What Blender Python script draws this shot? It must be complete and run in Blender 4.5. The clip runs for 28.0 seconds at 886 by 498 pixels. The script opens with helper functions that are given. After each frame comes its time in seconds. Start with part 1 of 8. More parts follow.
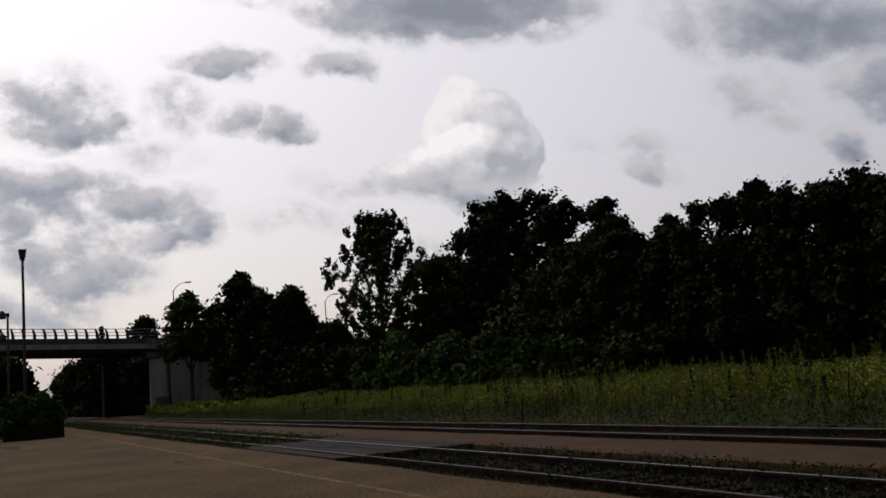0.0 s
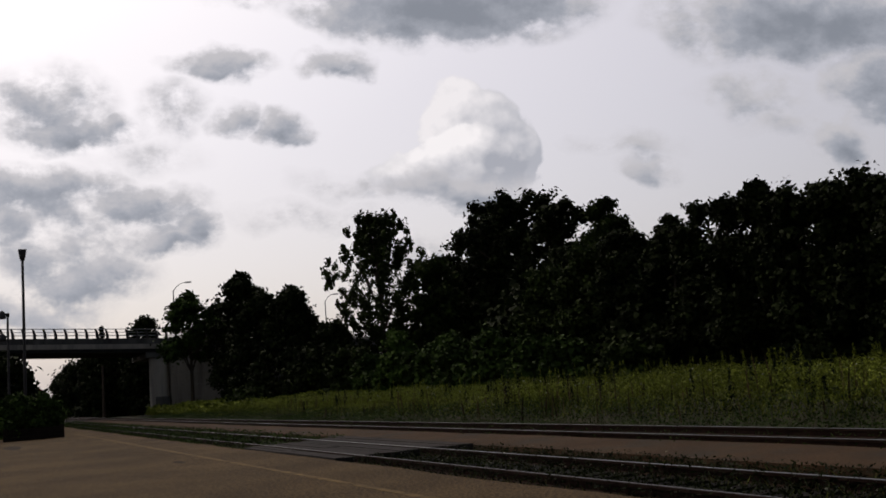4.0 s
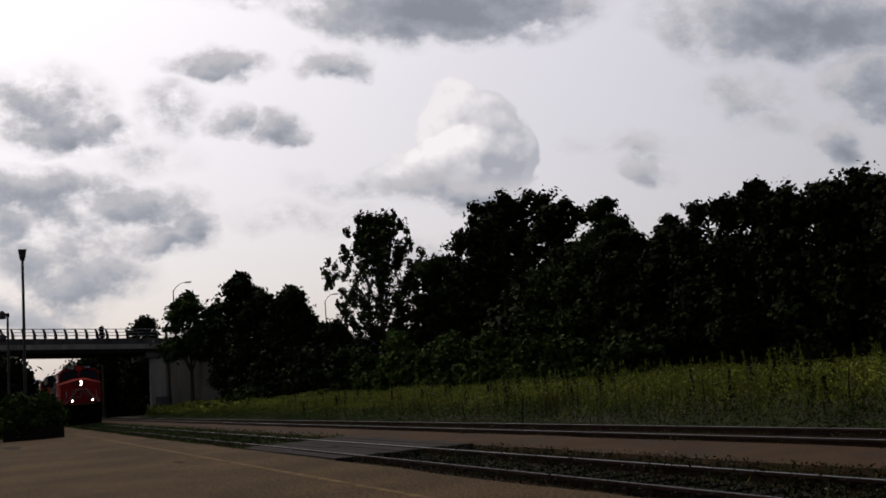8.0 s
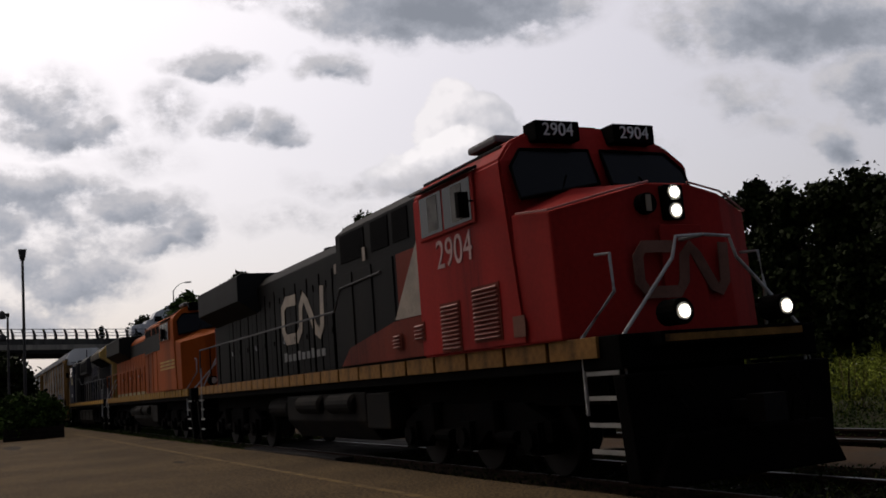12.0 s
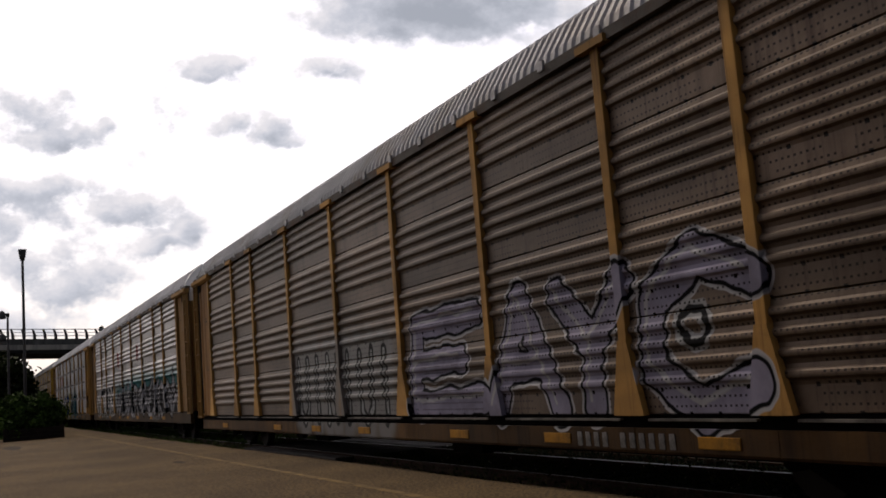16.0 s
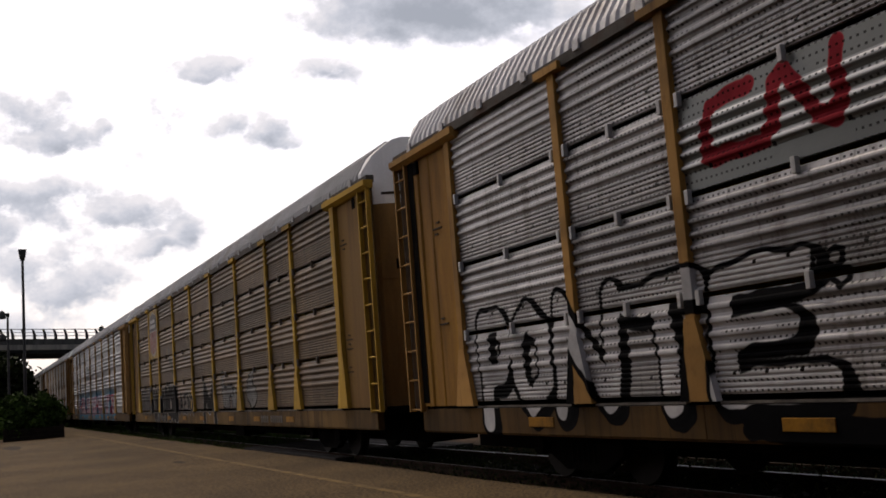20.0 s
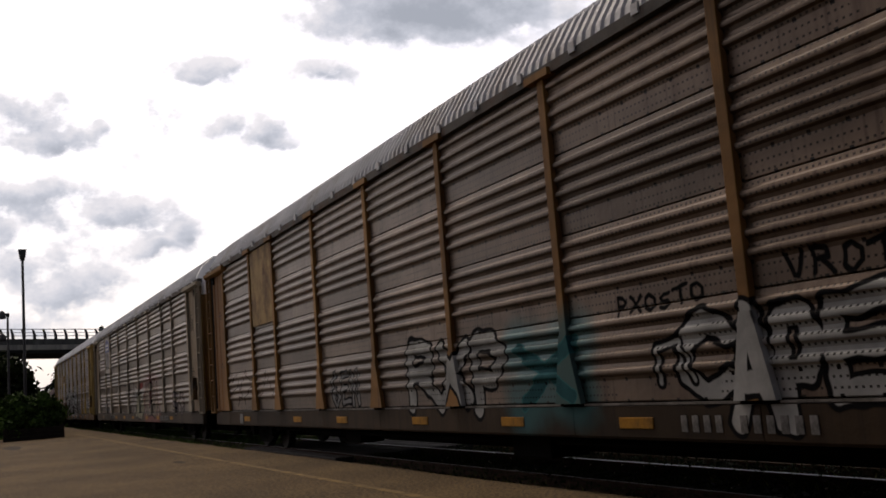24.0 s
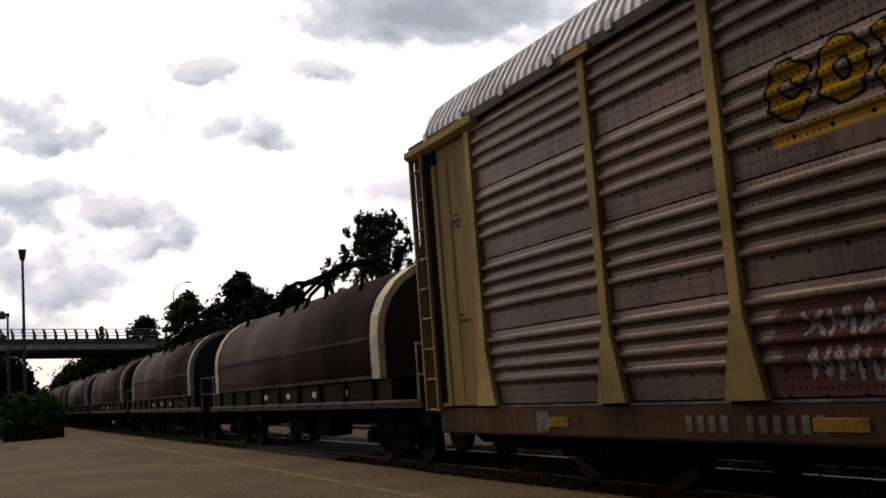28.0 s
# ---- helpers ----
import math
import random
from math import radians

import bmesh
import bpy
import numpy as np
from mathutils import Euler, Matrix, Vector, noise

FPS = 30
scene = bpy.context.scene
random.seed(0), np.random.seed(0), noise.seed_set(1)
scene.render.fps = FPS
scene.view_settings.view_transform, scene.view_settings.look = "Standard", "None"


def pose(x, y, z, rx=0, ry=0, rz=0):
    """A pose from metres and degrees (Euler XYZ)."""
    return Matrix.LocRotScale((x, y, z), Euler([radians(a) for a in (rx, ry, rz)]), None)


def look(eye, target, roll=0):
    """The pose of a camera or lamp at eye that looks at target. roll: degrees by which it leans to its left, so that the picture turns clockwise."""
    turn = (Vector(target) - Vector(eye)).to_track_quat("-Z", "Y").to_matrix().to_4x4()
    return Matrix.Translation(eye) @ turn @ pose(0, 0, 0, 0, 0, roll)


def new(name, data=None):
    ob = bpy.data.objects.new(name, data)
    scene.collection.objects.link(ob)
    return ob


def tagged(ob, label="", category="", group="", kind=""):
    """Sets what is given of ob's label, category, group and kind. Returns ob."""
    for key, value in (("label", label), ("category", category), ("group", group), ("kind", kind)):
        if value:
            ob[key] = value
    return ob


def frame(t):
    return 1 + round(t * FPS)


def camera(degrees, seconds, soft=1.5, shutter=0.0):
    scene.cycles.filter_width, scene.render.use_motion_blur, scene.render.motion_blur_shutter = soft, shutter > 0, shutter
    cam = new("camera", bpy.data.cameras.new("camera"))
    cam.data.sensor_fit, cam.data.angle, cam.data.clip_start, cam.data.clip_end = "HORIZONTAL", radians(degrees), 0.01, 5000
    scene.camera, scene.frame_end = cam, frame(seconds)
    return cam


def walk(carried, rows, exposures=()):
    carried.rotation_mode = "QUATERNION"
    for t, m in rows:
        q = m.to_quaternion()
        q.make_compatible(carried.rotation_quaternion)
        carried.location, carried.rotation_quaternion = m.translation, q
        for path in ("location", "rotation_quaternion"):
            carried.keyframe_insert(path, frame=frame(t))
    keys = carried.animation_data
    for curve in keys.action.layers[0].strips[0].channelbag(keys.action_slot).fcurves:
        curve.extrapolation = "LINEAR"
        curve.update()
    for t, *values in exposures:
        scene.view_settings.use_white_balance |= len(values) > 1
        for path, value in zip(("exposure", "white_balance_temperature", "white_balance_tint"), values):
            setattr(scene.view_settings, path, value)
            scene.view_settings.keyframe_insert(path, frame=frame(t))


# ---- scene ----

# ================= camera =================
EYE = Vector((0.0, -7.82, 1.40))
VIEW = Vector((-0.89254, 0.43170, 0.13045))
cam = camera(48.4, 28.0, soft=1.7)
walk(cam, [(0.0, look(EYE, EYE + VIEW * 50, -4.47)), (28.0, look(EYE, EYE + VIEW * 50, -4.47))],
     exposures=[(0.0, 0.0, 6650, 13), (11.3, 0.0, 6650, 13), (12.6, 0.14, 6650, 13), (14.5, 0.46, 6700, 13.5), (15.5, 0.60, 6750, 14), (17.0, 0.66, 6750, 14), (28.0, 0.66, 6750, 14)])

# ================= world and sun =================
SUN_AZ, SUN_EL = radians(258.0), radians(52.0)      # azimuth clockwise from +y, height over the horizon


def build_world():
    w = bpy.data.worlds.new("world")
    scene.world = w
    w.use_nodes = True
    n, l = w.node_tree.nodes, w.node_tree.links
    n.clear()
    out = n.new("ShaderNodeOutputWorld")
    sky = n.new("ShaderNodeTexSky")
    sky.sky_type, sky.sun_disc = "NISHITA", False
    sky.sun_elevation, sky.sun_rotation = SUN_EL, SUN_AZ
    sky.air_density, sky.dust_density = 1.0, 4.0
    b1 = n.new("ShaderNodeBackground")
    b1.inputs[1].default_value = 0.05
    l.new(sky.outputs[0], b1.inputs[0])
    # high thin veil of white haze, brighter round the sun
    tc = n.new("ShaderNodeTexCoord")
    dot = n.new("ShaderNodeVectorMath")
    dot.operation = "DOT_PRODUCT"
    dot.inputs[1].default_value = (math.sin(SUN_AZ) * math.cos(SUN_EL), math.cos(SUN_AZ) * math.cos(SUN_EL), math.sin(SUN_EL))
    l.new(tc.outputs["Generated"], dot.inputs[0])
    ramp = n.new("ShaderNodeValToRGB")
    r = ramp.color_ramp
    r.elements[0].position, r.elements[0].color = 0.0, (0.07, 0.07, 0.08, 1)
    r.elements[1].position, r.elements[1].color = 1.0, (1.0, 0.98, 0.95, 1)
    e = r.elements.new(0.25)
    e.color = (0.20, 0.195, 0.205, 1)
    e = r.elements.new(0.42)
    e.color = (0.485, 0.457, 0.466, 1)
    e = r.elements.new(0.70)
    e.color = (0.70, 0.665, 0.67, 1)
    e = r.elements.new(0.88)
    e.color = (0.93, 0.90, 0.885, 1)
    l.new(dot.outputs["Value"], ramp.inputs[0])
    b2 = n.new("ShaderNodeBackground")
    # the veil is thick towards the horizon and thins out overhead
    sep = n.new("ShaderNodeSeparateXYZ")
    l.new(tc.outputs["Generated"], sep.inputs[0])
    thin = n.new("ShaderNodeMapRange")
    thin.interpolation_type = "SMOOTHSTEP"
    thin.inputs[1].default_value, thin.inputs[2].default_value = 0.38, 0.95
    thin.inputs[3].default_value, thin.inputs[4].default_value = 0.755, 0.30
    l.new(sep.outputs[2], thin.inputs[0])
    l.new(thin.outputs[0], b2.inputs[1])
    l.new(ramp.outputs[0], b2.inputs[0])
    add = n.new("ShaderNodeAddShader")
    l.new(b1.outputs[0], add.inputs[0])
    l.new(b2.outputs[0], add.inputs[1])
    l.new(add.outputs[0], out.inputs[0])


build_world()
sun = new("sun", bpy.data.lights.new("sun", "SUN"))
sun.data.energy, sun.data.angle, sun.data.color = 1.0, radians(6), (1.0, 0.90, 0.76)
sun_dir = Vector((math.sin(SUN_AZ) * math.cos(SUN_EL), math.cos(SUN_AZ) * math.cos(SUN_EL), math.sin(SUN_EL)))
sun.matrix_world = look((0, 0, 60), Vector((0, 0, 60)) - sun_dir)

# ================= materials =================
MATS = {}


def mat(name, col, rough=0.75, metal=0.0, var=0.3, scale=2.0, bump=0.15, fine=40.0, dirt=None, dirt_amt=0.5, streak=False, rand=0.0, spec=None, grain=0.35):
    """Painted, stained or raw surface: colour varies at two scales, with fine relief and optional dirt patches or runs."""
    if name in MATS:
        return MATS[name]
    m = bpy.data.materials.new(name)
    m.use_nodes = True
    n, l = m.node_tree.nodes, m.node_tree.links
    p = n["Principled BSDF"]
    p.inputs["Roughness"].default_value, p.inputs["Metallic"].default_value = rough, metal
    p.inputs["Specular IOR Level"].default_value = spec if spec is not None else (0.08 if rough > 0.7 else 0.3)
    tc = n.new("ShaderNodeTexCoord")
    big = n.new("ShaderNodeTexNoise")
    big.inputs["Scale"].default_value, big.inputs["Detail"].default_value = scale, 5
    small = n.new("ShaderNodeTexNoise")
    small.inputs["Scale"].default_value, small.inputs["Detail"].default_value = fine, 3
    src = tc.outputs["Object"]
    l.new(src, small.inputs["Vector"])
    if streak:
        mp = n.new("ShaderNodeMapping")
        mp.inputs["Scale"].default_value = (1.0, 1.0, 0.12)
        l.new(src, mp.inputs["Vector"])
        src = mp.outputs["Vector"]
    l.new(src, big.inputs["Vector"])
    mixn = n.new("ShaderNodeMath")
    mixn.operation = "MULTIPLY_ADD"
    l.new(small.outputs["Fac"], mixn.inputs[0])
    mixn.inputs[1].default_value = grain
    sub = n.new("ShaderNodeMath")
    sub.operation = "MULTIPLY_ADD"
    sub.inputs[1].default_value, sub.inputs[2].default_value = 0.9, -0.12 - 0.5 * (grain - 0.35)
    l.new(big.outputs["Fac"], sub.inputs[0])
    l.new(sub.outputs[0], mixn.inputs[2])
    ramp = n.new("ShaderNodeValToRGB")
    ramp.color_ramp.elements[0].position, ramp.color_ramp.elements[1].position = 0.3, 0.72
    ramp.color_ramp.elements[0].color = (*[c * (1 - var) for c in col], 1)
    ramp.color_ramp.elements[1].color = (*[min(1, c * (1 + var)) for c in col], 1)
    l.new(mixn.outputs[0], ramp.inputs[0])
    colour = ramp.outputs[0]
    if dirt:
        d = n.new("ShaderNodeTexNoise")
        d.inputs["Scale"].default_value, d.inputs["Detail"].default_value = scale * 0.8, 8
        d.inputs["Roughness"].default_value = 0.7
        l.new(src, d.inputs["Vector"])
        dr = n.new("ShaderNodeValToRGB")
        dr.color_ramp.elements[0].position, dr.color_ramp.elements[1].position = 0.62 - 0.3 * dirt_amt, 0.82 - 0.25 * dirt_amt
        l.new(d.outputs["Fac"], dr.inputs[0])
        mx = n.new("ShaderNodeMixRGB")
        mx.inputs[2].default_value = (*dirt, 1)
        l.new(dr.outputs[0], mx.inputs[0])
        l.new(colour, mx.inputs[1])
        colour = mx.outputs[0]
    if rand:
        oi = n.new("ShaderNodeObjectInfo")
        hs = n.new("ShaderNodeHueSaturation")
        mr = n.new("ShaderNodeMapRange")
        mr.inputs[3].default_value, mr.inputs[4].default_value = 1 - rand, 1 + rand
        l.new(oi.outputs["Random"], mr.inputs[0])
        l.new(mr.outputs[0], hs.inputs["Value"])
        l.new(colour, hs.inputs["Color"])
        colour = hs.outputs[0]
    l.new(colour, p.inputs["Base Color"])
    if bump:
        b = n.new("ShaderNodeBump")
        b.inputs["Strength"].default_value, b.inputs["Distance"].default_value = bump, 0.02
        l.new(mixn.outputs[0], b.inputs["Height"])
        l.new(b.outputs[0], p.inputs["Normal"])
    MATS[name] = m
    return m


def glow(name, col, power):
    m = bpy.data.materials.new(name)
    m.use_nodes = True
    p = m.node_tree.nodes["Principled BSDF"]
    p.inputs["Base Color"].default_value = (*col, 1)
    p.inputs["Emission Color"].default_value = (*col, 1)
    p.inputs["Emission Strength"].default_value = power
    return m


def leaf_mat(name, col, var=0.5):
    """Leaves: each small leaf takes its own tone."""
    if name in MATS:
        return MATS[name]
    m = bpy.data.materials.new(name)
    m.use_nodes = True
    n, l = m.node_tree.nodes, m.node_tree.links
    p = n["Principled BSDF"]
    p.inputs["Roughness"].default_value = 0.75
    p.inputs["Specular IOR Level"].default_value = 0.05
    g = n.new("ShaderNodeNewGeometry")
    r = n.new("ShaderNodeValToRGB")
    r.color_ramp.elements[0].color = (*[c * (1 - var) for c in col], 1)
    r.color_ramp.elements[1].color = (col[0] * (1 + var * 1.2), col[1] * (1 + var), col[2] * (1 + var * 0.4), 1)
    l.new(g.outputs["Random Per Island"], r.inputs[0])
    tc = n.new("ShaderNodeTexCoord")
    nz = n.new("ShaderNodeTexNoise")
    nz.inputs["Scale"].default_value = 0.5
    l.new(tc.outputs["Object"], nz.inputs["Vector"])
    hs = n.new("ShaderNodeHueSaturation")
    mr = n.new("ShaderNodeMapRange")
    mr.inputs[1].default_value, mr.inputs[2].default_value = 0.3, 0.7
    mr.inputs[3].default_value, mr.inputs[4].default_value = 0.65, 1.35
    l.new(nz.outputs["Fac"], mr.inputs[0])
    l.new(mr.outputs[0], hs.inputs["Value"])
    l.new(r.outputs[0], hs.inputs["Color"])
    l.new(hs.outputs[0], p.inputs["Base Color"])
    MATS[name] = m
    return m


RUST = (0.05, 0.023, 0.011)
GRIME = (0.015, 0.012, 0.010)
M_ASPHALT = mat("asphalt", (0.062, 0.041, 0.0190), 0.95, var=0.5, scale=0.4, fine=22, bump=0.5, grain=2.6, dirt=(0.036, 0.024, 0.0125), dirt_amt=0.12)
M_PATCH = mat("asphalt_patch", (0.022, 0.0155, 0.0085), 0.95, scale=1.5, fine=60, bump=0.3)
M_STRIP = mat("old_paving", (0.047, 0.0275, 0.0135), 0.95, scale=0.7, fine=34, bump=0.4, grain=1.3, dirt=(0.03, 0.027, 0.02), dirt_amt=0.45)
M_LINE = mat("worn_yellow_paint", (0.14, 0.094, 0.036), 0.9, scale=4, fine=60, dirt=(0.058, 0.038, 0.0185), dirt_amt=0.75)
M_BALLAST = mat("ballast", (0.006, 0.005, 0.004), 0.95, var=0.6, scale=6, fine=25, bump=0.9)
M_EARTH = mat("dry_earth", (0.030, 0.026, 0.014), 0.95, var=0.5, scale=0.4, fine=12, bump=0.6, dirt=(0.015, 0.02, 0.007), dirt_amt=0.7)
M_RAILTOP = mat("polished_rail_steel", (0.13, 0.13, 0.135), 0.45, 1.0, var=0.15, scale=2, bump=0.03)
M_RAIL = mat("rusty_rail_web", (0.022, 0.012, 0.008), 0.95, var=0.4, scale=4, bump=0.3)
M_TIE = mat("creosoted_timber", (0.009, 0.007, 0.005), 0.95, var=0.45, scale=3, fine=30, bump=0.5, rand=0.25)
M_PLANK = mat("grey_crossing_plank", (0.026, 0.022, 0.020), 0.92, var=0.4, scale=2.5, fine=30, bump=0.4, dirt=(0.014, 0.013, 0.012), dirt_amt=0.5, rand=0.2)
M_CONC = mat("weathered_concrete", (0.27, 0.24, 0.20), 0.9, var=0.25, scale=0.6, fine=20, bump=0.25, dirt=(0.12, 0.11, 0.095), dirt_amt=0.5, streak=True)
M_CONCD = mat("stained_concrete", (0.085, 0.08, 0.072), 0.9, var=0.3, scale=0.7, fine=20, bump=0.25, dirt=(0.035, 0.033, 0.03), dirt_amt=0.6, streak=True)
M_CONCW = mat("warm_board_marked_concrete", (0.20, 0.172, 0.135), 0.9, var=0.3, scale=0.5, fine=18, bump=0.3, dirt=(0.10, 0.088, 0.07), dirt_amt=0.5, streak=True)
M_STEELRAIL = mat("galvanised_railing", (0.20, 0.20, 0.21), 0.5, 0.6, bump=0.05)
M_POLE = mat("dark_painted_steel", (0.025, 0.022, 0.020), 0.6, 0.2, bump=0.05)
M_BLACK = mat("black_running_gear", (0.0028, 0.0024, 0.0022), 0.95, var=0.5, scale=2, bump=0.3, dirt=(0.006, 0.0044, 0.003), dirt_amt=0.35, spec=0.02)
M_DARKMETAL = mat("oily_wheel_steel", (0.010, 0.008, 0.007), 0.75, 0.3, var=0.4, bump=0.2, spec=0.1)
M_BARK = mat("bark", (0.05, 0.038, 0.028), 0.95, var=0.4, scale=5, bump=0.8, streak=True)
M_WOODBOX = mat("weathered_timber", (0.014, 0.010, 0.007), 0.9, var=0.4, scale=3, fine=30, bump=0.5, rand=0.2)
M_GLASS = mat("dark_window_glass", (0.006, 0.007, 0.008), 0.15, 0.0, var=0.1, bump=0.0, spec=0.10)
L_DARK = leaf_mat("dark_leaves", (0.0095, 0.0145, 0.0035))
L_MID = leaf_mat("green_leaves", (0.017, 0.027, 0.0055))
L_BUSH = leaf_mat("bush_leaves", (0.024, 0.044, 0.008))
L_LIGHT = leaf_mat("bright_leaves", (0.036, 0.066, 0.011))
L_BUSH = leaf_mat("shrub_leaves", (0.023, 0.042, 0.008))
L_GRASS = leaf_mat("meadow_grass", (0.100, 0.125, 0.017), 0.65)
L_WEED = leaf_mat("weed_stems", (0.050, 0.062, 0.012), 0.5)
L_DRY = leaf_mat("dry_stems", (0.05, 0.035, 0.02), 0.5)


# ================= mesh helpers =================
def part(name, bm, material, parent=None, label=""):
    """Links a bmesh (or a mesh) as one mesh object, under parent if given."""
    if isinstance(bm, bpy.types.Mesh):
        me = bm
    else:
        me = bpy.data.meshes.new(name)
        bmesh.ops.recalc_face_normals(bm, faces=bm.faces)
        bm.to_mesh(me)
        bm.free()
    if material and not me.materials:
        me.materials.append(material)
    ob = new(name, me)
    ob.parent = parent
    if label:
        ob["label"] = label
    return ob


def thing(name, at, label, category, group="", kind=""):
    ob = new(name)
    ob.empty_display_size = 0.3
    ob.matrix_basis = at
    return tagged(ob, label, category, group, kind)


def box(bm, x0, x1, y0, y1, z0, z1):
    v = [bm.verts.new(c) for c in ((x0, y0, z0), (x1, y0, z0), (x1, y1, z0), (x0, y1, z0), (x0, y0, z1), (x1, y0, z1), (x1, y1, z1), (x0, y1, z1))]
    for q in ((0, 3, 2, 1), (4, 5, 6, 7), (0, 1, 5, 4), (1, 2, 6, 5), (2, 3, 7, 6), (3, 0, 4, 7)):
        bm.faces.new([v[i] for i in q])
    return v


def boxes(*dims, bevel=0.0):
    bm = bmesh.new()
    for d in dims:
        box(bm, *d)
    if bevel:
        bmesh.ops.bevel(bm, geom=bm.edges[:], offset=bevel, segments=2, affect="EDGES", profile=0.6)
    return bm


def prism(profile, x0, x1, axis="x", bm=None, bevel=0.0):
    """A closed profile swept along an axis. axis x: profile is (y, z); y: (x, z); z: (x, y)."""
    own = bm is None
    bm = bm or bmesh.new()

    def at(a, b, t):
        return (t, a, b) if axis == "x" else (a, t, b) if axis == "y" else (a, b, t)
    lo = [bm.verts.new(at(a, b, x0)) for a, b in profile]
    hi = [bm.verts.new(at(a, b, x1)) for a, b in profile]
    k = len(profile)
    new_faces = [bm.faces.new(lo), bm.faces.new(hi[::-1])]
    for i in range(k):
        new_faces.append(bm.faces.new((lo[i], hi[i], hi[(i + 1) % k], lo[(i + 1) % k])))
    if bevel and own:
        bmesh.ops.recalc_face_normals(bm, faces=bm.faces)
        bmesh.ops.bevel(bm, geom=bm.edges[:], offset=bevel, segments=2, affect="EDGES", profile=0.6)
    return bm


def tube(bm, pts, r, sides=6):
    """A round bar along points."""
    rings = []
    pts = [Vector(q) for q in pts]
    for i, q in enumerate(pts):
        d = (pts[min(i + 1, len(pts) - 1)] - pts[max(i - 1, 0)]).normalized()
        a = d.orthogonal().normalized() if abs(d.z) > 0.95 else Vector((0, 0, 1)).cross(d).normalized()
        b = d.cross(a)
        rr = r[i] if isinstance(r, (list, tuple)) else r
        rings.append([bm.verts.new(q + (a * math.cos(2 * math.pi * k / sides) + b * math.sin(2 * math.pi * k / sides)) * rr) for k in range(sides)])
    for u, v in zip(rings, rings[1:]):
        for k in range(sides):
            bm.faces.new((u[k], u[(k + 1) % sides], v[(k + 1) % sides], v[k]))
    bm.faces.new(rings[0][::-1])
    bm.faces.new(rings[-1])
    return bm


def disc(bm, c, r, depth, axis="y", sides=20):
    c = Vector(c)
    h = depth / 2
    a = {"x": Vector((h, 0, 0)), "y": Vector((0, h, 0)), "z": Vector((0, 0, h))}[axis]
    return tube(bm, [c - a, c + a], r, sides)


def mesh_from(name, verts, faces, material=None):
    me = bpy.data.meshes.new(name)
    me.from_pydata(verts, [], faces)
    if material:
        me.materials.append(material)
    return me


def letters(text, size, material, name, parent, at, depth=0.006, label=""):
    cu = bpy.data.curves.new("letters", "FONT")
    cu.body, cu.size, cu.extrude, cu.align_x, cu.align_y = text, size, depth, "CENTER", "CENTER"
    tmp = new("letters", cu)
    bpy.context.view_layer.update()
    me = bpy.data.meshes.new_from_object(tmp)
    bpy.data.objects.remove(tmp)
    me.materials.clear()
    me.materials.append(material)
    ob = part(name, me, None, parent, label)
    ob.matrix_basis = at
    return ob

# ================= ground, paving and tracks =================
tagged(part("ground", boxes((-3500, 3500, -3500, 3500, -3.0, -0.32)), M_EARTH), "bare earth ground with dry grass reaching the horizon", "ground", kind="structure")

FAR = 4.6            # centre of the second track


def paving():
    bm = bmesh.new()
    # broad asphalt platform beside the near track, in long slabs with a slightly ragged track edge
    rng = random.Random(4)
    xs = [-112 + 1.5 * i for i in range(96)]
    top, low = [], []
    for x in xs:
        y = -1.22 + rng.uniform(-0.06, 0.06)
        top.append((bm.verts.new((x, -45, -0.05)), bm.verts.new((x, y - 0.05, -0.05)), bm.verts.new((x, y, -0.09)), bm.verts.new((x, y + 0.03, -0.4))))
    for a, b in zip(top, top[1:]):
        for k in range(3):
            bm.faces.new((a[k], a[k + 1], b[k + 1], b[k]))
    tagged(part("platform_paving", bm, M_ASPHALT), "worn brown-grey asphalt platform beside the railway track", "pavement", kind="structure")
    bm = bmesh.new()
    rows = []
    for x in xs:
        a, b = 1.95 + rng.uniform(-0.1, 0.1), 3.72 + rng.uniform(-0.07, 0.07)
        rows.append([bm.verts.new(c) for c in ((x, a - 0.05, -0.3), (x, a, -0.06), (x, b, -0.03), (x, b + 0.05, -0.3))])
    for a, b in zip(rows, rows[1:]):
        for k in range(3):
            bm.faces.new((a[k], a[k + 1], b[k + 1], b[k]))
    tagged(part("middle_paving", bm, M_STRIP), "brown worn paving strip between the two tracks", "pavement", kind="structure")
    # faded yellow line
    bm = bmesh.new()
    x = -60.0
    while x < 2:
        n = rng.uniform(1.0, 3.2)
        box(bm, x, x + n, -2.78 + rng.uniform(-0.01, 0.01), -2.66, -0.05, -0.046)
        x += n + rng.choice((0.0, 0.08, 0.3))
    tagged(part("platform_line", bm, M_LINE), "faded yellow safety line painted along the platform", "road marking", kind="structure")
    # darker repairs
    for cx, cy, rx, ry in ((-24.0, -3.5, 0.5, 0.12), (-45.0, -6.4, 2.2, 0.35)):
        bm = bmesh.new()
        ring = [bm.verts.new((cx + rx * math.cos(a) * rng.uniform(0.8, 1.15), cy + ry * math.sin(a) * rng.uniform(0.8, 1.15), -0.046)) for a in [2 * math.pi * i / 18 for i in range(18)]]
        bm.faces.new(ring)
        tagged(part("asphalt_patch", bm, M_PATCH), "dark repair patch in the asphalt platform", "asphalt patch", kind="structure")


def rail_profile():
    half = [(-0.036, 0.0), (-0.036, -0.035), (-0.010, -0.05), (-0.010, -0.13), (-0.07, -0.155), (-0.07, -0.17)]
    return half + [(-y, z) for y, z in half[::-1]]


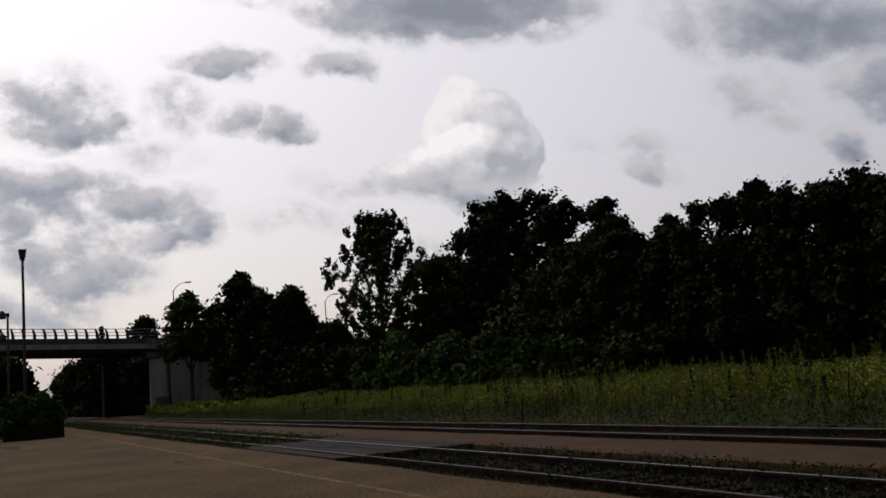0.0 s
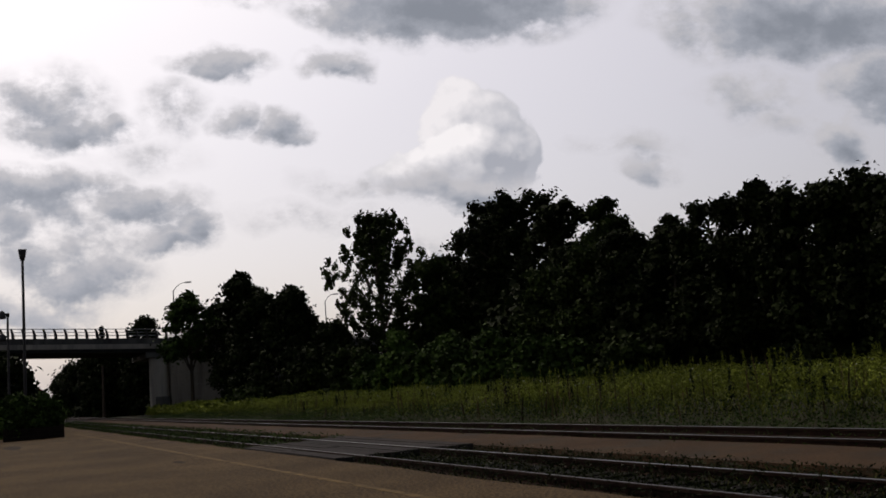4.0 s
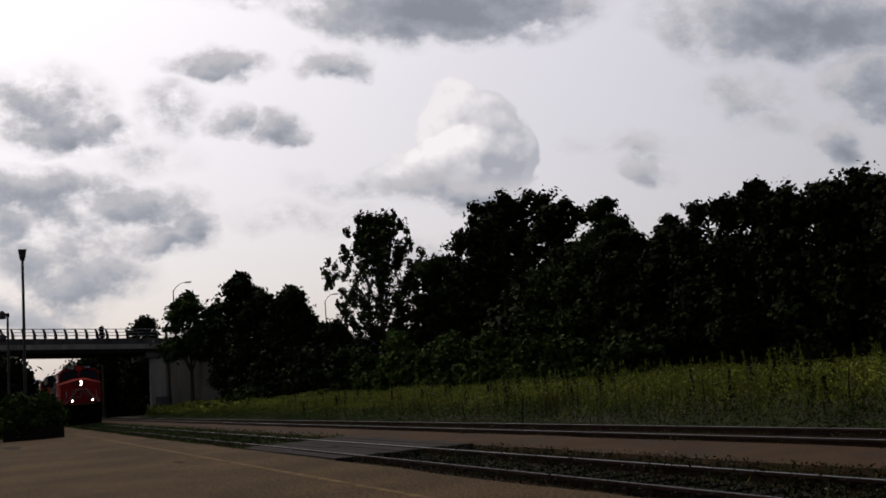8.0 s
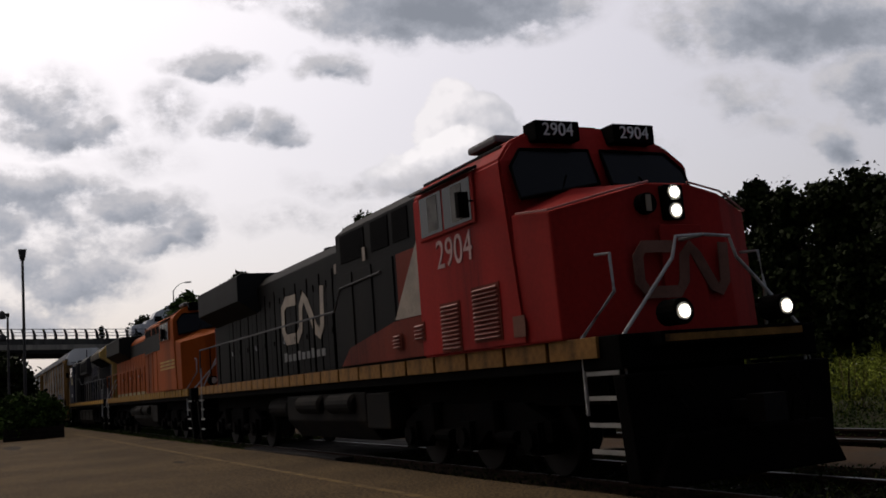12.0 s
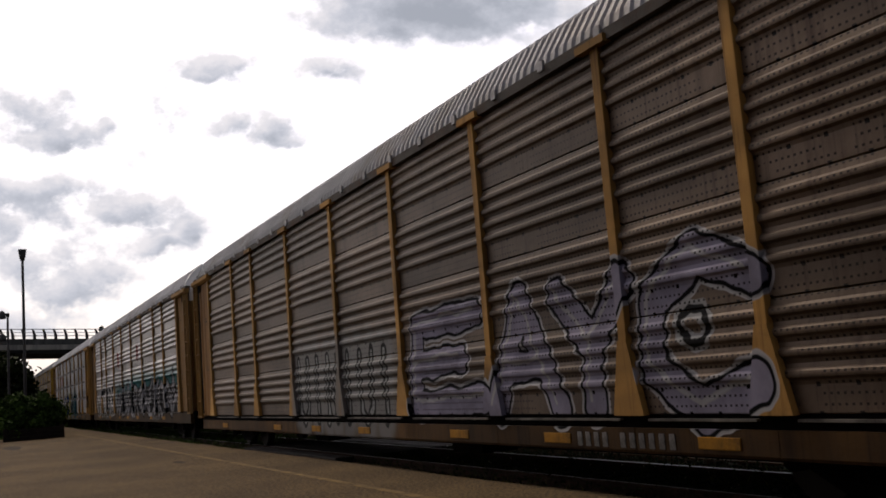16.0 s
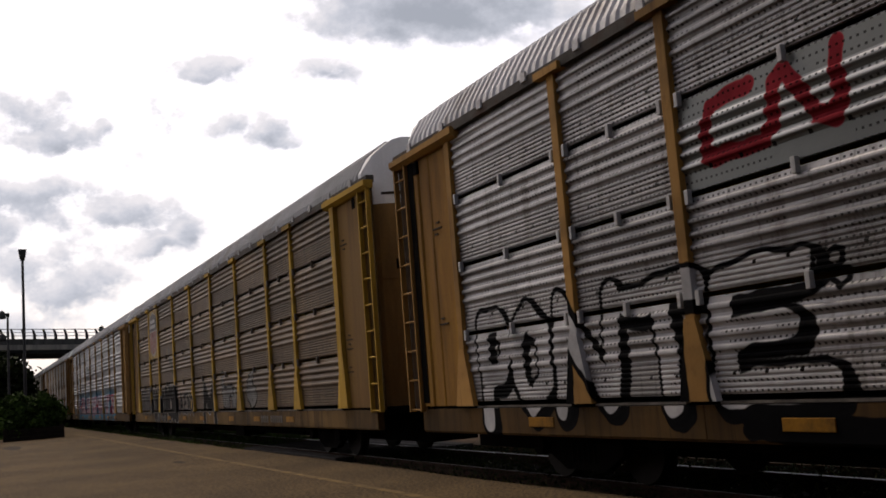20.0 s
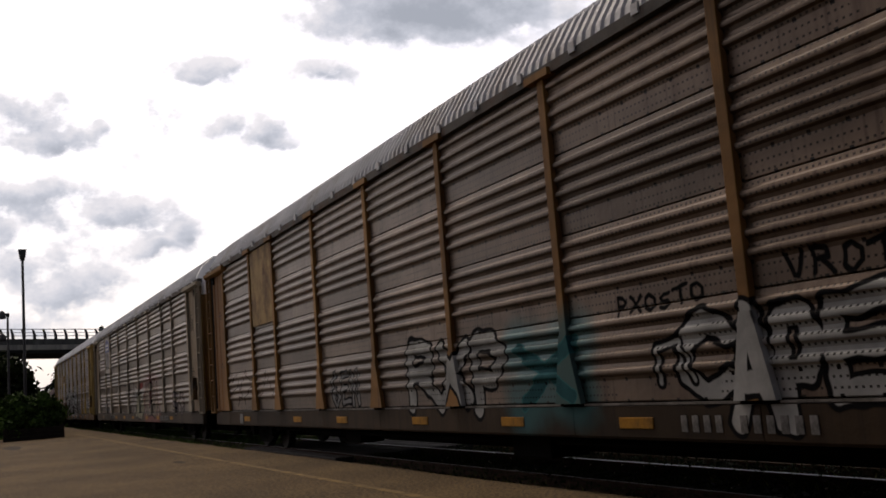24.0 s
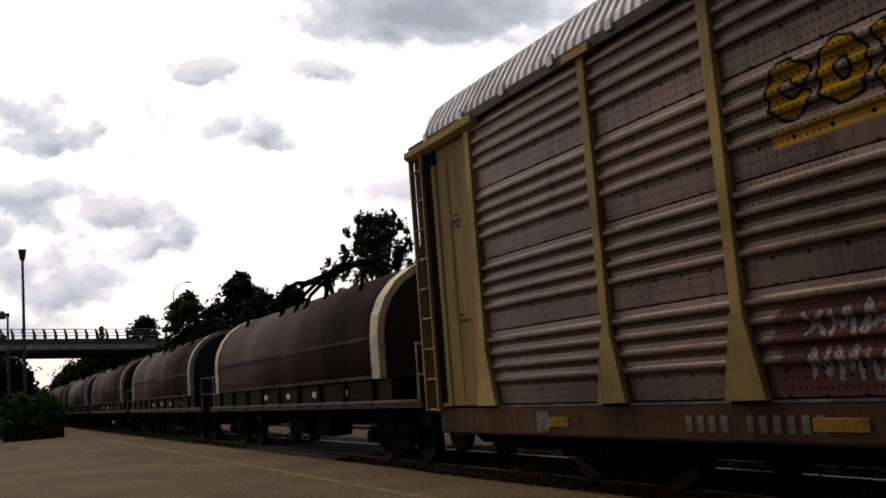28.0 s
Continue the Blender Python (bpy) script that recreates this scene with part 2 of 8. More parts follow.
def track(name, y0, z0, label):
    for side in (-1, 1):
        bm = prism([(y + y0 + side * 0.755, z + z0) for y, z in rail_profile()], -420, 60)
        rail = tagged(part("rail", bm, M_RAIL), "steel rail with a bright worn head and rusty sides", "rail", group=name, kind="structure")
        half = 0.012 if y0 == 0 and side < 0 else 0.03
        part("running_head", boxes((-420, 60, y0 + side * 0.755 + 0.03 - 2 * half, y0 + side * 0.755 + 0.03, z0, z0 + 0.004)), M_RAILTOP, rail, "polished running surface")
    bm = bmesh.new()
    rng = random.Random(int(y0 * 10) + 3)
    secs = []
    for i in range(121):
        x = -180 + 2 * i
        secs.append([bm.verts.new((x, y0 + y, z0 + z + rng.uniform(-0.025, 0.025))) for y, z in ((-2.0, -0.5), (-1.45, -0.21), (-0.8, -0.16), (0, -0.15), (0.8, -0.16), (1.45, -0.21), (2.0, -0.5))])
    for a, b in zip(secs, secs[1:]):
        for k in range(6):
            bm.faces.new((a[k], a[k + 1], b[k + 1], b[k]))
    tagged(part("ballast_bed", bm, M_BALLAST), "dark oily ballast bed under the rails", "ballast", kind="structure")


paving()
track("near track", 0.0, 0.0, "")
track("far track", FAR, 0.06, "")


def ties():
    """Timber ties of both tracks, the nearest ones as single pieces."""
    me = None
    for y0, z0, name in ((0.0, 0.0, "near"), (FAR, 0.06, "far")):
        root = thing("track_ties", pose(0, y0, z0), "row of dark creosoted timber ties under the rails", "railway ties", kind="structure")
        bmj = bmesh.new()
        rng = random.Random(9)
        for i in range(260):
            x = -118 + 0.53 * i + rng.uniform(-0.03, 0.03)
            if y0 == 0 and -27.2 < x < -19.2:
                continue
            if -60 < x:
                if me is None:
                    bm = boxes((-0.115, 0.115, -1.3, 1.3, -0.33, -0.145), bevel=0.012)
                    me = bpy.data.meshes.new("tie")
                    bm.to_mesh(me)
                    bm.free()
                    me.materials.append(M_TIE)
                ob = part("tie", me, None, root)
                ob.matrix_basis = pose(x, rng.uniform(-0.03, 0.03), rng.uniform(-0.01, 0.01), 0, 0, rng.uniform(-0.8, 0.8))
            else:
                box(bmj, x - 0.115, x + 0.115, -1.3, 1.3, -0.33, -0.145)
        tagged(part("distant_ties", bmj, M_TIE, root), kind="stuff")


def crossing():
    """Plank crossing over the near track."""
    root = thing("plank_crossing", pose(0, 0, 0), "grey worn timber plank crossing laid over the near track", "crossing", kind="structure")
    rng = random.Random(2)
    for y0, y1, n in ((-1.25, -0.82, 2), (-0.66, 0.66, 6), (0.83, 1.95, 5)):
        w = (y1 - y0) / n
        for i in range(n):
            for x0, x1 in ((-27.0, -23.2), (-23.18, -19.4)):
                d = 0.4 * (y0 > 0) * i
                bm = boxes((x0 + rng.uniform(-0.15, 0.1) - d, x1 + rng.uniform(-0.1, 0.1) - (d if x1 < -20 else 0), y0 + i * w + 0.008, y0 + (i + 1) * w - 0.008, -0.3, -0.012 + rng.uniform(-0.012, 0.006)), bevel=0.008)
                part("plank", bm, M_PLANK, root)


ties()
crossing()

# ================= road bridge over the tracks =================
BX = -112.0


def bridge():
    root = thing("road_bridge", pose(BX, 3.0, 0, 0, 0, 0), "concrete road bridge with steel railing over the railway", "bridge")
    slope = -0.046

    def sec(name, y0, y1, x0, x1, zb, zt, m, lab="", parent=root):
        # a beam along y that falls gently
        bm = bmesh.new()
        v = box(bm, x0, x1, y0, y1, zb, zt)
        for q in v:
            q.co.z += slope * q.co.y
        return part(name, bm, m, parent, lab)
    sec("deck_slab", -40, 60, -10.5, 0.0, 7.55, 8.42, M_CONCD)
    sec("edge_fascia", -40, 9.2, -0.02, 0.25, 7.50, 8.02, M_CONC, "pale concrete edge beam")
    sec("parapet", -40, 9.2, -0.02, 0.16, 8.02, 8.62, M_CONCD, "darker stained parapet")
    sec("edge_fascia", -40, 60, -10.75, -10.5, 7.55, 8.75, M_CONC, "pale concrete edge beam")
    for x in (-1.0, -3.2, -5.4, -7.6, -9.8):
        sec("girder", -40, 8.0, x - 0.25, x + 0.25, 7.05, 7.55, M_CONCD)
    # soffit shade put into the colour: near-black strip before the dark girders
    sec("lower_ledge", -40, 9.2, -0.05, 0.12, 7.15, 7.5, mat("soffit_shade_concrete", (0.02, 0.019, 0.017), 0.95))
    sec("kerb", -40, 60, -0.35, -0.02, 8.42, 8.66, M_CONC)
    # railing with curved posts and bars
    rail = sec("railing", -20, 12.5, 0.06, 0.12, 9.62, 9.70, M_STEELRAIL, "grey steel railing")
    for z in (8.95, 9.28):
        sec("rail_bar", -20, 12.5, 0.07, 0.12, z, z + 0.06, M_STEELRAIL, parent=rail)
    bm = bmesh.new()
    tube(bm, [(0, 0, 0), (0.0, -0.02, 0.45), (0.02, -0.10, 0.8), (0.03, -0.22, 1.08)], [0.17, 0.16, 0.13, 0.09], 6)
    me = bpy.data.meshes.new("post")
    bm.to_mesh(me)
    bm.free()
    me.materials.append(M_POLE)
    for i in range(31):
        y = -19.5 + 1.04 * i
        ob = part("post", me, None, rail)
        ob.matrix_basis = pose(0.09, y, 8.62 + slope * y)
    sec("railing", -40, 60, -10.66, -10.6, 9.7, 9.78, M_STEELRAIL, "grey steel railing")
    # pier and abutment on the field side
    pier = bmesh.new()
    tube(pier, [(-1.1, 7.75, -0.2), (-1.1, 7.75, 6.35)], 1.02, 24)
    part("pier", pier, M_CONC, root, "pale round concrete pier")
    part("pier_footing", boxes((-2.1, -0.02, 7.2, 8.7, -0.4, 1.9), bevel=0.1), M_CONCD, root, "darker stained pier foot")
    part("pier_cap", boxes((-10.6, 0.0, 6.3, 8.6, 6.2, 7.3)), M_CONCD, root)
    part("abutment_wall", boxes((-10.6, -0.1, 8.9, 15.5, -0.4, 7.3), bevel=0.05), M_CONCW, root, "board-marked concrete abutment")
    for z in (1.6, 3.0, 4.4, 5.8):
        part("wall_joint", boxes((-0.11, -0.07, 9.0, 15.4, z, z + 0.04)), M_CONC, root)
    bm = prism([(15.4, -0.4), (30, -0.4), (30, 1.0), (15.4, 7.0)], -9.0, -0.3)
    part("wing_wall", bm, M_CONCD, root)
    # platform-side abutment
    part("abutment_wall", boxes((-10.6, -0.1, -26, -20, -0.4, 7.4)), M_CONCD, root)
    return root


bridge()


def street_lamp(x, y, z0, h, arm, turn):
    root = thing("street_lamp", pose(x, y, z0, 0, 0, turn), "tall thin grey street lamp with a curved arm", "street lamp", group="street lamps by the bridge")
    bm = bmesh.new()
    tube(bm, [(0, 0, 0), (0, 0, h * 0.55), (0, 0, h)], [0.11, 0.09, 0.06], 8)
    part("pole", bm, M_STEELRAIL, root)
    bm = bmesh.new()
    tube(bm, [(0, 0, h - 0.1), (arm * 0.3, 0, h + 0.45), (arm * 0.65, 0, h + 0.75), (arm, 0, h + 0.8)], 0.045, 6)
    part("arm", bm, M_STEELRAIL, root)
    part("lamp_head", boxes((arm - 0.1, arm + 0.65, -0.14, 0.14, h + 0.72, h + 0.88), bevel=0.05), M_STEELRAIL, root)


street_lamp(-118, 13.6, 7.0, 7.2, 1.6, 55)
street_lamp(-122, 33.6, 6.0, 6.6, 1.2, 55)


def platform_lamp():
    root = thing("lamp_post", pose(-66, -4.95, -0.05), "tall dark square-headed lamp post beside the platform", "lamp post")
    bm = bmesh.new()
    tube(bm, [(0, 0, 0), (0, 0, 10.9)], [0.11, 0.075], 8)
    part("pole", bm, M_POLE, root)
    part("base", boxes((-0.22, 0.22, -0.22, 0.22, 0, 0.5), bevel=0.03), M_CONCD, root)
    part("lamp_head", prism([(-0.16, 10.9), (0.16, 10.9), (0.24, 11.45), (-0.24, 11.45)], -0.24, 0.24, bevel=0.02), M_POLE, root)
    part("neck", boxes((-0.12, 0.12, -0.12, 0.12, 10.75, 10.92)), M_POLE, root)


def twin_lamp():
    root = thing("platform_lantern", pose(-62, -5.98, -0.05), "dark platform lantern post with two hanging heads", "lamp post")
    bm = bmesh.new()
    tube(bm, [(0, 0, 0), (0, 0, 7.0)], [0.08, 0.06], 8)
    part("pole", bm, M_POLE, root)
    for z in (7.2, 5.9):
        bm = bmesh.new()
        tube(bm, [(0, 0, z - 0.2), (0.02, -0.2, z), (0.02, -0.42, z - 0.05)], 0.03, 6)
        part("bracket", bm, M_POLE, root)
        bm = bmesh.new()
        tube(bm, [(0, -0.3, z - 0.38), (0, -0.3, z - 0.25), (0, -0.3, z), (0, -0.3, z + 0.1)], [0.2, 0.22, 0.14, 0.04], 10)
        part("lantern", bm, M_POLE, root)
    part("finial", boxes((-0.1, 0.1, -0.1, 0.1, 6.95, 7.15), bevel=0.03), M_POLE, root)


platform_lamp()
twin_lamp()


# ================= plants =================
def leaf_cloud(rng, centres, radii, per, size, squash=0.8, droop=0.0):
    """Leaves scattered over the shells of many lobes: small bent quads."""
    c = np.repeat(np.array(centres), per, axis=0)
    r = np.repeat(np.array(radii), per)
    n = len(c)
    d = rng.normal(size=(n, 3))
    # uneven clumps with thin edges
    form = np.repeat(rng.uniform(0.6, 1.35, (len(centres), 3)), per, axis=0)
    pos = c + d * (r * 0.5)[:, None] * form * np.array([1, 1, squash])
    d /= np.linalg.norm(d, axis=1)[:, None]
    nrm = d + rng.normal(scale=0.8, size=(n, 3))
    nrm[:, 2] += 0.3
    nrm /= np.linalg.norm(nrm, axis=1)[:, None]
    up = rng.normal(size=(n, 3))
    up[:, 2] -= droop
    a = np.cross(nrm, up)
    a /= np.linalg.norm(a, axis=1)[:, None] + 1e-9
    b = np.cross(nrm, a)
    s = size * rng.uniform(0.6, 1.35, n)
    a *= (s * 0.5)[:, None]
    b *= (s * 0.85)[:, None]
    bend = nrm * (s * 0.18)[:, None]
    v = np.stack([pos - b, pos + a + bend, pos + b, pos - a + bend], axis=1).reshape(-1, 3)
    f = np.arange(n * 4).reshape(-1, 4)
    return v, f


def crown_mesh(name, rng, centres, radii, per, size, material, squash=0.8, droop=0.0):
    v, f = leaf_cloud(rng, centres, radii, per, size, squash, droop)
    me = bpy.data.meshes.new(name)
    me.vertices.add(len(v))
    me.vertices.foreach_set("co", v.ravel())
    me.loops.add(f.size)
    me.loops.foreach_set("vertex_index", f.ravel().astype(np.int32))
    me.polygons.add(len(f))
    me.polygons.foreach_set("loop_start", np.arange(0, f.size, 4, dtype=np.int32))
    me.update()
    me.materials.append(material)
    return me


def tree(x, y, z0, h, w, seed, material, label, shape="round", lobes=45, per=200, leaf=0.42, base=0.2, group="", name="tree", lobe=0.2, trunks=1):
    """Tapered trunk, forking limbs and a crown of leafy lobes with gaps."""
    rng = np.random.default_rng(seed)
    root = thing(name, pose(x, y, z0), label, "bush" if name == "shrub" else "tree", group)
    cen, rad = [], []
    for i in range(lobes if shape in ("spire", "spread") else 0):
        # boughs that leave the trunk and carry clumps towards their tips
        t = (i + rng.uniform(0, 1)) / lobes
        spire = shape == "spire"
        env = min(1.0, 0.62 + 1.3 * t) * (1 - max(0.0, t - 0.3) / 0.7 * 0.82) if spire else math.sin(math.pi * min(1, 0.2 + 0.72 * t)) ** 0.6
        reach = w * 0.5 * env * rng.uniform(0.7, 1.08)
        ang = 2.4 * i + rng.uniform(-0.5, 0.5)
        rise = reach * (1.0 if spire else 0.25) + 0.02 * h
        z1 = min(h - 0.3, base * h + t * (1 - base) * h + rise * 0.3)
        for q in ((0.3, 0.52, 0.72, 0.88, 1.0) if spire else (0.3, 0.6, 0.85, 1.0)):
            if rng.uniform() < 0.12:
                continue
            lr = w * lobe * rng.uniform(0.7, 1.3) * ((1.35 - 0.85 * q) if spire else (0.8 + 0.35 * q))
            c = (reach * q * math.cos(ang) + rng.normal(0, 0.03 * w), reach * q * math.sin(ang) + rng.normal(0, 0.03 * w), z1 - rise * (1 - q))
            cen.append(c)
            rad.append(lr)
    for i in range(0 if shape in ("spire", "spread") else lobes):
        t = rng.uniform(0, 1) ** 0.85
        if shape == "round":
            env = math.sin(math.pi * min(1, 0.12 + 0.88 * t) ** 0.8) ** 0.55
        elif shape == "cone":
            env = (1 - t) ** 0.65 * (0.55 + 0.45 * min(1, t * 6)) + 0.06
        elif shape == "column":
            env = max(0.10, min(1.0, 1.3 * (1 - abs(t - 0.42) * 1.75)))
        else:
            env = 1 - 0.35 * t ** 3
        ang = rng.uniform(0, 2 * math.pi)
        rr = w * 0.5 * env * math.sqrt(rng.uniform(0.15, 1.0))
        lr = w * lobe * rng.uniform(0.6, 1.25) * (0.55 + 0.45 * env)
        rr = max(0.0, rr - lr * 0.45)
        cz = base * h + t * (h * (1 - base)) - lr * 0.55
        cen.append((rr * math.cos(ang), rr * math.sin(ang), cz))
        rad.append(lr)
    bm = bmesh.new()
    for k in range(trunks):
        ox, oy = (rng.uniform(-0.2, 0.2) * w * (trunks > 1), rng.uniform(-0.2, 0.2) * w * (trunks > 1))
        r0 = max(0.06, h * 0.018)
        tube(bm, [(ox, oy, -0.3), (ox * 0.9, oy * 0.9, h * 0.25), (ox * 0.6, oy * 0.6, h * 0.55), (ox * 0.4, oy * 0.4, h * 0.88)], [r0, r0 * 0.8, r0 * 0.5, r0 * 0.15], 8)
    trunk = part("trunk", bm, M_BARK, root)
    for i in range(0, len(cen), max(3, len(cen) // 9)):
        c = Vector(cen[i])
        s = Vector((0, 0, max(0.05 * h, c.z * rng.uniform(0.45, 0.7))))
        mid = s.lerp(c, 0.5) + Vector((0, 0, 0.05 * h))
        part("limb", tube(bmesh.new(), [s, mid, c], [h * 0.008, h * 0.005, h * 0.002], 5), M_BARK, root)
    part("crown", crown_mesh("crown", rng, cen, rad, per, leaf, material, squash=1.5 if shape in ("column", "spire") else 0.8, droop=1.2 if shape in ("column", "spire") else 0.0), None, root)
    return root


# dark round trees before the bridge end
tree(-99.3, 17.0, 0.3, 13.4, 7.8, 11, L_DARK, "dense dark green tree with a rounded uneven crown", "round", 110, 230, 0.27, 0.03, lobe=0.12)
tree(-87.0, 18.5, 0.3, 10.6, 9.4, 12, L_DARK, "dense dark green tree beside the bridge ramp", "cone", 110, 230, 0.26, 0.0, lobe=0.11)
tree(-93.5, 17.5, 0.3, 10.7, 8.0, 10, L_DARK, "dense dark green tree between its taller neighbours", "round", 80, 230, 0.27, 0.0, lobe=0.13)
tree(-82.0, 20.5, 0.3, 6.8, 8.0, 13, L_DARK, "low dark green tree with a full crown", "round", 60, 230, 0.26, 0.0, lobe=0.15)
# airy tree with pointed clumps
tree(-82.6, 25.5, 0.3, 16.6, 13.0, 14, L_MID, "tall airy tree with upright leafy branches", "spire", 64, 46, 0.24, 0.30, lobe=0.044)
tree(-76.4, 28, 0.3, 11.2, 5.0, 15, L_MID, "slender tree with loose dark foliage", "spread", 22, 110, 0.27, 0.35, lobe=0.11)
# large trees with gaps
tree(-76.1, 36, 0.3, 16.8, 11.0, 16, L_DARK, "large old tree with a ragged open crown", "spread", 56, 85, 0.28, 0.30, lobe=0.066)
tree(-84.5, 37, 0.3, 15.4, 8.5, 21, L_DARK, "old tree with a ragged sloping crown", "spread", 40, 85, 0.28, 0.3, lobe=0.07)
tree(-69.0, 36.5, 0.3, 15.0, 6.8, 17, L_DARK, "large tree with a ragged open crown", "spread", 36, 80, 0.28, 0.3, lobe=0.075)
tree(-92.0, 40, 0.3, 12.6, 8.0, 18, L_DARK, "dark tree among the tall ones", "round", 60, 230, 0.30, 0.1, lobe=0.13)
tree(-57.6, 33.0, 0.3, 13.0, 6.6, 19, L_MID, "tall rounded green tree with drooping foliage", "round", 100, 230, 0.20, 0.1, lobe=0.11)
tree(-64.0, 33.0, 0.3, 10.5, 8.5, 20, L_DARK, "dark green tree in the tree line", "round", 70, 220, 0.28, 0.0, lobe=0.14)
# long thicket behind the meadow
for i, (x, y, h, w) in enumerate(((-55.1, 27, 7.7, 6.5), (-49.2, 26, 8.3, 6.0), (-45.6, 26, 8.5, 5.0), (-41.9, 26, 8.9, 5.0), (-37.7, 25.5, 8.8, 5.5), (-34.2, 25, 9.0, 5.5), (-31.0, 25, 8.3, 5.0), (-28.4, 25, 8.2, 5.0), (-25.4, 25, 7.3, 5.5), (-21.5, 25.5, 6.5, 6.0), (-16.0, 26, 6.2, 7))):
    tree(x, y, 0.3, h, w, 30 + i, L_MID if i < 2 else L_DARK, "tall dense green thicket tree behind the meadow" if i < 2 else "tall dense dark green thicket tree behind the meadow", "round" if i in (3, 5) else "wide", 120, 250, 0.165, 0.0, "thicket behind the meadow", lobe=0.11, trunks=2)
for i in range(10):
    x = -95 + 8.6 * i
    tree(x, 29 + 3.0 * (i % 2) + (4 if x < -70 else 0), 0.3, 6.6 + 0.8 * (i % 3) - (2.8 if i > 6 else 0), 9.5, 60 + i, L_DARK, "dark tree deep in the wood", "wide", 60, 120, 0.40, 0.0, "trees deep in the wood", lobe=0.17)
# undergrowth in front of the wood
for i, (x, y, h, w, lm) in enumerate(((-65.2, 19.5, 5.0, 3.6, L_LIGHT), (-75.5, 19.5, 4.2, 5, L_MID), (-70.0, 19.5, 3.4, 4.0, L_BUSH), (-61, 19.8, 3.4, 4, L_BUSH), (-57.2, 20, 4.0, 4.4, L_BUSH), (-52.0, 20.0, 3.9, 4.4, L_BUSH), (-47.2, 20.5, 3.2, 4.0, L_BUSH), (-44.4, 20.5, 2.7, 3.2, L_BUSH), (-81, 18.0, 3.0, 5, L_MID), (-88, 15.5, 2.2, 6, L_MID), (-40.5, 21.5, 2.3, 4, L_MID))):
    tree(x, y, 0.2, h, w, 80 + i, lm, "bright green leafy shrub at the wood's edge" if lm is L_LIGHT else "green leafy shrub at the wood's edge", "round" if i in (0, 4, 5) else "wide", 46, 190, 0.2, 0.0, "undergrowth at the wood's edge", "shrub", lobe=0.16, trunks=3)
# beyond and beside the bridge
tree(-104.0, 12.6, 0.2, 12.2, 6.2, 100, L_BUSH, "green tree growing at the bridge end", "round", 70, 150, 0.24, 0.45, lobe=0.12)
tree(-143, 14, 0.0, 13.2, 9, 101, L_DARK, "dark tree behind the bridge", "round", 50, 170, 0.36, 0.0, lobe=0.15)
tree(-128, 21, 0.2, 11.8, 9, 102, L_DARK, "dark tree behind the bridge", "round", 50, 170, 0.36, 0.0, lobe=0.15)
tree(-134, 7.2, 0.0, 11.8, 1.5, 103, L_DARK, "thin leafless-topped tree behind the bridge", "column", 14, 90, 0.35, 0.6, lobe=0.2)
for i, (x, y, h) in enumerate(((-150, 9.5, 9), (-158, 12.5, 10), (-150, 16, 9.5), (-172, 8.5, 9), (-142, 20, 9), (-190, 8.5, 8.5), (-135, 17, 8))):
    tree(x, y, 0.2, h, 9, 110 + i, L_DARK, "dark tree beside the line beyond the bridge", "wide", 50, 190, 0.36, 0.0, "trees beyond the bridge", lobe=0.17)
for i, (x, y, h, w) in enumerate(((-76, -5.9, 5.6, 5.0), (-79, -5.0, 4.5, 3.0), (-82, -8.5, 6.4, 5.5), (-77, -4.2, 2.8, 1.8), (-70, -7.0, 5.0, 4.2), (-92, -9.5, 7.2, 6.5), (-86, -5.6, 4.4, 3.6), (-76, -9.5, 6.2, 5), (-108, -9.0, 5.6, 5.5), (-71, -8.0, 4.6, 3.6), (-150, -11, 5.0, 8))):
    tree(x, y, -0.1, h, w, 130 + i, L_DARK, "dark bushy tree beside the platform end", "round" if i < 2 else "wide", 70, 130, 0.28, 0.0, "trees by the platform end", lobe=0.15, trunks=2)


def planter():
    root = thing("timber_planter", pose(-56.4, -5.0, -0.05), "dark weathered timber planter on the platform", "planter")
    for y0, y1, x0, x1, n in ((-1.45, 1.35, 1.0, 1.16, 3), (-1.45, 1.35, -1.5, -1.34, 3)):
        for i in range(n):
            part("plank", boxes((x0, x1, y0, y1, 0.01 + 0.2 * i, 0.2 + 0.2 * i - 0.008), bevel=0.012), M_WOODBOX, root)
    for y in (-1.45, 1.2):
        for i in range(3):
            part("end_plank", boxes((-1.34, 1.0, y, y + 0.15, 0.01 + 0.2 * i, 0.2 + 0.2 * i - 0.008), bevel=0.012), M_WOODBOX, root)
    part("corner_post", boxes((1.0, 1.2, 1.2, 1.4, 0, 0.68), bevel=0.012), M_WOODBOX, root)
    part("corner_post", boxes((1.0, 1.2, -1.5, -1.3, 0, 0.68), bevel=0.012), M_WOODBOX, root)
    part("soil", boxes((-1.34, 1.0, -1.3, 1.2, 0.0, 0.5)), M_EARTH, root)


planter()
tree(-56.5, -5.75, 0.35, 2.0, 2.6, 150, L_BUSH, "rounded green bush in the timber planter", "round", 60, 240, 0.13, 0.0, "", "shrub", lobe=0.16, trunks=3)
tree(-56.5, -4.55, 0.35, 1.9, 2.3, 151, L_BUSH, "rounded green bush in the timber planter", "round", 60, 240, 0.13, 0.0, "", "shrub", lobe=0.16, trunks=3)


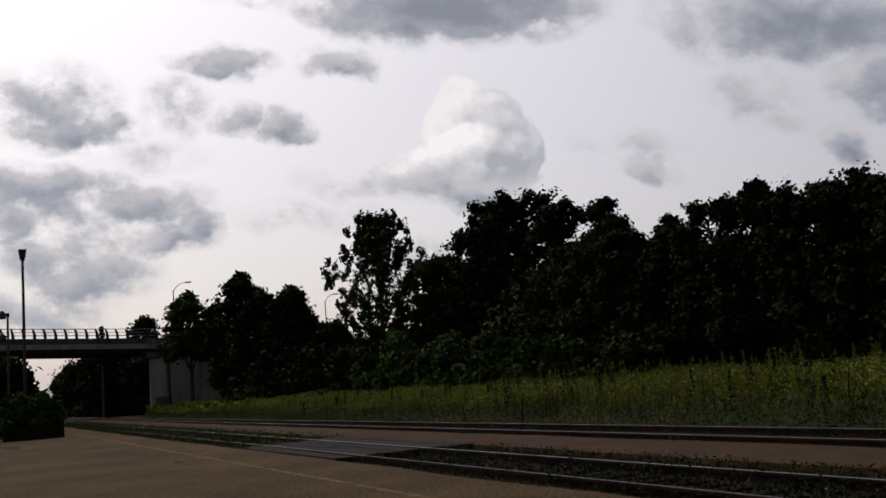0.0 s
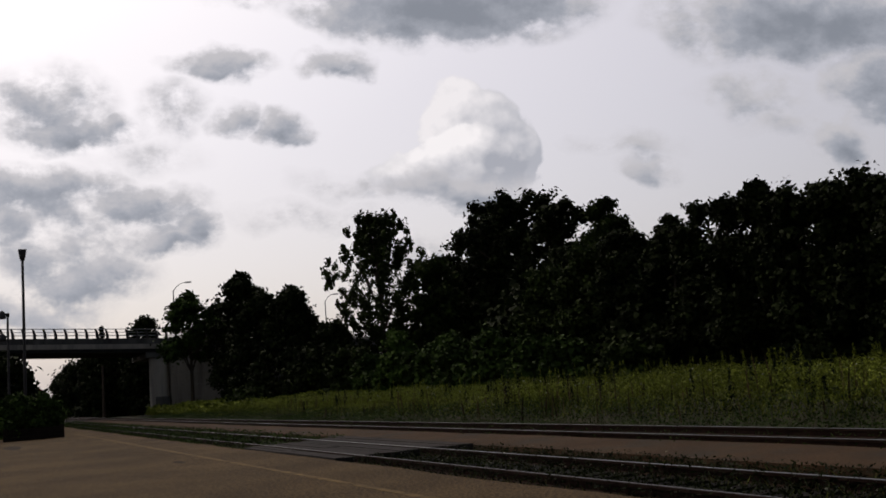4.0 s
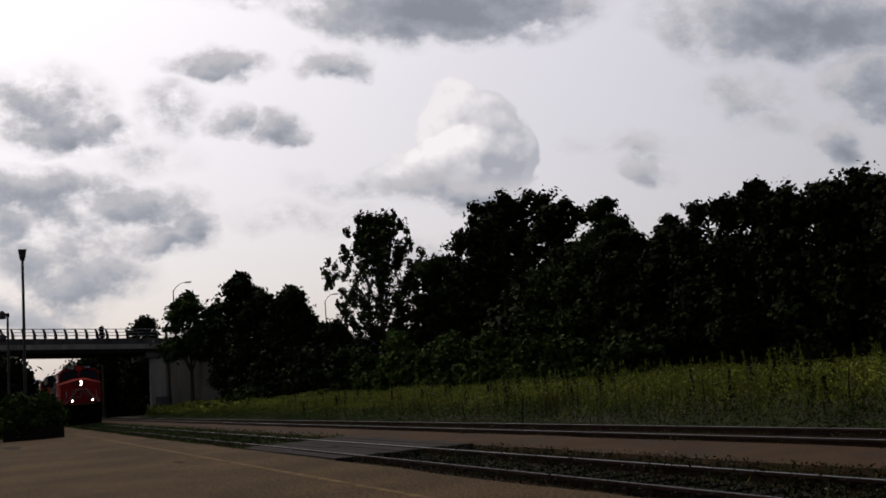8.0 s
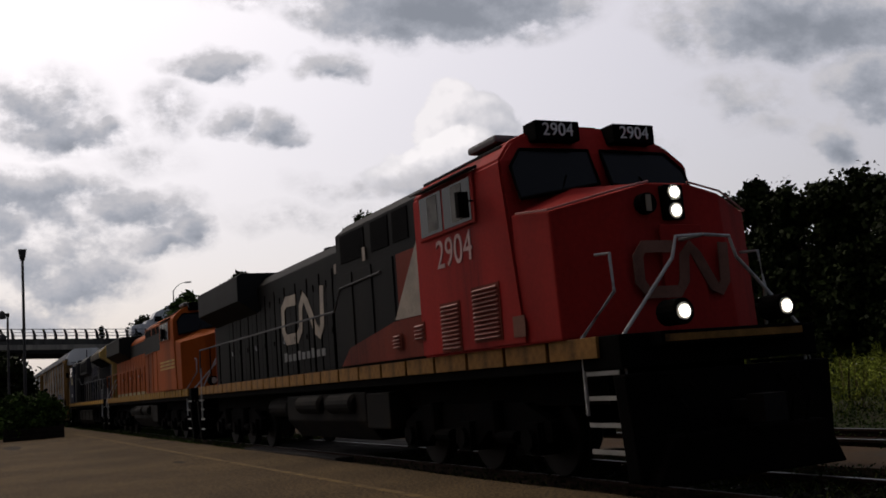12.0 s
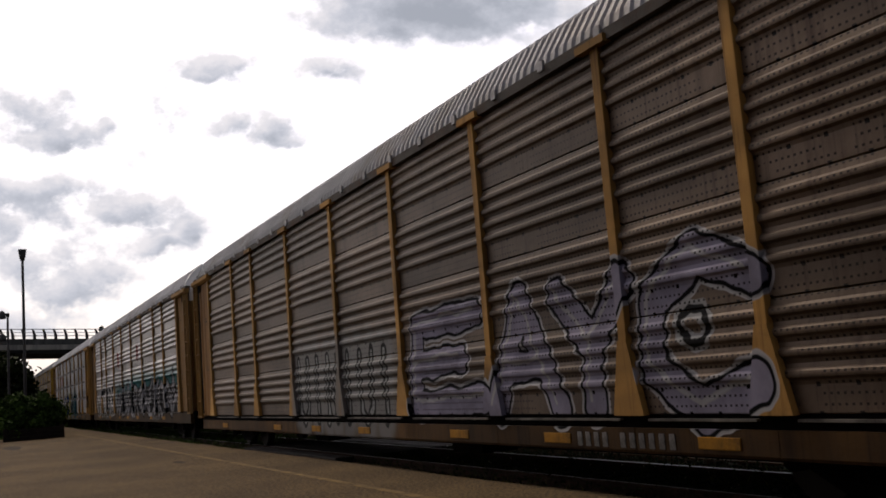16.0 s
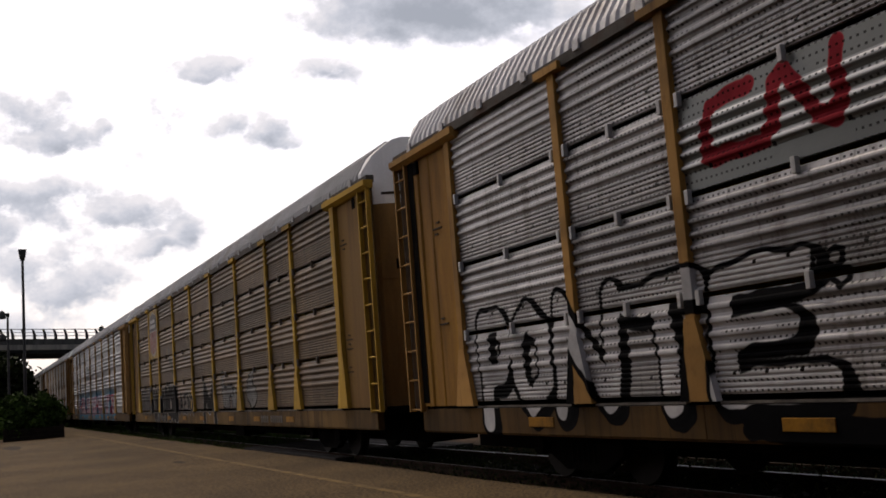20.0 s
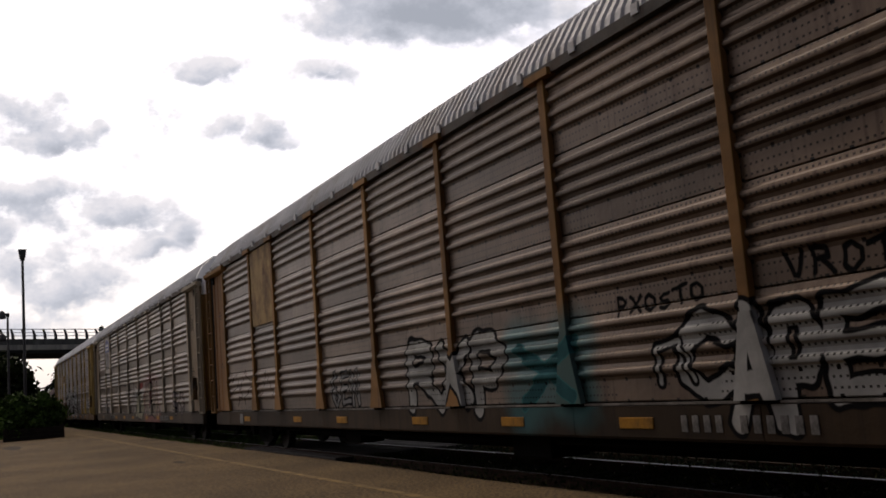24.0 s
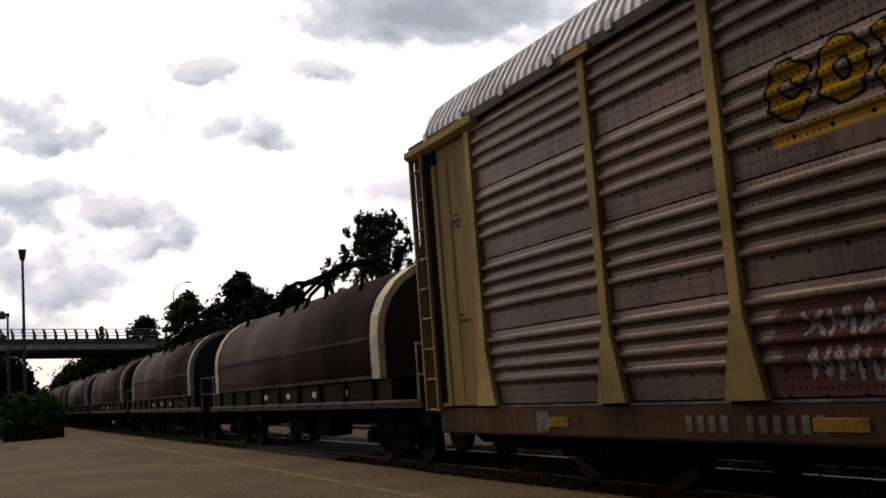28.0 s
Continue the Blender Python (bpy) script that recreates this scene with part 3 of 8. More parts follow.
def meadow():
    """Rising verge behind the far track with tall grass and weeds."""
    rng = np.random.default_rng(7)
    xs = np.arange(-112, 32, 2.0)
    ys = np.array([7.2, 8.2, 9.2, 10.5, 12, 14, 17, 20, 24, 30, 45, 70])
    zs = np.array([-0.33, -0.12, 0.12, 0.25, 0.33, 0.36, 0.4, 0.42, 0.42, 0.42, 0.42, 0.42])
    v = [(x, y + rng.uniform(-0.1, 0.1), z + rng.uniform(-0.05, 0.05)) for x in xs for y, z in zip(ys, zs)]
    k = len(ys)
    f = [(i * k + j, (i + 1) * k + j, (i + 1) * k + j + 1, i * k + j + 1) for i in range(len(xs) - 1) for j in range(k - 1)]
    tagged(part("meadow_bank", mesh_from("meadow_bank", v, f, M_EARTH), None), "low grassy bank rising behind the far track", "ground", kind="structure")

    def blades(name, n, xr, yr, hr, wid, material, label, lean=0.25, zbase=None, dens=None):
        x = rng.uniform(*xr, n)
        y = rng.uniform(*yr, n)
        if dens is not None:
            keep = dens(x, y)
            x, y = x[keep], y[keep]
            n = len(x)
        z = np.interp(y, ys, zs) - 0.03 if zbase is None else np.full(n, zbase)
        patch = 0.75 + 0.35 * np.sin(x * 0.35 + 1.3 * np.sin(y * 0.5)) * np.sin(y * 0.8 + 0.2 * x)
        h = rng.uniform(*hr, n) * patch
        ang = rng.uniform(0, 2 * np.pi, n)
        ca, sa = np.cos(ang) * wid * rng.uniform(0.6, 1.4, n), np.sin(ang) * wid * rng.uniform(0.6, 1.4, n)
        lx, ly = rng.normal(0, lean, n) * h, rng.normal(0, lean, n) * h
        o = np.stack([x, y, z], 1)
        q = lambda dx, dy, dz: o + np.stack([dx, dy, dz], 1)
        vv = np.stack([q(-ca, -sa, 0 * h), q(ca, sa, 0 * h), q(ca * 0.7 + lx * 0.4, sa * 0.7 + ly * 0.4, h * 0.55), q(lx, ly, h), q(-ca * 0.7 + lx * 0.4, -sa * 0.7 + ly * 0.4, h * 0.55)], 1).reshape(-1, 3)
        ff = np.arange(n * 5).reshape(-1, 5)
        me = bpy.data.meshes.new(name)
        me.vertices.add(len(vv))
        me.vertices.foreach_set("co", vv.ravel())
        me.loops.add(ff.size)
        me.loops.foreach_set("vertex_index", ff.ravel().astype(np.int32))
        me.polygons.add(len(ff))
        me.polygons.foreach_set("loop_start", np.arange(0, ff.size, 5, dtype=np.int32))
        me.update()
        me.materials.append(material)
        return tagged(part(name, me, None), label, "grass", kind="stuff")
    def flecks(name, x, y, z, size, material, label):
        """Small leaves and flower heads, each a bent quad."""
        n = len(x)
        pos = np.stack([x, y, z], 1)
        nrm = rng.normal(size=(n, 3)) + np.array([0, -0.2, 0.7])
        nrm /= np.linalg.norm(nrm, axis=1)[:, None]
        a = np.cross(nrm, rng.normal(size=(n, 3)))
        a /= np.linalg.norm(a, axis=1)[:, None]
        b = np.cross(nrm, a)
        s_ = size * rng.uniform(0.5, 1.5, n)
        a, b = a * (s_ * 0.4)[:, None], b * s_[:, None]
        vv = np.stack([pos - b, pos + a, pos + b, pos - a], 1).reshape(-1, 3)
        ff = np.arange(n * 4).reshape(-1, 4)
        me = bpy.data.meshes.new(name)
        me.vertices.add(len(vv))
        me.vertices.foreach_set("co", vv.ravel())
        me.loops.add(ff.size)
        me.loops.foreach_set("vertex_index", ff.ravel().astype(np.int32))
        me.polygons.add(len(ff))
        me.polygons.foreach_set("loop_start", np.arange(0, ff.size, 4, dtype=np.int32))
        me.update()
        me.materials.append(material)
        return tagged(part(name, me, None), label, "grass", kind="stuff")

    def scatter(n, xr, yr, lo, hi):
        x, y = rng.uniform(*xr, n), rng.uniform(*yr, n)
        mound = 0.8 + 0.3 * np.sin(x * 0.35 + 1.3 * np.sin(y * 0.5)) * np.sin(y * 0.8 + 0.2 * x) + 0.12 * np.sin(x * 2.1 + y) * np.sin(y * 2.7)
        return x, y, np.interp(y, ys, zs) + (lo + (hi - lo) * rng.uniform(0, 1, n) ** 0.6) * mound

    def plants(n, xr, yr, hr, per, spread):
        """Upright weeds: leaves round a stem, thickest at the seeding top."""
        x, y = rng.uniform(*xr, n), rng.uniform(*yr, n)
        h = rng.uniform(*hr, n)
        xx, yy, hh, z0 = (np.repeat(q, per) for q in (x, y, h, np.interp(y, ys, zs)))
        t = rng.uniform(0.1, 1.0, n * per) ** 0.7
        r = spread * (1.15 - t) * rng.uniform(0.2, 1.0, n * per)
        ang = rng.uniform(0, 2 * np.pi, n * per)
        return xx + r * np.cos(ang), yy + r * np.sin(ang), z0 + hh * t
    blades("meadow_grass", 60000, (-75, 8), (8.4, 23), (0.25, 0.6), 0.009, L_GRASS, "tall yellow-green meadow grass behind the far track", 0.45)
    blades("meadow_grass", 14000, (-110, -70), (8.6, 17), (0.3, 0.7), 0.04, L_GRASS, "tall green meadow grass near the bridge", 0.45)
    flecks("meadow_leaves", *scatter(190000, (-78, 6), (8.4, 23), 0.08, 0.75), 0.034, L_GRASS, "yellow-green leaves and seed heads of the meadow")
    flecks("meadow_leaves", *scatter(16000, (-110, -70), (8.6, 18), 0.1, 0.8), 0.12, L_GRASS, "green leaves of the meadow near the bridge")
    flecks("seeding_weeds", *plants(520, (-70, 4), (17, 24), (0.6, 1.25), 80, 0.17), 0.04, L_GRASS, "tall seeding weeds at the wood's edge")
    flecks("dark_weeds", *plants(60, (-62, 4), (8.0, 11.5), (0.8, 1.5), 90, 0.15), 0.045, L_DARK, "dark upright weeds in the meadow beside the track")
    flecks("verge_leaves", *scatter(90000, (-100, 6), (6.5, 9.4), -0.05, 0.42), 0.034, L_BUSH, "low green weeds along the far track")
    flecks("white_flowers", *scatter(500, (-60, 4), (9.5, 18), 0.5, 0.8), 0.035, mat("white_petals", (0.32, 0.32, 0.24), 0.8), "small white flowers in the meadow")
    blades("tall_weeds", 400, (-60, 4), (8.0, 11.5), (0.7, 1.3), 0.03, L_DRY, "dark dry weed stems beside the far track", 0.08)

    def low(n, xr, yr, z0, z1):
        return rng.uniform(*xr, n), rng.uniform(*yr, n), z0 + (z1 - z0) * rng.uniform(0, 1, n) ** 2
    flecks("track_weeds", *low(34000, (-110, -27), (-1.25, 1.9), -0.16, 0.07), 0.045, L_BUSH, "low weeds growing between the near rails")
    flecks("track_weeds", *low(34000, (-19.3, 4), (-1.15, 1.9), -0.17, 0.02), 0.028, L_DARK, "low weeds growing between the near rails")
    flecks("track_flowers", *low(170, (-19.0, 3), (-0.6, 1.9), -0.05, 0.07), 0.016, mat("white_petals", (0.32, 0.32, 0.24), 0.8), "small white flowers between the near rails")
    flecks("track_weeds", *low(14000, (-60, 6), (3.5, 6.2), -0.12, 0.04), 0.03, L_BUSH, "low weeds growing along the far track")
    blades("track_weeds", 3000, (-19.3, 4), (-1.1, 1.8), (0.05, 0.24), 0.010, L_WEED, "grass stems between the near rails", 0.5, -0.2)
    blades("platform_edge_weeds", 1600, (-75, -27), (-1.45, -1.1), (0.03, 0.13), 0.015, L_BUSH, "sparse weeds along the platform edge", 0.5, -0.08)


meadow()


# ================= unseen wall added behind the eye: closes the place, dims the train's side ===
def station_wall():
    root = thing("station_wall", pose(0, -11.4, -0.05), "plain added wall that keeps light off the train's near side", "wall", kind="structure")
    part("wall_body", boxes((-14, 60, -0.4, 0.0, 0, 8.4)), mat("dull_brick", (0.16, 0.08, 0.055), 0.9, var=0.3, scale=2, fine=30, bump=0.3), root)
    part("eaves", boxes((-14.5, 60.5, -0.8, 0.6, 8.4, 8.65)), mat("dark_eaves", (0.05, 0.045, 0.04), 0.9), root)


station_wall()

# ================= rolling stock =================
TRAIN, ROAD = [], []
BLK = (0.003, 0.003, 0.0035)
SHARED = {}


def shared(key, make, material=None):
    """A mesh that is built once and used by many alike pieces."""
    if key not in SHARED:
        bm = make()
        me = bpy.data.meshes.new(str(key[0] if isinstance(key, tuple) else key))
        bmesh.ops.recalc_face_normals(bm, faces=bm.faces)
        bm.to_mesh(me)
        bm.free()
        if material:
            me.materials.append(material)
        else:
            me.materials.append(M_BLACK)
        SHARED[key] = me
    return SHARED[key]


def piece(name, me, parent, at=None, material=None, label=""):
    ob = part(name, me, None, parent, label)
    if at is not None:
        ob.matrix_basis = at
    if material:
        ob.material_slots[0].link = "OBJECT"
        ob.material_slots[0].material = material
    return ob


def wheel_bm(r):
    bm = bmesh.new()
    tube(bm, [(0, -0.07, 0), (0, -0.03, 0), (0, -0.03, 0), (0, 0.06, 0), (0, 0.06, 0), (0, 0.085, 0)], [r * 0.96, r, r * 0.99, r * 0.985, r + 0.03, r + 0.025], 28)
    tube(bm, [(0, -0.12, 0), (0, -0.07, 0)], [r * 0.22, r * 0.3], 12)
    return bm


def wagon_truck(parent, x, m=None):
    """Two-axle freight truck with cast side frames."""
    def frame_bm():
        bm = bmesh.new()
        for s in (-1, 1):
            y = s * 1.0
            prism([(-1.15, 0.62), (-1.15, 0.44), (-0.9, 0.40), (-0.42, 0.16), (0.42, 0.16), (0.9, 0.40), (1.15, 0.44), (1.15, 0.62), (0.7, 0.66), (0.45, 0.78), (-0.45, 0.78), (-0.7, 0.66)], y - 0.06, y + 0.06, "y", bm)
            for ax in (-0.88, 0.88):
                disc(bm, (ax, y + s * 0.1, 0.45), 0.12, 0.16, "y", 10)
            for k in range(5):
                disc(bm, (-0.24 + 0.12 * k, y + s * 0.02, 0.42), 0.055, 0.34, "z", 8)
        box(bm, -0.2, 0.2, -1.1, 1.1, 0.5, 0.7)
        return bm
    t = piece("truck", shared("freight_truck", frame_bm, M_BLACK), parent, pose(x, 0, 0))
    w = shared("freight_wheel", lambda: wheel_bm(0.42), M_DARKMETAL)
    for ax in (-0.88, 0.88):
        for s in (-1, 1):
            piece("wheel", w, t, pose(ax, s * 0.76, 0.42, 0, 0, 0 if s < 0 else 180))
    return t


def coupler(parent, x, s):
    def bm_():
        bm = boxes((0, 0.62, -0.09, 0.09, 0.72, 0.92), bevel=0.02)
        box(bm, 0.45, 0.72, -0.16, 0.16, 0.68, 0.98)
        return bm
    piece("coupler", shared("coupler", bm_, M_DARKMETAL), parent, pose(x, 0, 0, 0, 0, 0 if s > 0 else 180))


# ---------- car-carrying wagons ----------
LEN, PITCH, HEAD = 29.54, 30.8, 71.0
POSTS = (-1.97, -4.92, -7.02, -10.12, -13.22, -16.32, -19.42, -22.52, -24.62, -27.57)
Z_LOW, Z_TOP = 0.865, 4.95
SHEET_H = (Z_TOP - Z_LOW) / 4


# sprayed letters and spiky shapes in a unit cell, each a few bent lines
GLYPHS = {
    "A": (((0, 0), (0.45, 1), (0.95, 0)), ((0.2, 0.38), (0.75, 0.38))),
    "B": (((0.1, 0), (0.12, 1), (0.7, 0.9), (0.65, 0.6), (0.2, 0.52)), ((0.65, 0.55), (0.9, 0.3), (0.7, 0.05), (0.1, 0))),
    "C": (((0.95, 0.8), (0.55, 1), (0.12, 0.75), (0.1, 0.3), (0.5, 0.02), (0.95, 0.2)),),
    "E": (((0.95, 1), (0.15, 0.95), (0.1, 0.05), (1.05, 0.1)), ((0.1, 0.5), (0.75, 0.55))),
    "I": (((0.5, 0), (0.5, 1)),),
    "M": (((0.05, 0), (0.12, 1), (0.5, 0.35), (0.85, 1.05), (0.95, 0)),),
    "N": (((0.1, 0), (0.15, 1), (0.8, 0.05), (0.9, 1)),),
    "O": (((0.5, 1), (0.15, 0.8), (0.1, 0.3), (0.45, 0), (0.85, 0.25), (0.9, 0.75), (0.5, 1)),),
    "P": (((0.15, 0), (0.12, 0.97), (0.6, 0.98), (0.85, 0.72), (0.6, 0.45), (0.15, 0.42)),),
    "R": (((0.1, 0), (0.12, 1), (0.7, 0.9), (0.68, 0.58), (0.15, 0.5)), ((0.4, 0.5), (0.95, 0))),
    "S": (((0.9, 0.85), (0.5, 1), (0.15, 0.8), (0.3, 0.55), (0.75, 0.42), (0.85, 0.18), (0.5, 0), (0.1, 0.15)),),
    "T": (((-0.05, 0.92), (1.0, 1)), ((0.5, 0.95), (0.55, 0))),
    "U": (((0.1, 1), (0.12, 0.15), (0.5, 0), (0.85, 0.2), (0.9, 1)),),
    "V": (((0.05, 1), (0.4, 0), (0.6, 0), (0.95, 1)),),
    "X": (((0.05, 0), (0.95, 1)), ((0.05, 1), (0.95, 0))),
    "Y": (((0.05, 1), (0.5, 0.5), (0.95, 1)), ((0.5, 0.5), (0.45, 0))),
    "6": (((0.6, 1), (0.2, 0.7), (0.1, 0.3), (0.5, 0), (0.9, 0.25), (0.55, 0.5), (0.3, 0.3)),),
    "b": (((0.1, 1.15), (0.2, 0.15), (0.7, 0.05), (0.85, 0.4), (0.3, 0.55)),),
    "n": (((0.1, 0.05), (0.15, 0.65)), ((0.15, 0.6), (0.7, 0.7), (0.9, 0.05))),
    "<": (((0, 0.1), (0.3, 0.8), (0.48, 1.25), (0.55, 0.75), (0.95, 0.2)), ((0.1, 0.05), (0.5, 0.4), (1.05, 0.55))),
    "@": (((0.5, 0.5), (0.62, 0.6), (0.6, 0.32), (0.3, 0.3), (0.18, 0.65), (0.5, 0.98), (0.9, 0.7), (0.98, 0.1)),),
    "{": (((0.9, 1.1), (0.4, 0.85), (0.62, 0.52), (0.2, 0.45), (0.1, 0.08), (0.6, 0.0), (1.0, 0.2)),),
    "}": (((0.05, 1.15), (0.3, 0.4), (0.1, 0.05), (0.6, 0.25), (0.75, 0.9), (1.05, 1.1)), ((0.8, 0.7), (0.85, 0.3), (1.1, 0.0))),
}


def glyph(ch, x0, x1, z0, z1):
    """Stroke list of one sprayed sign."""
    return [(x0 + (x1 - x0) * p[0], z0 + (z1 - z0) * p[1], x0 + (x1 - x0) * q[0], z0 + (z1 - z0) * q[1]) for line in GLYPHS[ch] for p, q in zip(line, line[1:])]


def spell(text, x0, x1, z0, z1, rise=0.0, pad=0.1):
    """Stroke list of a sprayed row of signs along the wagon; the tops climb by rise."""
    w = (x1 - x0) / len(text)
    return [k for i, ch in enumerate(text) if ch != " " for k in glyph(ch, x0 + w * (i + pad), x0 + w * (i + 1 - pad), z0, z1 + rise * i / len(text))]


def shifted(strokes, dx, dz):
    return [(a + dx, b + dz, c + dx, d + dz) for a, b, c, d in strokes]


def screen_mat(root, name, col, marks=(), bars=(), metal=0.25, rough=0.5, dirt=RUST, dirt_amt=0.4, low=None, high=1.0):
    """Sheets, posts and sills of one wagon: weathered metal, punched holes (sheets alone, from the height low, every high metres), sprayed signs (marks) and painted bars, all fixed to the wagon."""
    m = bpy.data.materials.new(name)
    m.use_nodes = True
    n, l = m.node_tree.nodes, m.node_tree.links
    p = n["Principled BSDF"]
    p.inputs["Metallic"].default_value, p.inputs["Roughness"].default_value = metal, rough
    p.inputs["Specular IOR Level"].default_value = 0.10
    tc = n.new("ShaderNodeTexCoord")
    tc.object = root
    sep = n.new("ShaderNodeSeparateXYZ")
    l.new(tc.outputs["Object"], sep.inputs[0])
    X, Z = sep.outputs[0], sep.outputs[2]

    def mt(op, a, b=None, c=None, clamp=False):
        k = n.new("ShaderNodeMath")
        k.operation, k.use_clamp = op, clamp
        for i, q in enumerate((a, b, c)):
            if q is not None:
                if isinstance(q, (int, float)):
                    k.inputs[i].default_value = q
                else:
                    l.new(q, k.inputs[i])
        return k.outputs[0]

    def mixc(fac, a, b):
        k = n.new("ShaderNodeMixRGB")
        for i, q in enumerate((fac, a, b)):
            if isinstance(q, tuple):
                k.inputs[i].default_value = (*q, 1)
            elif isinstance(q, float):
                k.inputs[i].default_value = q
            else:
                l.new(q, k.inputs[i])
        return k.outputs[0]

    def nz(scale, detail, vec=None, sc=(1, 1, 1), loc=(0, 0, 0), rough_=0.6):
        mp = n.new("ShaderNodeMapping")
        mp.inputs["Scale"].default_value, mp.inputs["Location"].default_value = sc, loc
        l.new(vec or tc.outputs["Object"], mp.inputs["Vector"])
        k = n.new("ShaderNodeTexNoise")
        k.inputs["Scale"].default_value, k.inputs["Detail"].default_value, k.inputs["Roughness"].default_value = scale, detail, rough_
        l.new(mp.outputs[0], k.inputs["Vector"])
        return k

    def ramp(fac, a, b):
        k = n.new("ShaderNodeMapRange")
        k.interpolation_type = "SMOOTHSTEP"
        k.inputs[1].default_value, k.inputs[2].default_value = a, b
        l.new(fac, k.inputs[0])
        return k.outputs[0]

    def rect(x0, x1, z0, z1, soft=0.02, wob=None):
        x = mt("ABSOLUTE", mt("SUBTRACT", X, (x0 + x1) / 2))
        z = mt("ABSOLUTE", mt("SUBTRACT", Z, (z0 + z1) / 2))
        e = mt("MAXIMUM", mt("SUBTRACT", x, abs(x1 - x0) / 2), mt("SUBTRACT", z, (z1 - z0) / 2))
        if wob is not None:
            e = mt("ADD", e, wob)
        k = n.new("ShaderNodeMapRange")
        k.inputs[1].default_value, k.inputs[2].default_value = soft, -soft
        l.new(e, k.inputs[0])
        return k.outputs[0]
    sheet = nz(0.9, 3, sc=(0.35, 1, 1.0))
    streak = nz(3.0, 6, sc=(1.2, 1, 0.12))
    runs = nz(9.0, 4, sc=(1.6, 1, 0.07), loc=(4, 0, 2))
    spots = nz(9.0, 5)
    c = mixc(ramp(sheet.outputs["Fac"], 0.3, 0.7), tuple(q * 0.62 for q in col), tuple(q * 1.3 for q in col))
    c = mixc(mt("MULTIPLY", ramp(streak.outputs["Fac"], 0.60 - 0.25 * dirt_amt, 0.80), 0.85), c, dirt)
    c = mixc(mt("MULTIPLY", ramp(runs.outputs["Fac"], 0.52, 0.70), 0.45), c, tuple(q * 0.6 for q in dirt))
    c = mixc(mt("MULTIPLY", ramp(spots.outputs["Fac"], 0.55, 0.75), 0.35), c, tuple(q * 0.5 for q in col))
    oi = n.new("ShaderNodeObjectInfo")
    hs = n.new("ShaderNodeHueSaturation")
    l.new(mt("MULTIPLY_ADD", oi.outputs["Random"], 0.36, 0.82), hs.inputs["Value"])
    l.new(c, hs.inputs["Color"])
    c = hs.outputs[0]
    holes = None
    if low is not None:
        # punched vent holes in rows, and fine slots on the ribs
        fx = mt("ABSOLUTE", mt("SUBTRACT", mt("FRACT", mt("MULTIPLY", X, 1 / 0.42)), 0.5))
        fz = mt("ABSOLUTE", mt("SUBTRACT", mt("FRACT", mt("MULTIPLY", mt("SUBTRACT", Z, low + 0.13), 1 / high)), 0.5))
        hole = mt("MULTIPLY", mt("LESS_THAN", fx, 0.055), mt("LESS_THAN", mt("ABSOLUTE", mt("SUBTRACT", fz, 0.38)), 0.020))
        fx2 = mt("ABSOLUTE", mt("SUBTRACT", mt("FRACT", mt("MULTIPLY", X, 1 / 0.072)), 0.5))
        fz2 = mt("ABSOLUTE", mt("SUBTRACT", mt("FRACT", mt("MULTIPLY", mt("SUBTRACT", Z, low + 0.035), 1 / 0.0925)), 0.5))
        tick = mt("MULTIPLY", mt("MULTIPLY", mt("LESS_THAN", fx2, 0.2), mt("LESS_THAN", fz2, 0.12)), mt("GREATER_THAN", nz(1.1, 2, loc=(7, 0, 3)).outputs["Fac"], 0.42))
        holes = mt("MAXIMUM", hole, mt("MULTIPLY", tick, 0.85))
    wob = mt("MULTIPLY", mt("SUBTRACT", nz(1.3, 3, loc=(3, 1, 5)).outputs["Fac"], 0.5), 1.1)
    for x0, x1, z0, z1, colour in bars:
        c = mixc(rect(x0, x1, z0, z1, 0.015), c, colour)
    def vm(op, q, other=None):
        k = n.new("ShaderNodeVectorMath")
        k.operation = op
        l.new(q, k.inputs[0])
        if isinstance(other, tuple):
            k.inputs[1].default_value = other
        elif other is not None:
            l.new(other, k.inputs[1])
        return k.outputs["Value"] if op in ("DOT_PRODUCT", "LENGTH") else k.outputs[0]
    # hand-sprayed paint: strokes with a filled body, an outline and a soft ground
    flat = n.new("ShaderNodeCombineXYZ")
    l.new(X, flat.inputs[0])
    l.new(Z, flat.inputs[2])
    shake = vm("MULTIPLY", vm("SUBTRACT", nz(1.7, 2, loc=(1, 2, 3)).outputs["Color"], (0.5, 0.5, 0.5)), (0.22, 0.0, 0.22))
    hand = vm("ADD", flat.outputs[0], shake)
    mottle = ramp(nz(1.4, 5, loc=(2, 0, 1)).outputs["Fac"], 0.32, 0.68)
    paint = None
    for strokes, r, edge, fill, line, halo in marks:
        dist = None
        for x0, z0, x1, z1 in strokes:
            ba = (x1 - x0, 0.0, z1 - z0)
            pa = vm("SUBTRACT", hand, (x0, 0.0, z0))
            h = mt("DIVIDE", vm("DOT_PRODUCT", pa, ba), ba[0] ** 2 + ba[2] ** 2, clamp=True)
            k = n.new("ShaderNodeVectorMath")
            k.operation = "SCALE"
            k.inputs[0].default_value = ba
            l.new(h, k.inputs["Scale"])
            d = vm("LENGTH", vm("SUBTRACT", pa, k.outputs[0]))
            dist = d if dist is None else mt("MINIMUM", dist, d)
        if halo:
            c = mixc(mt("MULTIPLY", mt("SUBTRACT", 1.0, ramp(mt("ADD", dist, mt("MULTIPLY", wob, 0.45)), r + edge + 0.12, r + edge + 0.5)), 0.85), c, halo)
        cover = mt("SUBTRACT", 1.0, ramp(dist, r + edge, r + edge + 0.02))
        paint = cover if paint is None else mt("MAXIMUM", paint, cover)
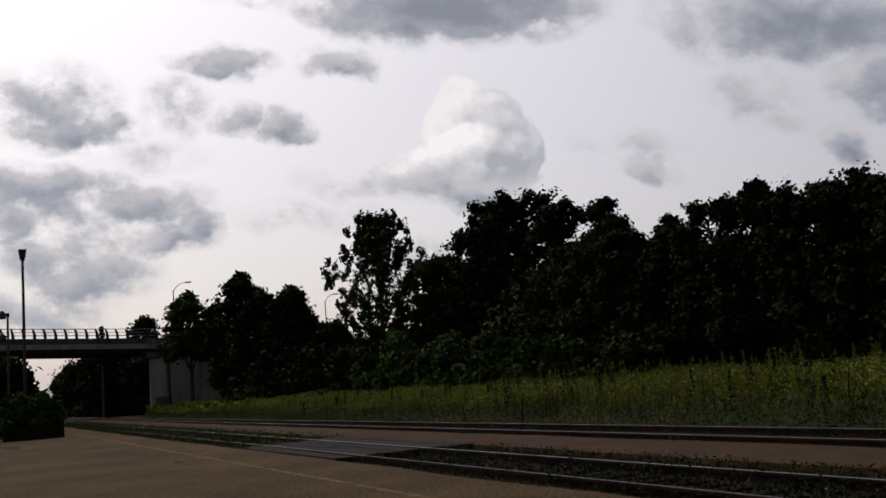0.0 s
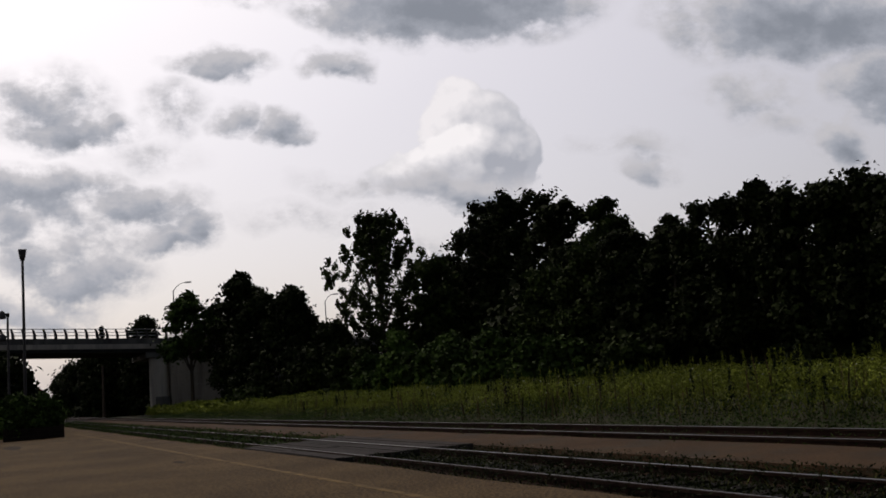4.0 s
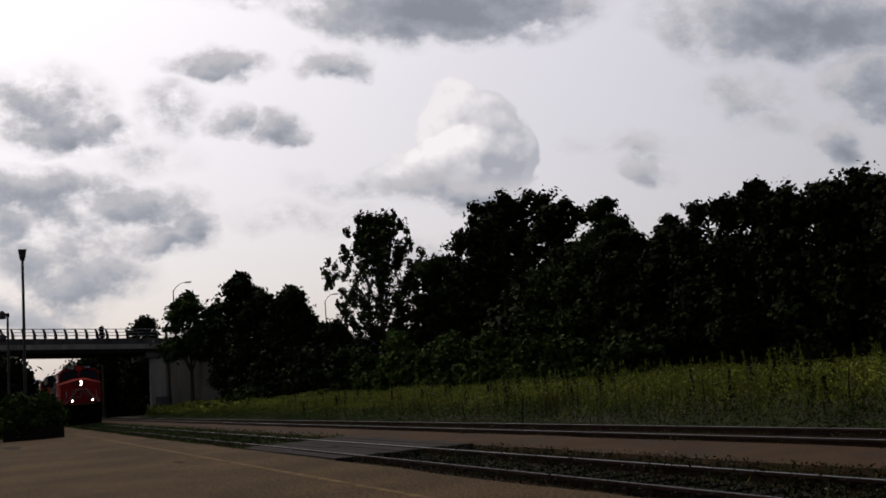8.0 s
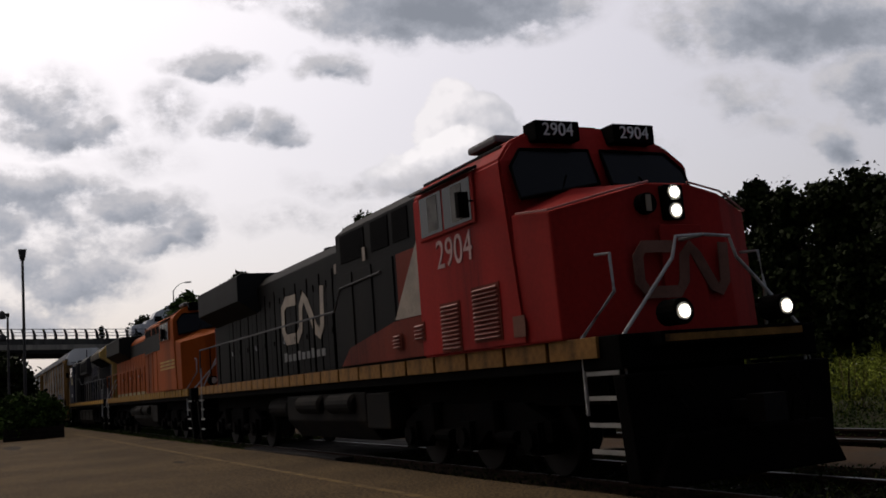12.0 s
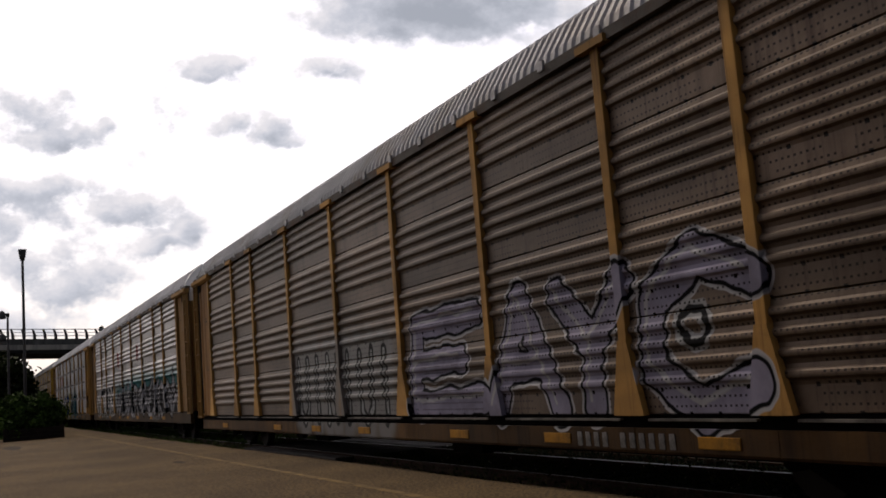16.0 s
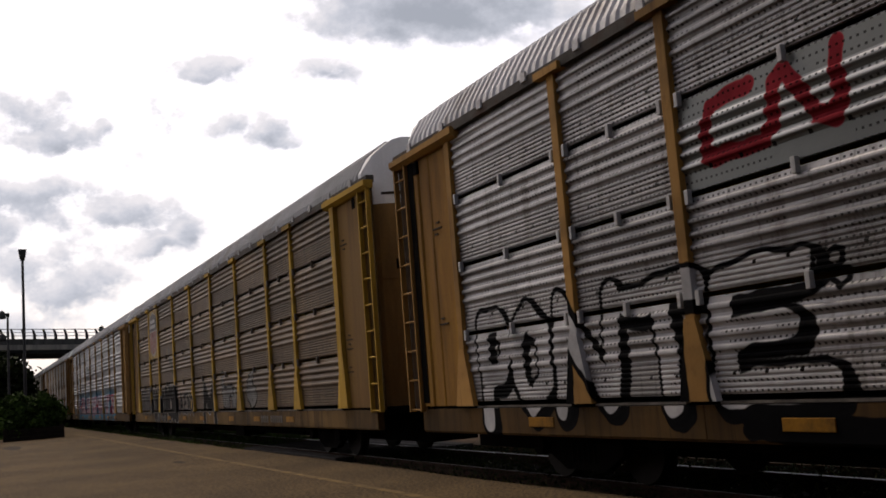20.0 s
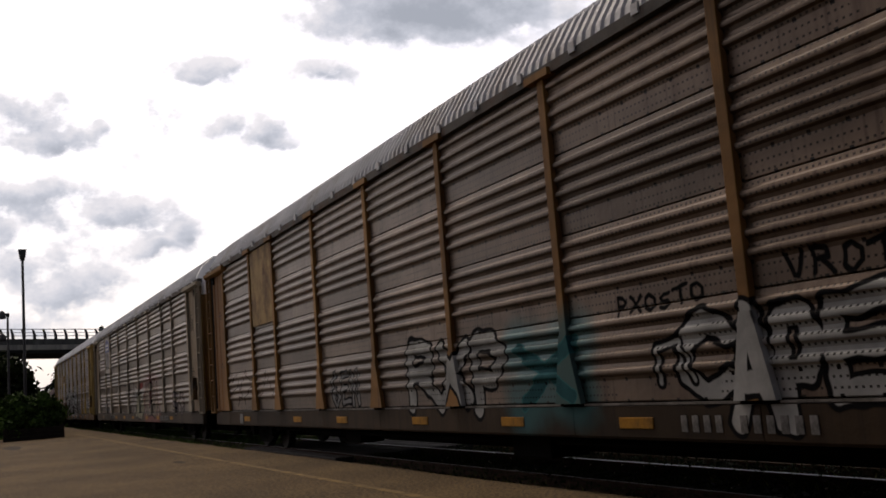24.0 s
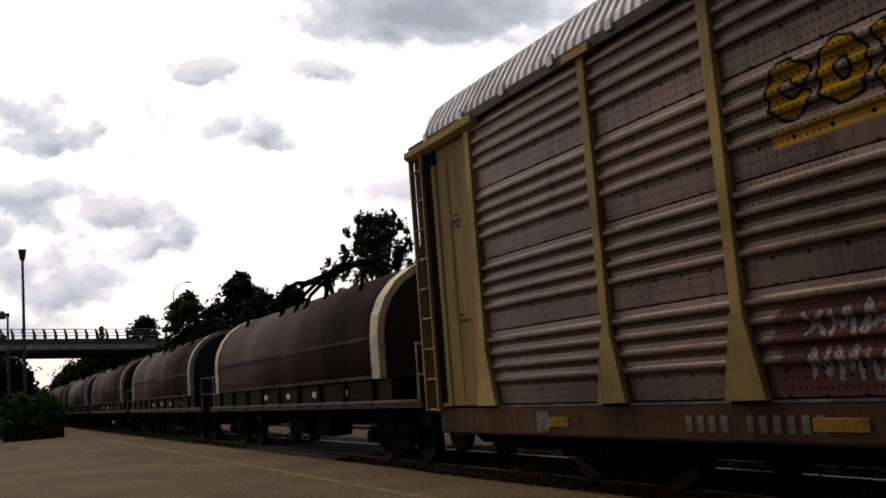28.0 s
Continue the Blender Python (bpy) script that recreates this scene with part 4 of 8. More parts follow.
        c = mixc(mt("MULTIPLY", cover, 0.995), c, line)
        body = mixc(mottle, tuple(q * 0.55 for q in fill), fill)
        c = mixc(mt("MULTIPLY", mt("SUBTRACT", 1.0, ramp(dist, r - 0.015, r + 0.005)), 0.95), c, body)
    if paint is not None:
        l.new(mt("MULTIPLY", mt("SUBTRACT", 1.0, paint), metal), p.inputs["Metallic"])
        l.new(mt("MULTIPLY_ADD", paint, 0.8 - rough, rough), p.inputs["Roughness"])
        l.new(mt("MULTIPLY_ADD", paint, -0.08, 0.10), p.inputs["Specular IOR Level"])
    if holes is not None:
        c = mixc(holes, c, (0.005, 0.004, 0.0035))
    l.new(c, p.inputs["Base Color"])
    b = n.new("ShaderNodeBump")
    b.inputs["Strength"].default_value, b.inputs["Distance"].default_value = 0.25, 0.02
    l.new(spots.outputs["Fac"], b.inputs["Height"])
    l.new(b.outputs[0], p.inputs["Normal"])
    return m


def sheet_bm(length, dense, high, n_high=1, broad=False):
    """Corrugated side sheet: ribs along the wagon, with a plain band (or a finely ribbed one) and a joint above it."""
    prof = []
    k_ = high / 1.02
    for k in range(n_high):
        z0 = k * high
        if broad:
            prof += [(z0 + 0.05, -0.03), (z0 + 0.055, 0.0), (z0 + 0.225, 0.0)]
            z, step, up, count = z0 + 0.23, 0.13, 0.040, 4
        elif dense:
            prof += [(z0 + 0.05, -0.03), (z0 + 0.055, 0.0)]
            z = z0 + 0.06
            for i in range(7):
                prof += [(z, 0.0), (z + 0.018 * k_, 0.014), (z + 0.036 * k_, 0.014), (z + 0.046 * k_, 0.0)]
                z += 0.054 * k_
            step, up, count = 0.135 * k_, 0.036, 4
        else:
            prof += [(z0 + 0.004, -0.012), (z0 + 0.014, 0.0), (z0 + 0.24 * k_, 0.0)]
            z, step, up, count = z0 + 0.25 * k_, 0.185 * k_, 0.046, 4
        for i in range(count):
            prof += [(z, 0.0), (z + step * 0.22, up * 0.25), (z + step * 0.36, up * 0.92), (z + step * 0.46, up), (z + step * 0.54, up), (z + step * 0.64, up * 0.92), (z + step * 0.78, up * 0.25)]
            z += step
        prof += [(z0 + high - 0.012, 0.0), (z0 + high - 0.003, -0.012)]
    low, top = (0.05 if dense else 0.004), n_high * high - 0.004
    bm = bmesh.new()
    a = [bm.verts.new((-length / 2, -1.425 - d, z)) for z, d in prof]
    b = [bm.verts.new((length / 2, -1.425 - d, z)) for z, d in prof]
    for i in range(len(prof) - 1):
        bm.faces.new((a[i], b[i], b[i + 1], a[i + 1]))
    # returned edges give the sheet its thickness
    c = [bm.verts.new((s * length / 2, -1.38, z)) for s, z in ((-1, low), (1, low), (1, top), (-1, top))]
    bm.faces.new(c)
    bm.faces.new((a[0], c[0], c[1], b[0]))
    bm.faces.new((a[-1], b[-1], c[2], c[3]))
    return bm


def post_bm(zl):
    bm = boxes((-0.075, 0.075, -1.50, -1.38, zl, Z_TOP), bevel=0.012)
    # head bracket
    prism([(-0.28, 4.93), (0.28, 4.93), (0.28, 5.02), (-0.28, 5.02)], -1.56, -1.44, "y", bm)
    return bm


def roof_bm():
    """Ribbed roof: sloping shoulders and a flat crown, ribs across the wagon."""
    prof = [(-1.46, 5.06), (-1.42, 5.22), (-1.22, 5.55), (-0.82, 5.84), (0.82, 5.84), (1.22, 5.55), (1.42, 5.22), (1.46, 5.06)]
    nrm = [(-1, 0), (-0.95, 0.3), (-0.75, 0.65), (-0.3, 0.95), (0.3, 0.95), (0.75, 0.65), (0.95, 0.3), (1, 0)]
    bm = bmesh.new()
    rows, x = [], -29.02
    pitch = 0.19
    while x < -0.55:
        for dx, h in ((0.0, 0.0), (0.03, 0.030), (0.08, 0.030), (0.11, 0.0)):
            if x + dx < -0.5:
                rows.append([bm.verts.new((x + dx, y + ny * h, z + nz_ * h)) for (y, z), (ny, nz_) in zip(prof, nrm)])
        x += pitch
    for a, b in zip(rows, rows[1:]):
        for k in range(len(prof) - 1):
            bm.faces.new((a[k], b[k], b[k + 1], a[k + 1]))
    bm.faces.new(rows[0])
    bm.faces.new(rows[-1][::-1])
    return bm


def ladder_bm(zl):
    """Corner ladder at the wagon's very end."""
    bm = bmesh.new()
    z0 = zl - 0.08
    box(bm, -0.47, -0.43, -1.53, -1.45, z0, 4.86)
    box(bm, -0.05, -0.01, -1.53, -1.45, z0, 4.86)
    for i in range(9):
        z = z0 + 0.03 + (4.80 - z0) / 8.4 * i
        tube(bm, [(-0.45, -1.50, z), (-0.03, -1.50, z)], 0.018, 6)
    return bm


def autorack(idx, screens, posts, ends, roof, dense, label, marks=(), bars=(), metal=0.25, dirt_amt=0.4, rough=0.55, sill=None):
    root = thing("autorack_wagon", pose(0, 0, 0), label, "rail wagon", "car-carrying wagons of the train")
    made = {}
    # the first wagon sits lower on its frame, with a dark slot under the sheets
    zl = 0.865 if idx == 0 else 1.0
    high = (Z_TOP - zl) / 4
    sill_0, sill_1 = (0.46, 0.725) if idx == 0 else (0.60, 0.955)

    def sprayed(kind, col, x0, x1, m_, r_, d_, amt, low=None, margin=0.8):
        """Metal of one bay, post or sill with the paint that falls on it."""
        near = [([q for q in m[0] if max(q[0], q[2]) > x0 - margin and min(q[0], q[2]) < x1 + margin], *m[1:]) for m in marks]
        near = [m for m in near if m[0]]
        if kind != "screens":
            near = [m for m in near if min(min(q[1], q[3]) for q in m[0]) < 1.3]
        flat = [q for q in bars if max(q[0], q[1]) > x0 and min(q[0], q[1]) < x1] if kind == "screens" else []
        key = kind + str((near, flat))
        if key not in made:
            made[key] = screen_mat(root, "wagon_" + kind, col, near, flat, m_, r_, d_, amt, low, high)
        return made[key]
    mp = mat("posts_%.2f_%.2f_%.2f" % posts, posts, 0.75, var=0.16, scale=1.0, fine=25, bump=0.1, dirt=(0.05, 0.022, 0.009), dirt_amt=0.4, streak=True)
    me_ = mat("ends_%.2f_%.2f_%.2f" % ends, ends, 0.75, var=0.18, scale=0.45, fine=20, bump=0.08, dirt=(0.045, 0.020, 0.008), dirt_amt=0.62, streak=True)
    mr = mat("roof_%.2f" % roof, (roof * 0.72, roof * 0.70, roof * 0.70), 0.65, 0.1, var=0.2, scale=0.8, bump=0.1, dirt=(0.16, 0.13, 0.10), dirt_amt=0.3)
    mg = mat("gable_pale", (0.66, 0.65, 0.63), 0.8, 0.0, var=0.15, scale=1.0, dirt=(0.32, 0.28, 0.23), dirt_amt=0.4, streak=True)
    mdoor = mat("tan_end_door", (0.215, 0.125, 0.045), 0.8, var=0.2, scale=0.6, fine=20, bump=0.08, dirt=(0.05, 0.026, 0.012), dirt_amt=0.5, streak=True)
    sill = sill or tuple(q * 0.24 for q in ends)
    dark_plate = mat("dark_brown_plate", (0.040, 0.022, 0.011), 0.85, var=0.4, dirt=GRIME, dirt_amt=0.5)
    # side sheets
    for a, b in zip(POSTS, POSTS[1:]):
        ln = round(a - b - 0.13, 2)
        me = shared(("sheet", ln, dense, zl), lambda: sheet_bm(ln, dense, high))
        ms = sprayed("screens", screens, b, a, metal, rough, (0.035, 0.019, 0.012), dirt_amt, zl)
        for k in range(4):
            if idx == 2 and k == 2 and b == -22.52:
                piece("side_sheet", shared("emblem_sheet", lambda: sheet_bm(ln, True, high, 1, True)), root, pose((a + b) / 2, 0, zl + k * high), ms)
                continue
            piece("side_sheet", me, root, pose((a + b) / 2, 0, zl + k * high), ms)
        far = shared(("far_side_sheet", ln, dense, zl), lambda: sheet_bm(ln, dense, high, 4))
        piece("far_side_sheet", far, root, pose((a + b) / 2, 0, zl, 0, 0, 180), mp)
    post = shared(("wagon_post", zl), lambda: post_bm(zl))
    foot = shared(("post_foot", zl), lambda: prism([(-0.078, zl + 0.8), (0.078, zl + 0.8), (0.27, zl - 0.005), (-0.27, zl - 0.005)], -1.514, -1.44, "y"))
    for x in POSTS:
        mq = sprayed("posts", posts, x - 0.1, x + 0.1, 0.0, 0.75, (0.05, 0.022, 0.009), 0.3, margin=0.5)
        q = piece("side_post", post, root, pose(x, 0, 0), mq)
        piece("side_post", post, root, pose(x, 0, 0, 0, 0, 180), mp)
        piece("post_foot", foot, q, None, mq)
    # latches on the sheets
    if dense:
        la = shared("latch", lambda: boxes((-0.028, 0.028, -1.50, -1.44, -0.075, 0.075), bevel=0.008))
        mlt = mat("pale_latch", (0.30, 0.29, 0.28), 0.6, 0.1) if idx == 2 else mat("rusty_latch", (0.07, 0.05, 0.035), 0.7)
        for a, b in zip(POSTS, POSTS[1:]):
            for k in (1, 2, 3):
                for x in (a - 0.14, (a + b) / 2, b + 0.14):
                    piece("latch", la, root, pose(x, 0, zl + k * high), mlt)
    # plain end panels with a folded edge
    def end_panel():
        return prism([(-1.98, -1.40), (-1.98, -1.435), (-1.22, -1.435), (-1.19, -1.448), (-0.86, -1.448), (-0.83, -1.475), (-0.52, -1.475), (-0.52, -1.36)], zl, Z_TOP, "z")

    def edge_post():
        # broad flat post between the sheets and the end panel
        return prism([(-0.075, Z_TOP), (0.14, Z_TOP), (0.16, 2.2), (0.30, zl), (-0.075, zl)], -1.522, -1.44, "y")

    def mirrored(src_bm):
        bm = src_bm()
        for v in bm.verts:
            v.co.x = -LEN - v.co.x
        return bm
    small = shared("stencil_bar", lambda: boxes((-0.15, 0.15, -1.452, -1.43, -0.011, 0.011)))
    tiny = shared("stencil_tick", lambda: boxes((-0.05, 0.05, -1.452, -1.43, -0.012, 0.012)))
    mst = mat("stencil_black", (0.035, 0.025, 0.016), 0.8)
    mpl = mat("notice_plate", (0.15, 0.072, 0.008), 0.85, dirt=RUST, dirt_amt=0.4)
    ep, epm = shared(("end_panel", zl), end_panel), shared(("end_panel_m", zl), lambda: mirrored(end_panel))
    la_, lam = shared(("wagon_ladder", zl), lambda: ladder_bm(zl)), shared(("wagon_ladder_m", zl), lambda: mirrored(lambda: ladder_bm(zl)))
    back = shared(("ladder_backing", zl), lambda: boxes((-0.50, -0.02, -1.43, -1.40, zl - 0.05, 4.90)))
    head = shared("end_header", lambda: prism([(-1.50, 4.84), (-1.58, 4.90), (-1.58, 4.99), (-1.40, 4.99), (-1.40, 4.84)], -2.3, 0.03))
    headm = shared("end_header_m", lambda: mirrored(lambda: prism([(-1.50, 4.84), (-1.58, 4.90), (-1.58, 4.99), (-1.40, 4.99), (-1.40, 4.84)], -2.3, 0.03)))
    slot = shared("end_slot", lambda: boxes((-0.86, -0.72, -1.49, -1.44, 4.62, 4.82)))
    slotm = shared("end_slot_m", lambda: mirrored(lambda: boxes((-0.86, -0.72, -1.49, -1.44, 4.62, 4.82))))
    gapm = shared(("end_gap", zl), lambda: boxes((-LEN + 0.5, -LEN + 0.70, -1.485, -1.42, zl + 0.05, 4.84)))
    for at in (pose(0, 0, 0), pose(-LEN, 0, 0, 0, 0, 180)):
        piece("end_panel", ep, root, at, me_)
        piece("end_panel", epm, root, at, me_)
        piece("ladder", la_, root, at, mp)
        piece("ladder", lam, root, at, mp)
        # recess shade behind the ladder put into the colour: end paint at 0.45
        piece("ladder_backing", back, root, at, mat("ladder_backing_%.2f" % ends[0], tuple(q * 0.45 for q in ends), 0.85, var=0.3, dirt=GRIME, dirt_amt=0.4, streak=True))
        piece("end_header", head, root, at, mp)
        piece("end_header", headm, root, at, mp)
        piece("end_slot", slot, root, at)
        piece("end_slot", slotm, root, at)
        piece("edge_post", shared(("edge_post", zl), edge_post), root, at @ pose(POSTS[0], 0, 0), mp)
    backm = shared(("ladder_backing_m", zl), lambda: mirrored(lambda: boxes((-0.50, -0.02, -1.43, -1.40, zl - 0.05, 4.90))))
    for at in (pose(0, 0, 0), pose(-LEN, 0, 0, 0, 0, 180)):
        piece("ladder_backing", backm, root, at, dark_plate)
    # dark gap beside the rear ladder: its shade is a proud black plate
    piece("end_gap", gapm, root, None, M_BLACK)
    # stencils: small lines of writing and a framed table
    rng = random.Random(idx + 70)
    for x0, z0, rows in ((-1.55, 4.15, 3), (-1.55, 2.35, 4), (-1.55, 1.75, 2), (-28.2, 3.75, 3), (-28.2, 2.3, 2)):
        for k in range(rows):
            piece("stencil_bar" if k % 2 else "stencil_tick", small if k % 2 else tiny, root, pose(x0 + rng.uniform(-0.06, 0.06), 0.0, z0 - 0.085 * k), mst)
    if idx in (0, 2, 6, 7):
        z = 3.75
        for dx, dz, wx, wz in ((0, 0.17, 0.24, 0.008), (0, -0.17, 0.24, 0.008), (-0.24, 0, 0.008, 0.17), (0.24, 0, 0.008, 0.17)):
            piece("table_frame", shared(("table_frame", dx, dz), lambda: boxes((dx - wx, dx + wx, -1.446, -1.43, dz - wz, dz + wz))), root, pose(-1.55, 0, z), mst)
        for k in range(3):
            piece("stencil_bar", small, root, pose(-1.55, 0, z - 0.09 + 0.09 * k), mst)
    if idx in (2, 6, 7):
        piece("notice_plate", shared("notice", lambda: boxes((-0.2, 0.2, -1.452, -1.43, -0.10, 0.10))), root, pose(-1.55, 0, 2.62 if idx == 2 else 1.95), mat("orange_notice", (0.30, 0.16, 0.02), 0.8))
    # top chord and roof
    part("top_chord", shared("top_chord", lambda: boxes((-LEN, 0.0, -1.51, -1.36, 4.95, 5.08), (-LEN, 0.0, 1.36, 1.51, 4.95, 5.08))), None, root)
    root.children[-1].material_slots[0].link = "OBJECT"
    root.children[-1].material_slots[0].material = mat("dull_chord", (0.052, 0.046, 0.040), 0.8, var=0.4, scale=2, dirt=RUST, dirt_amt=0.4)
    piece("roof", shared("wagon_roof", roof_bm), root, None, mr)
    clip = shared("roof_clip", lambda: prism([(0, 5.02), (0.12, 5.02), (0.12, 5.14), (0, 5.14)], -1.535, -1.5, "y"))
    for i in range(24):
        piece("roof_clip", clip, root, pose(-28.9 + 1.22 * i, 0, 0), mr)
    # end walls: bowed tan doors below a pale gable, with a dark seam
    def bow(y):
        return -0.58 + 0.50 * math.sqrt(max(0.0, 1 - (y / 1.46) ** 2))

    def crest(y):
        y = abs(y)
        return 5.84 + (y - 0.82) * -0.72 if 0.82 < y <= 1.22 else 5.84 if y <= 0.82 else 5.55 - (y - 1.22) * 1.7

    def bowed(y0, y1, z0, z1, steps=7):
        bm = bmesh.new()
        ys = [y0 + (y1 - y0) * i / steps for i in range(steps + 1)]
        rows = []
        for y in ys:
            t = crest(y) if z1 is None else z1
            rows.append([bm.verts.new(c) for c in ((bow(y), y, z0), (bow(y), y, t), (-0.64, y, t), (-0.64, y, z0))])
        for p_, q_ in zip(rows, rows[1:]):
            for k in range(4):
                bm.faces.new((p_[k], p_[(k + 1) % 4], q_[(k + 1) % 4], q_[k]))
        bm.faces.new(rows[0])
        bm.faces.new(rows[-1][::-1])
        return bm
    for at in (pose(0, 0, 0), pose(-LEN, 0, 0, 0, 0, 180)):
        g = piece("gable", shared("gable", lambda: bowed(-1.42, 1.42, 4.62, None, 16)), root, at, mg)
        for y in (-0.95, -0.45, 0.45, 0.95):
            piece("stencil_bar", shared(("gable_bar", y), lambda: bowed(y - 0.18, y + 0.18, 4.78, 4.83, 2)), g, pose(0.008, 0, 0), mst)
        for s in (-1, 1):
            d = piece("end_door", shared(("end_door", s), lambda: bowed(*sorted((s * 0.035, s * 1.40)), 0.9, 4.615)), root, at, mdoor)
            piece("hatch", shared(("hatch", s), lambda: bowed(*sorted((s * 0.5, s * 0.95)), 1.2, 2.1)), d, pose(0.012, 0, 0), mdoor)
            piece("door_rail", shared(("door_rail", s), lambda: bowed(*sorted((s * 0.03, s * 1.40)), 3.25, 3.33)), d, pose(0.02, 0, 0), mdoor)
            piece("door_slot", shared(("door_slot", s), lambda: bowed(*sorted((s * 0.35, s * 0.95)), 3.42, 3.60, 3)), d, pose(0.010, 0, 0), M_BLACK)
        piece("door_seam", shared("door_seam", lambda: boxes((-0.6, -0.065, -0.034, 0.034, 0.9, 5.7))), root, at)
    # pale lip under the sheets
    ml2 = mat("pale_lip", (0.10, 0.09, 0.08), 0.8, var=0.4, scale=3, dirt=GRIME, dirt_amt=0.5)
    for a, b in zip(POSTS, POSTS[1:]):
        ln = round(a - b - 0.5, 2)
        piece("lip", shared(("lip", ln), lambda: boxes((-ln / 2, ln / 2, -1.452, -1.40, 0.0, 0.024))), root, pose((a + b) / 2, 0, 0.80 if idx == 0 else 0.966), ml2)
    # underframe: the near sill in lengths, each with its share of spray paint
    cuts = (-0.35, -1.97, -4.92, -7.02, -10.12, -13.22, -16.32, -19.42, -22.52, -24.62, -27.57, 0.35 - LEN)
    for a, b in zip(cuts, cuts[1:]):
        ln = round(a - b, 2)
        me = shared(("side_sill", ln, zl), lambda: prism([(-1.45, sill_0 + 0.03), (-1.45, sill_1), (-1.33, sill_1), (-1.33, sill_0), (-1.43, sill_0)], -ln / 2 + 0.004, ln / 2 - 0.004))
        piece("side_sill", me, root, pose((a + b) / 2, 0, 0), sprayed("sills", sill, b, a, 0.0, 0.85, (0.012, 0.007, 0.004), 0.85))
    piece("side_sill", shared(("side_sill_far", zl), lambda: boxes((0.17 - LEN, -0.15, 1.33, 1.45, sill_0, sill_1), bevel=0.02)), root, None, mpl)
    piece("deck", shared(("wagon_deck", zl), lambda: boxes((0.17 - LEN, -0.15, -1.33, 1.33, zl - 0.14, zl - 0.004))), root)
    # shade of the slot put in as a black sheet behind the opening
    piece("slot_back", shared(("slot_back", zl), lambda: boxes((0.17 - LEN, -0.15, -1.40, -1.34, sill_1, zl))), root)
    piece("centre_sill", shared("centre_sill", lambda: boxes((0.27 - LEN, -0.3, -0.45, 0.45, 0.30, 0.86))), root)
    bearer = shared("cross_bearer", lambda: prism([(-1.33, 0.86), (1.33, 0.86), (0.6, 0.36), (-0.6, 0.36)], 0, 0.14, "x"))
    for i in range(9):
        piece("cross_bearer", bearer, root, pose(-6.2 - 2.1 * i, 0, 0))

    def rigging():
        # brake rods, cylinder, pipes and a tool tray, added to block light under the floor
        bm = boxes((-16.4, -14.9, 0.50, 1.05, 0.30, 0.62), (-12.2, -11.2, -1.15, -0.55, 0.28, 0.60), (-19.2, -18.3, -1.1, -0.6, 0.30, 0.58), (-22.6, -7.2, -0.72, -0.62, 0.34, 0.44), (-23.0, -6.6, 0.62, 0.72, 0.30, 0.46), bevel=0.02)
        for y in (-1.05, -0.85, 0.9):
            tube(bm, [(-26.5, y, 0.52), (-15.0, y, 0.46), (-3.0, y, 0.52)], 0.03, 6)
        return bm
    piece("brake_rigging", shared("rigging", rigging), root)
    zs = (sill_0 + sill_1) / 2
    pad = shared("sill_pad", lambda: boxes((-0.3, 0.3, -1.462, -1.44, -0.06, 0.06), bevel=0.008))
    card = shared("sill_card", lambda: boxes((-0.14, 0.14, -1.464, -1.44, -0.13, 0.13), bevel=0.006))
    for i, x in enumerate((-5.4, -8.6, -11.6, -14.9, -18.0, -21.2, -25.9)):
        piece("sill_plate", pad, root, pose(x + 0.3 * ((idx * 7 + i) % 3 - 1), 0, zs), mat("amber_reflector", (0.20, 0.095, 0.010), 0.8, dirt=GRIME, dirt_amt=0.6))
    if idx in (2, 7):
        for x, m_ in ((-3.15, mst), (-4.3, mnb_())):
            piece("sill_card", card, root, pose(x, 0, zs), m_)
    if idx in (5, 6, 7):
        piece("sill_card", card, root, pose(-26.2, 0, zs), mnb_())
    bar = shared("number_bar", lambda: boxes((-0.045, 0.045, -1.458, -1.44, -0.08, 0.08)))
    for x0 in ((-8.1, -23.4) if idx in (1, 3, 6, 7) else (-8.1,)):
        for i in range(11):
            if i != 4:
                piece("number_bar", bar, root, pose(x0 + 0.17 * i, 0, zs), mnb_())
    # hand brake on its bracket, with a chain down to the sill
    if idx in (2, 7, 0, 6):
        piece("brake_bracket", shared("brake_bracket", lambda: boxes((-0.17, 0.17, -1.56, -1.47, 1.65, 1.78), (-0.06, 0.06, -1.60, -1.47, 1.5, 2.05), (-0.34, 0.05, -1.60, -1.47, 1.36, 1.50), bevel=0.01)), root, pose(-1.0, 0, 0), mat("rusty_bracket", (0.06, 0.034, 0.014), 0.85, dirt=GRIME, dirt_amt=0.6))
    for x in (-4.2, -25.3):
        wagon_truck(root, x)
    coupler(root, -0.2, 1)
    coupler(root, 0.2 - LEN, -1)
    TRAIN.append((root, HEAD + PITCH * idx, 0))
    return root


def mnb_():
    return mat("dull_white_stencil", (0.14, 0.133, 0.125), 0.8, scale=4, dirt=GRIME, dirt_amt=0.7)


GOLD, TAN, YEL = (0.24, 0.128, 0.034), (0.20, 0.112, 0.036), (0.31, 0.185, 0.025)
PALE = (0.175, 0.145, 0.105)
SIL, LAV, TEAL, RED = (0.40, 0.39, 0.40), (0.20, 0.185, 0.235), (0.018, 0.085, 0.088), (0.21, 0.018, 0.025)
YLW = (0.30, 0.165, 0.012)


def ring(cx, cz, rx, rz, gap=0.0, n=7):
    """Stroke list of a round shape, open on one side by the gap."""
    pts = [(cx + rx * math.cos(gap + (2 * math.pi - 2 * gap) * i / n), cz + rz * math.sin(gap + (2 * math.pi - 2 * gap) * i / n)) for i in range(n + 1)]
    return [(*p, *q) for p, q in zip(pts, pts[1:])]


def chain(*pts):
    """Stroke list of one bent line."""
    return [(*p, *q) for p, q in zip(pts, pts[1:])]


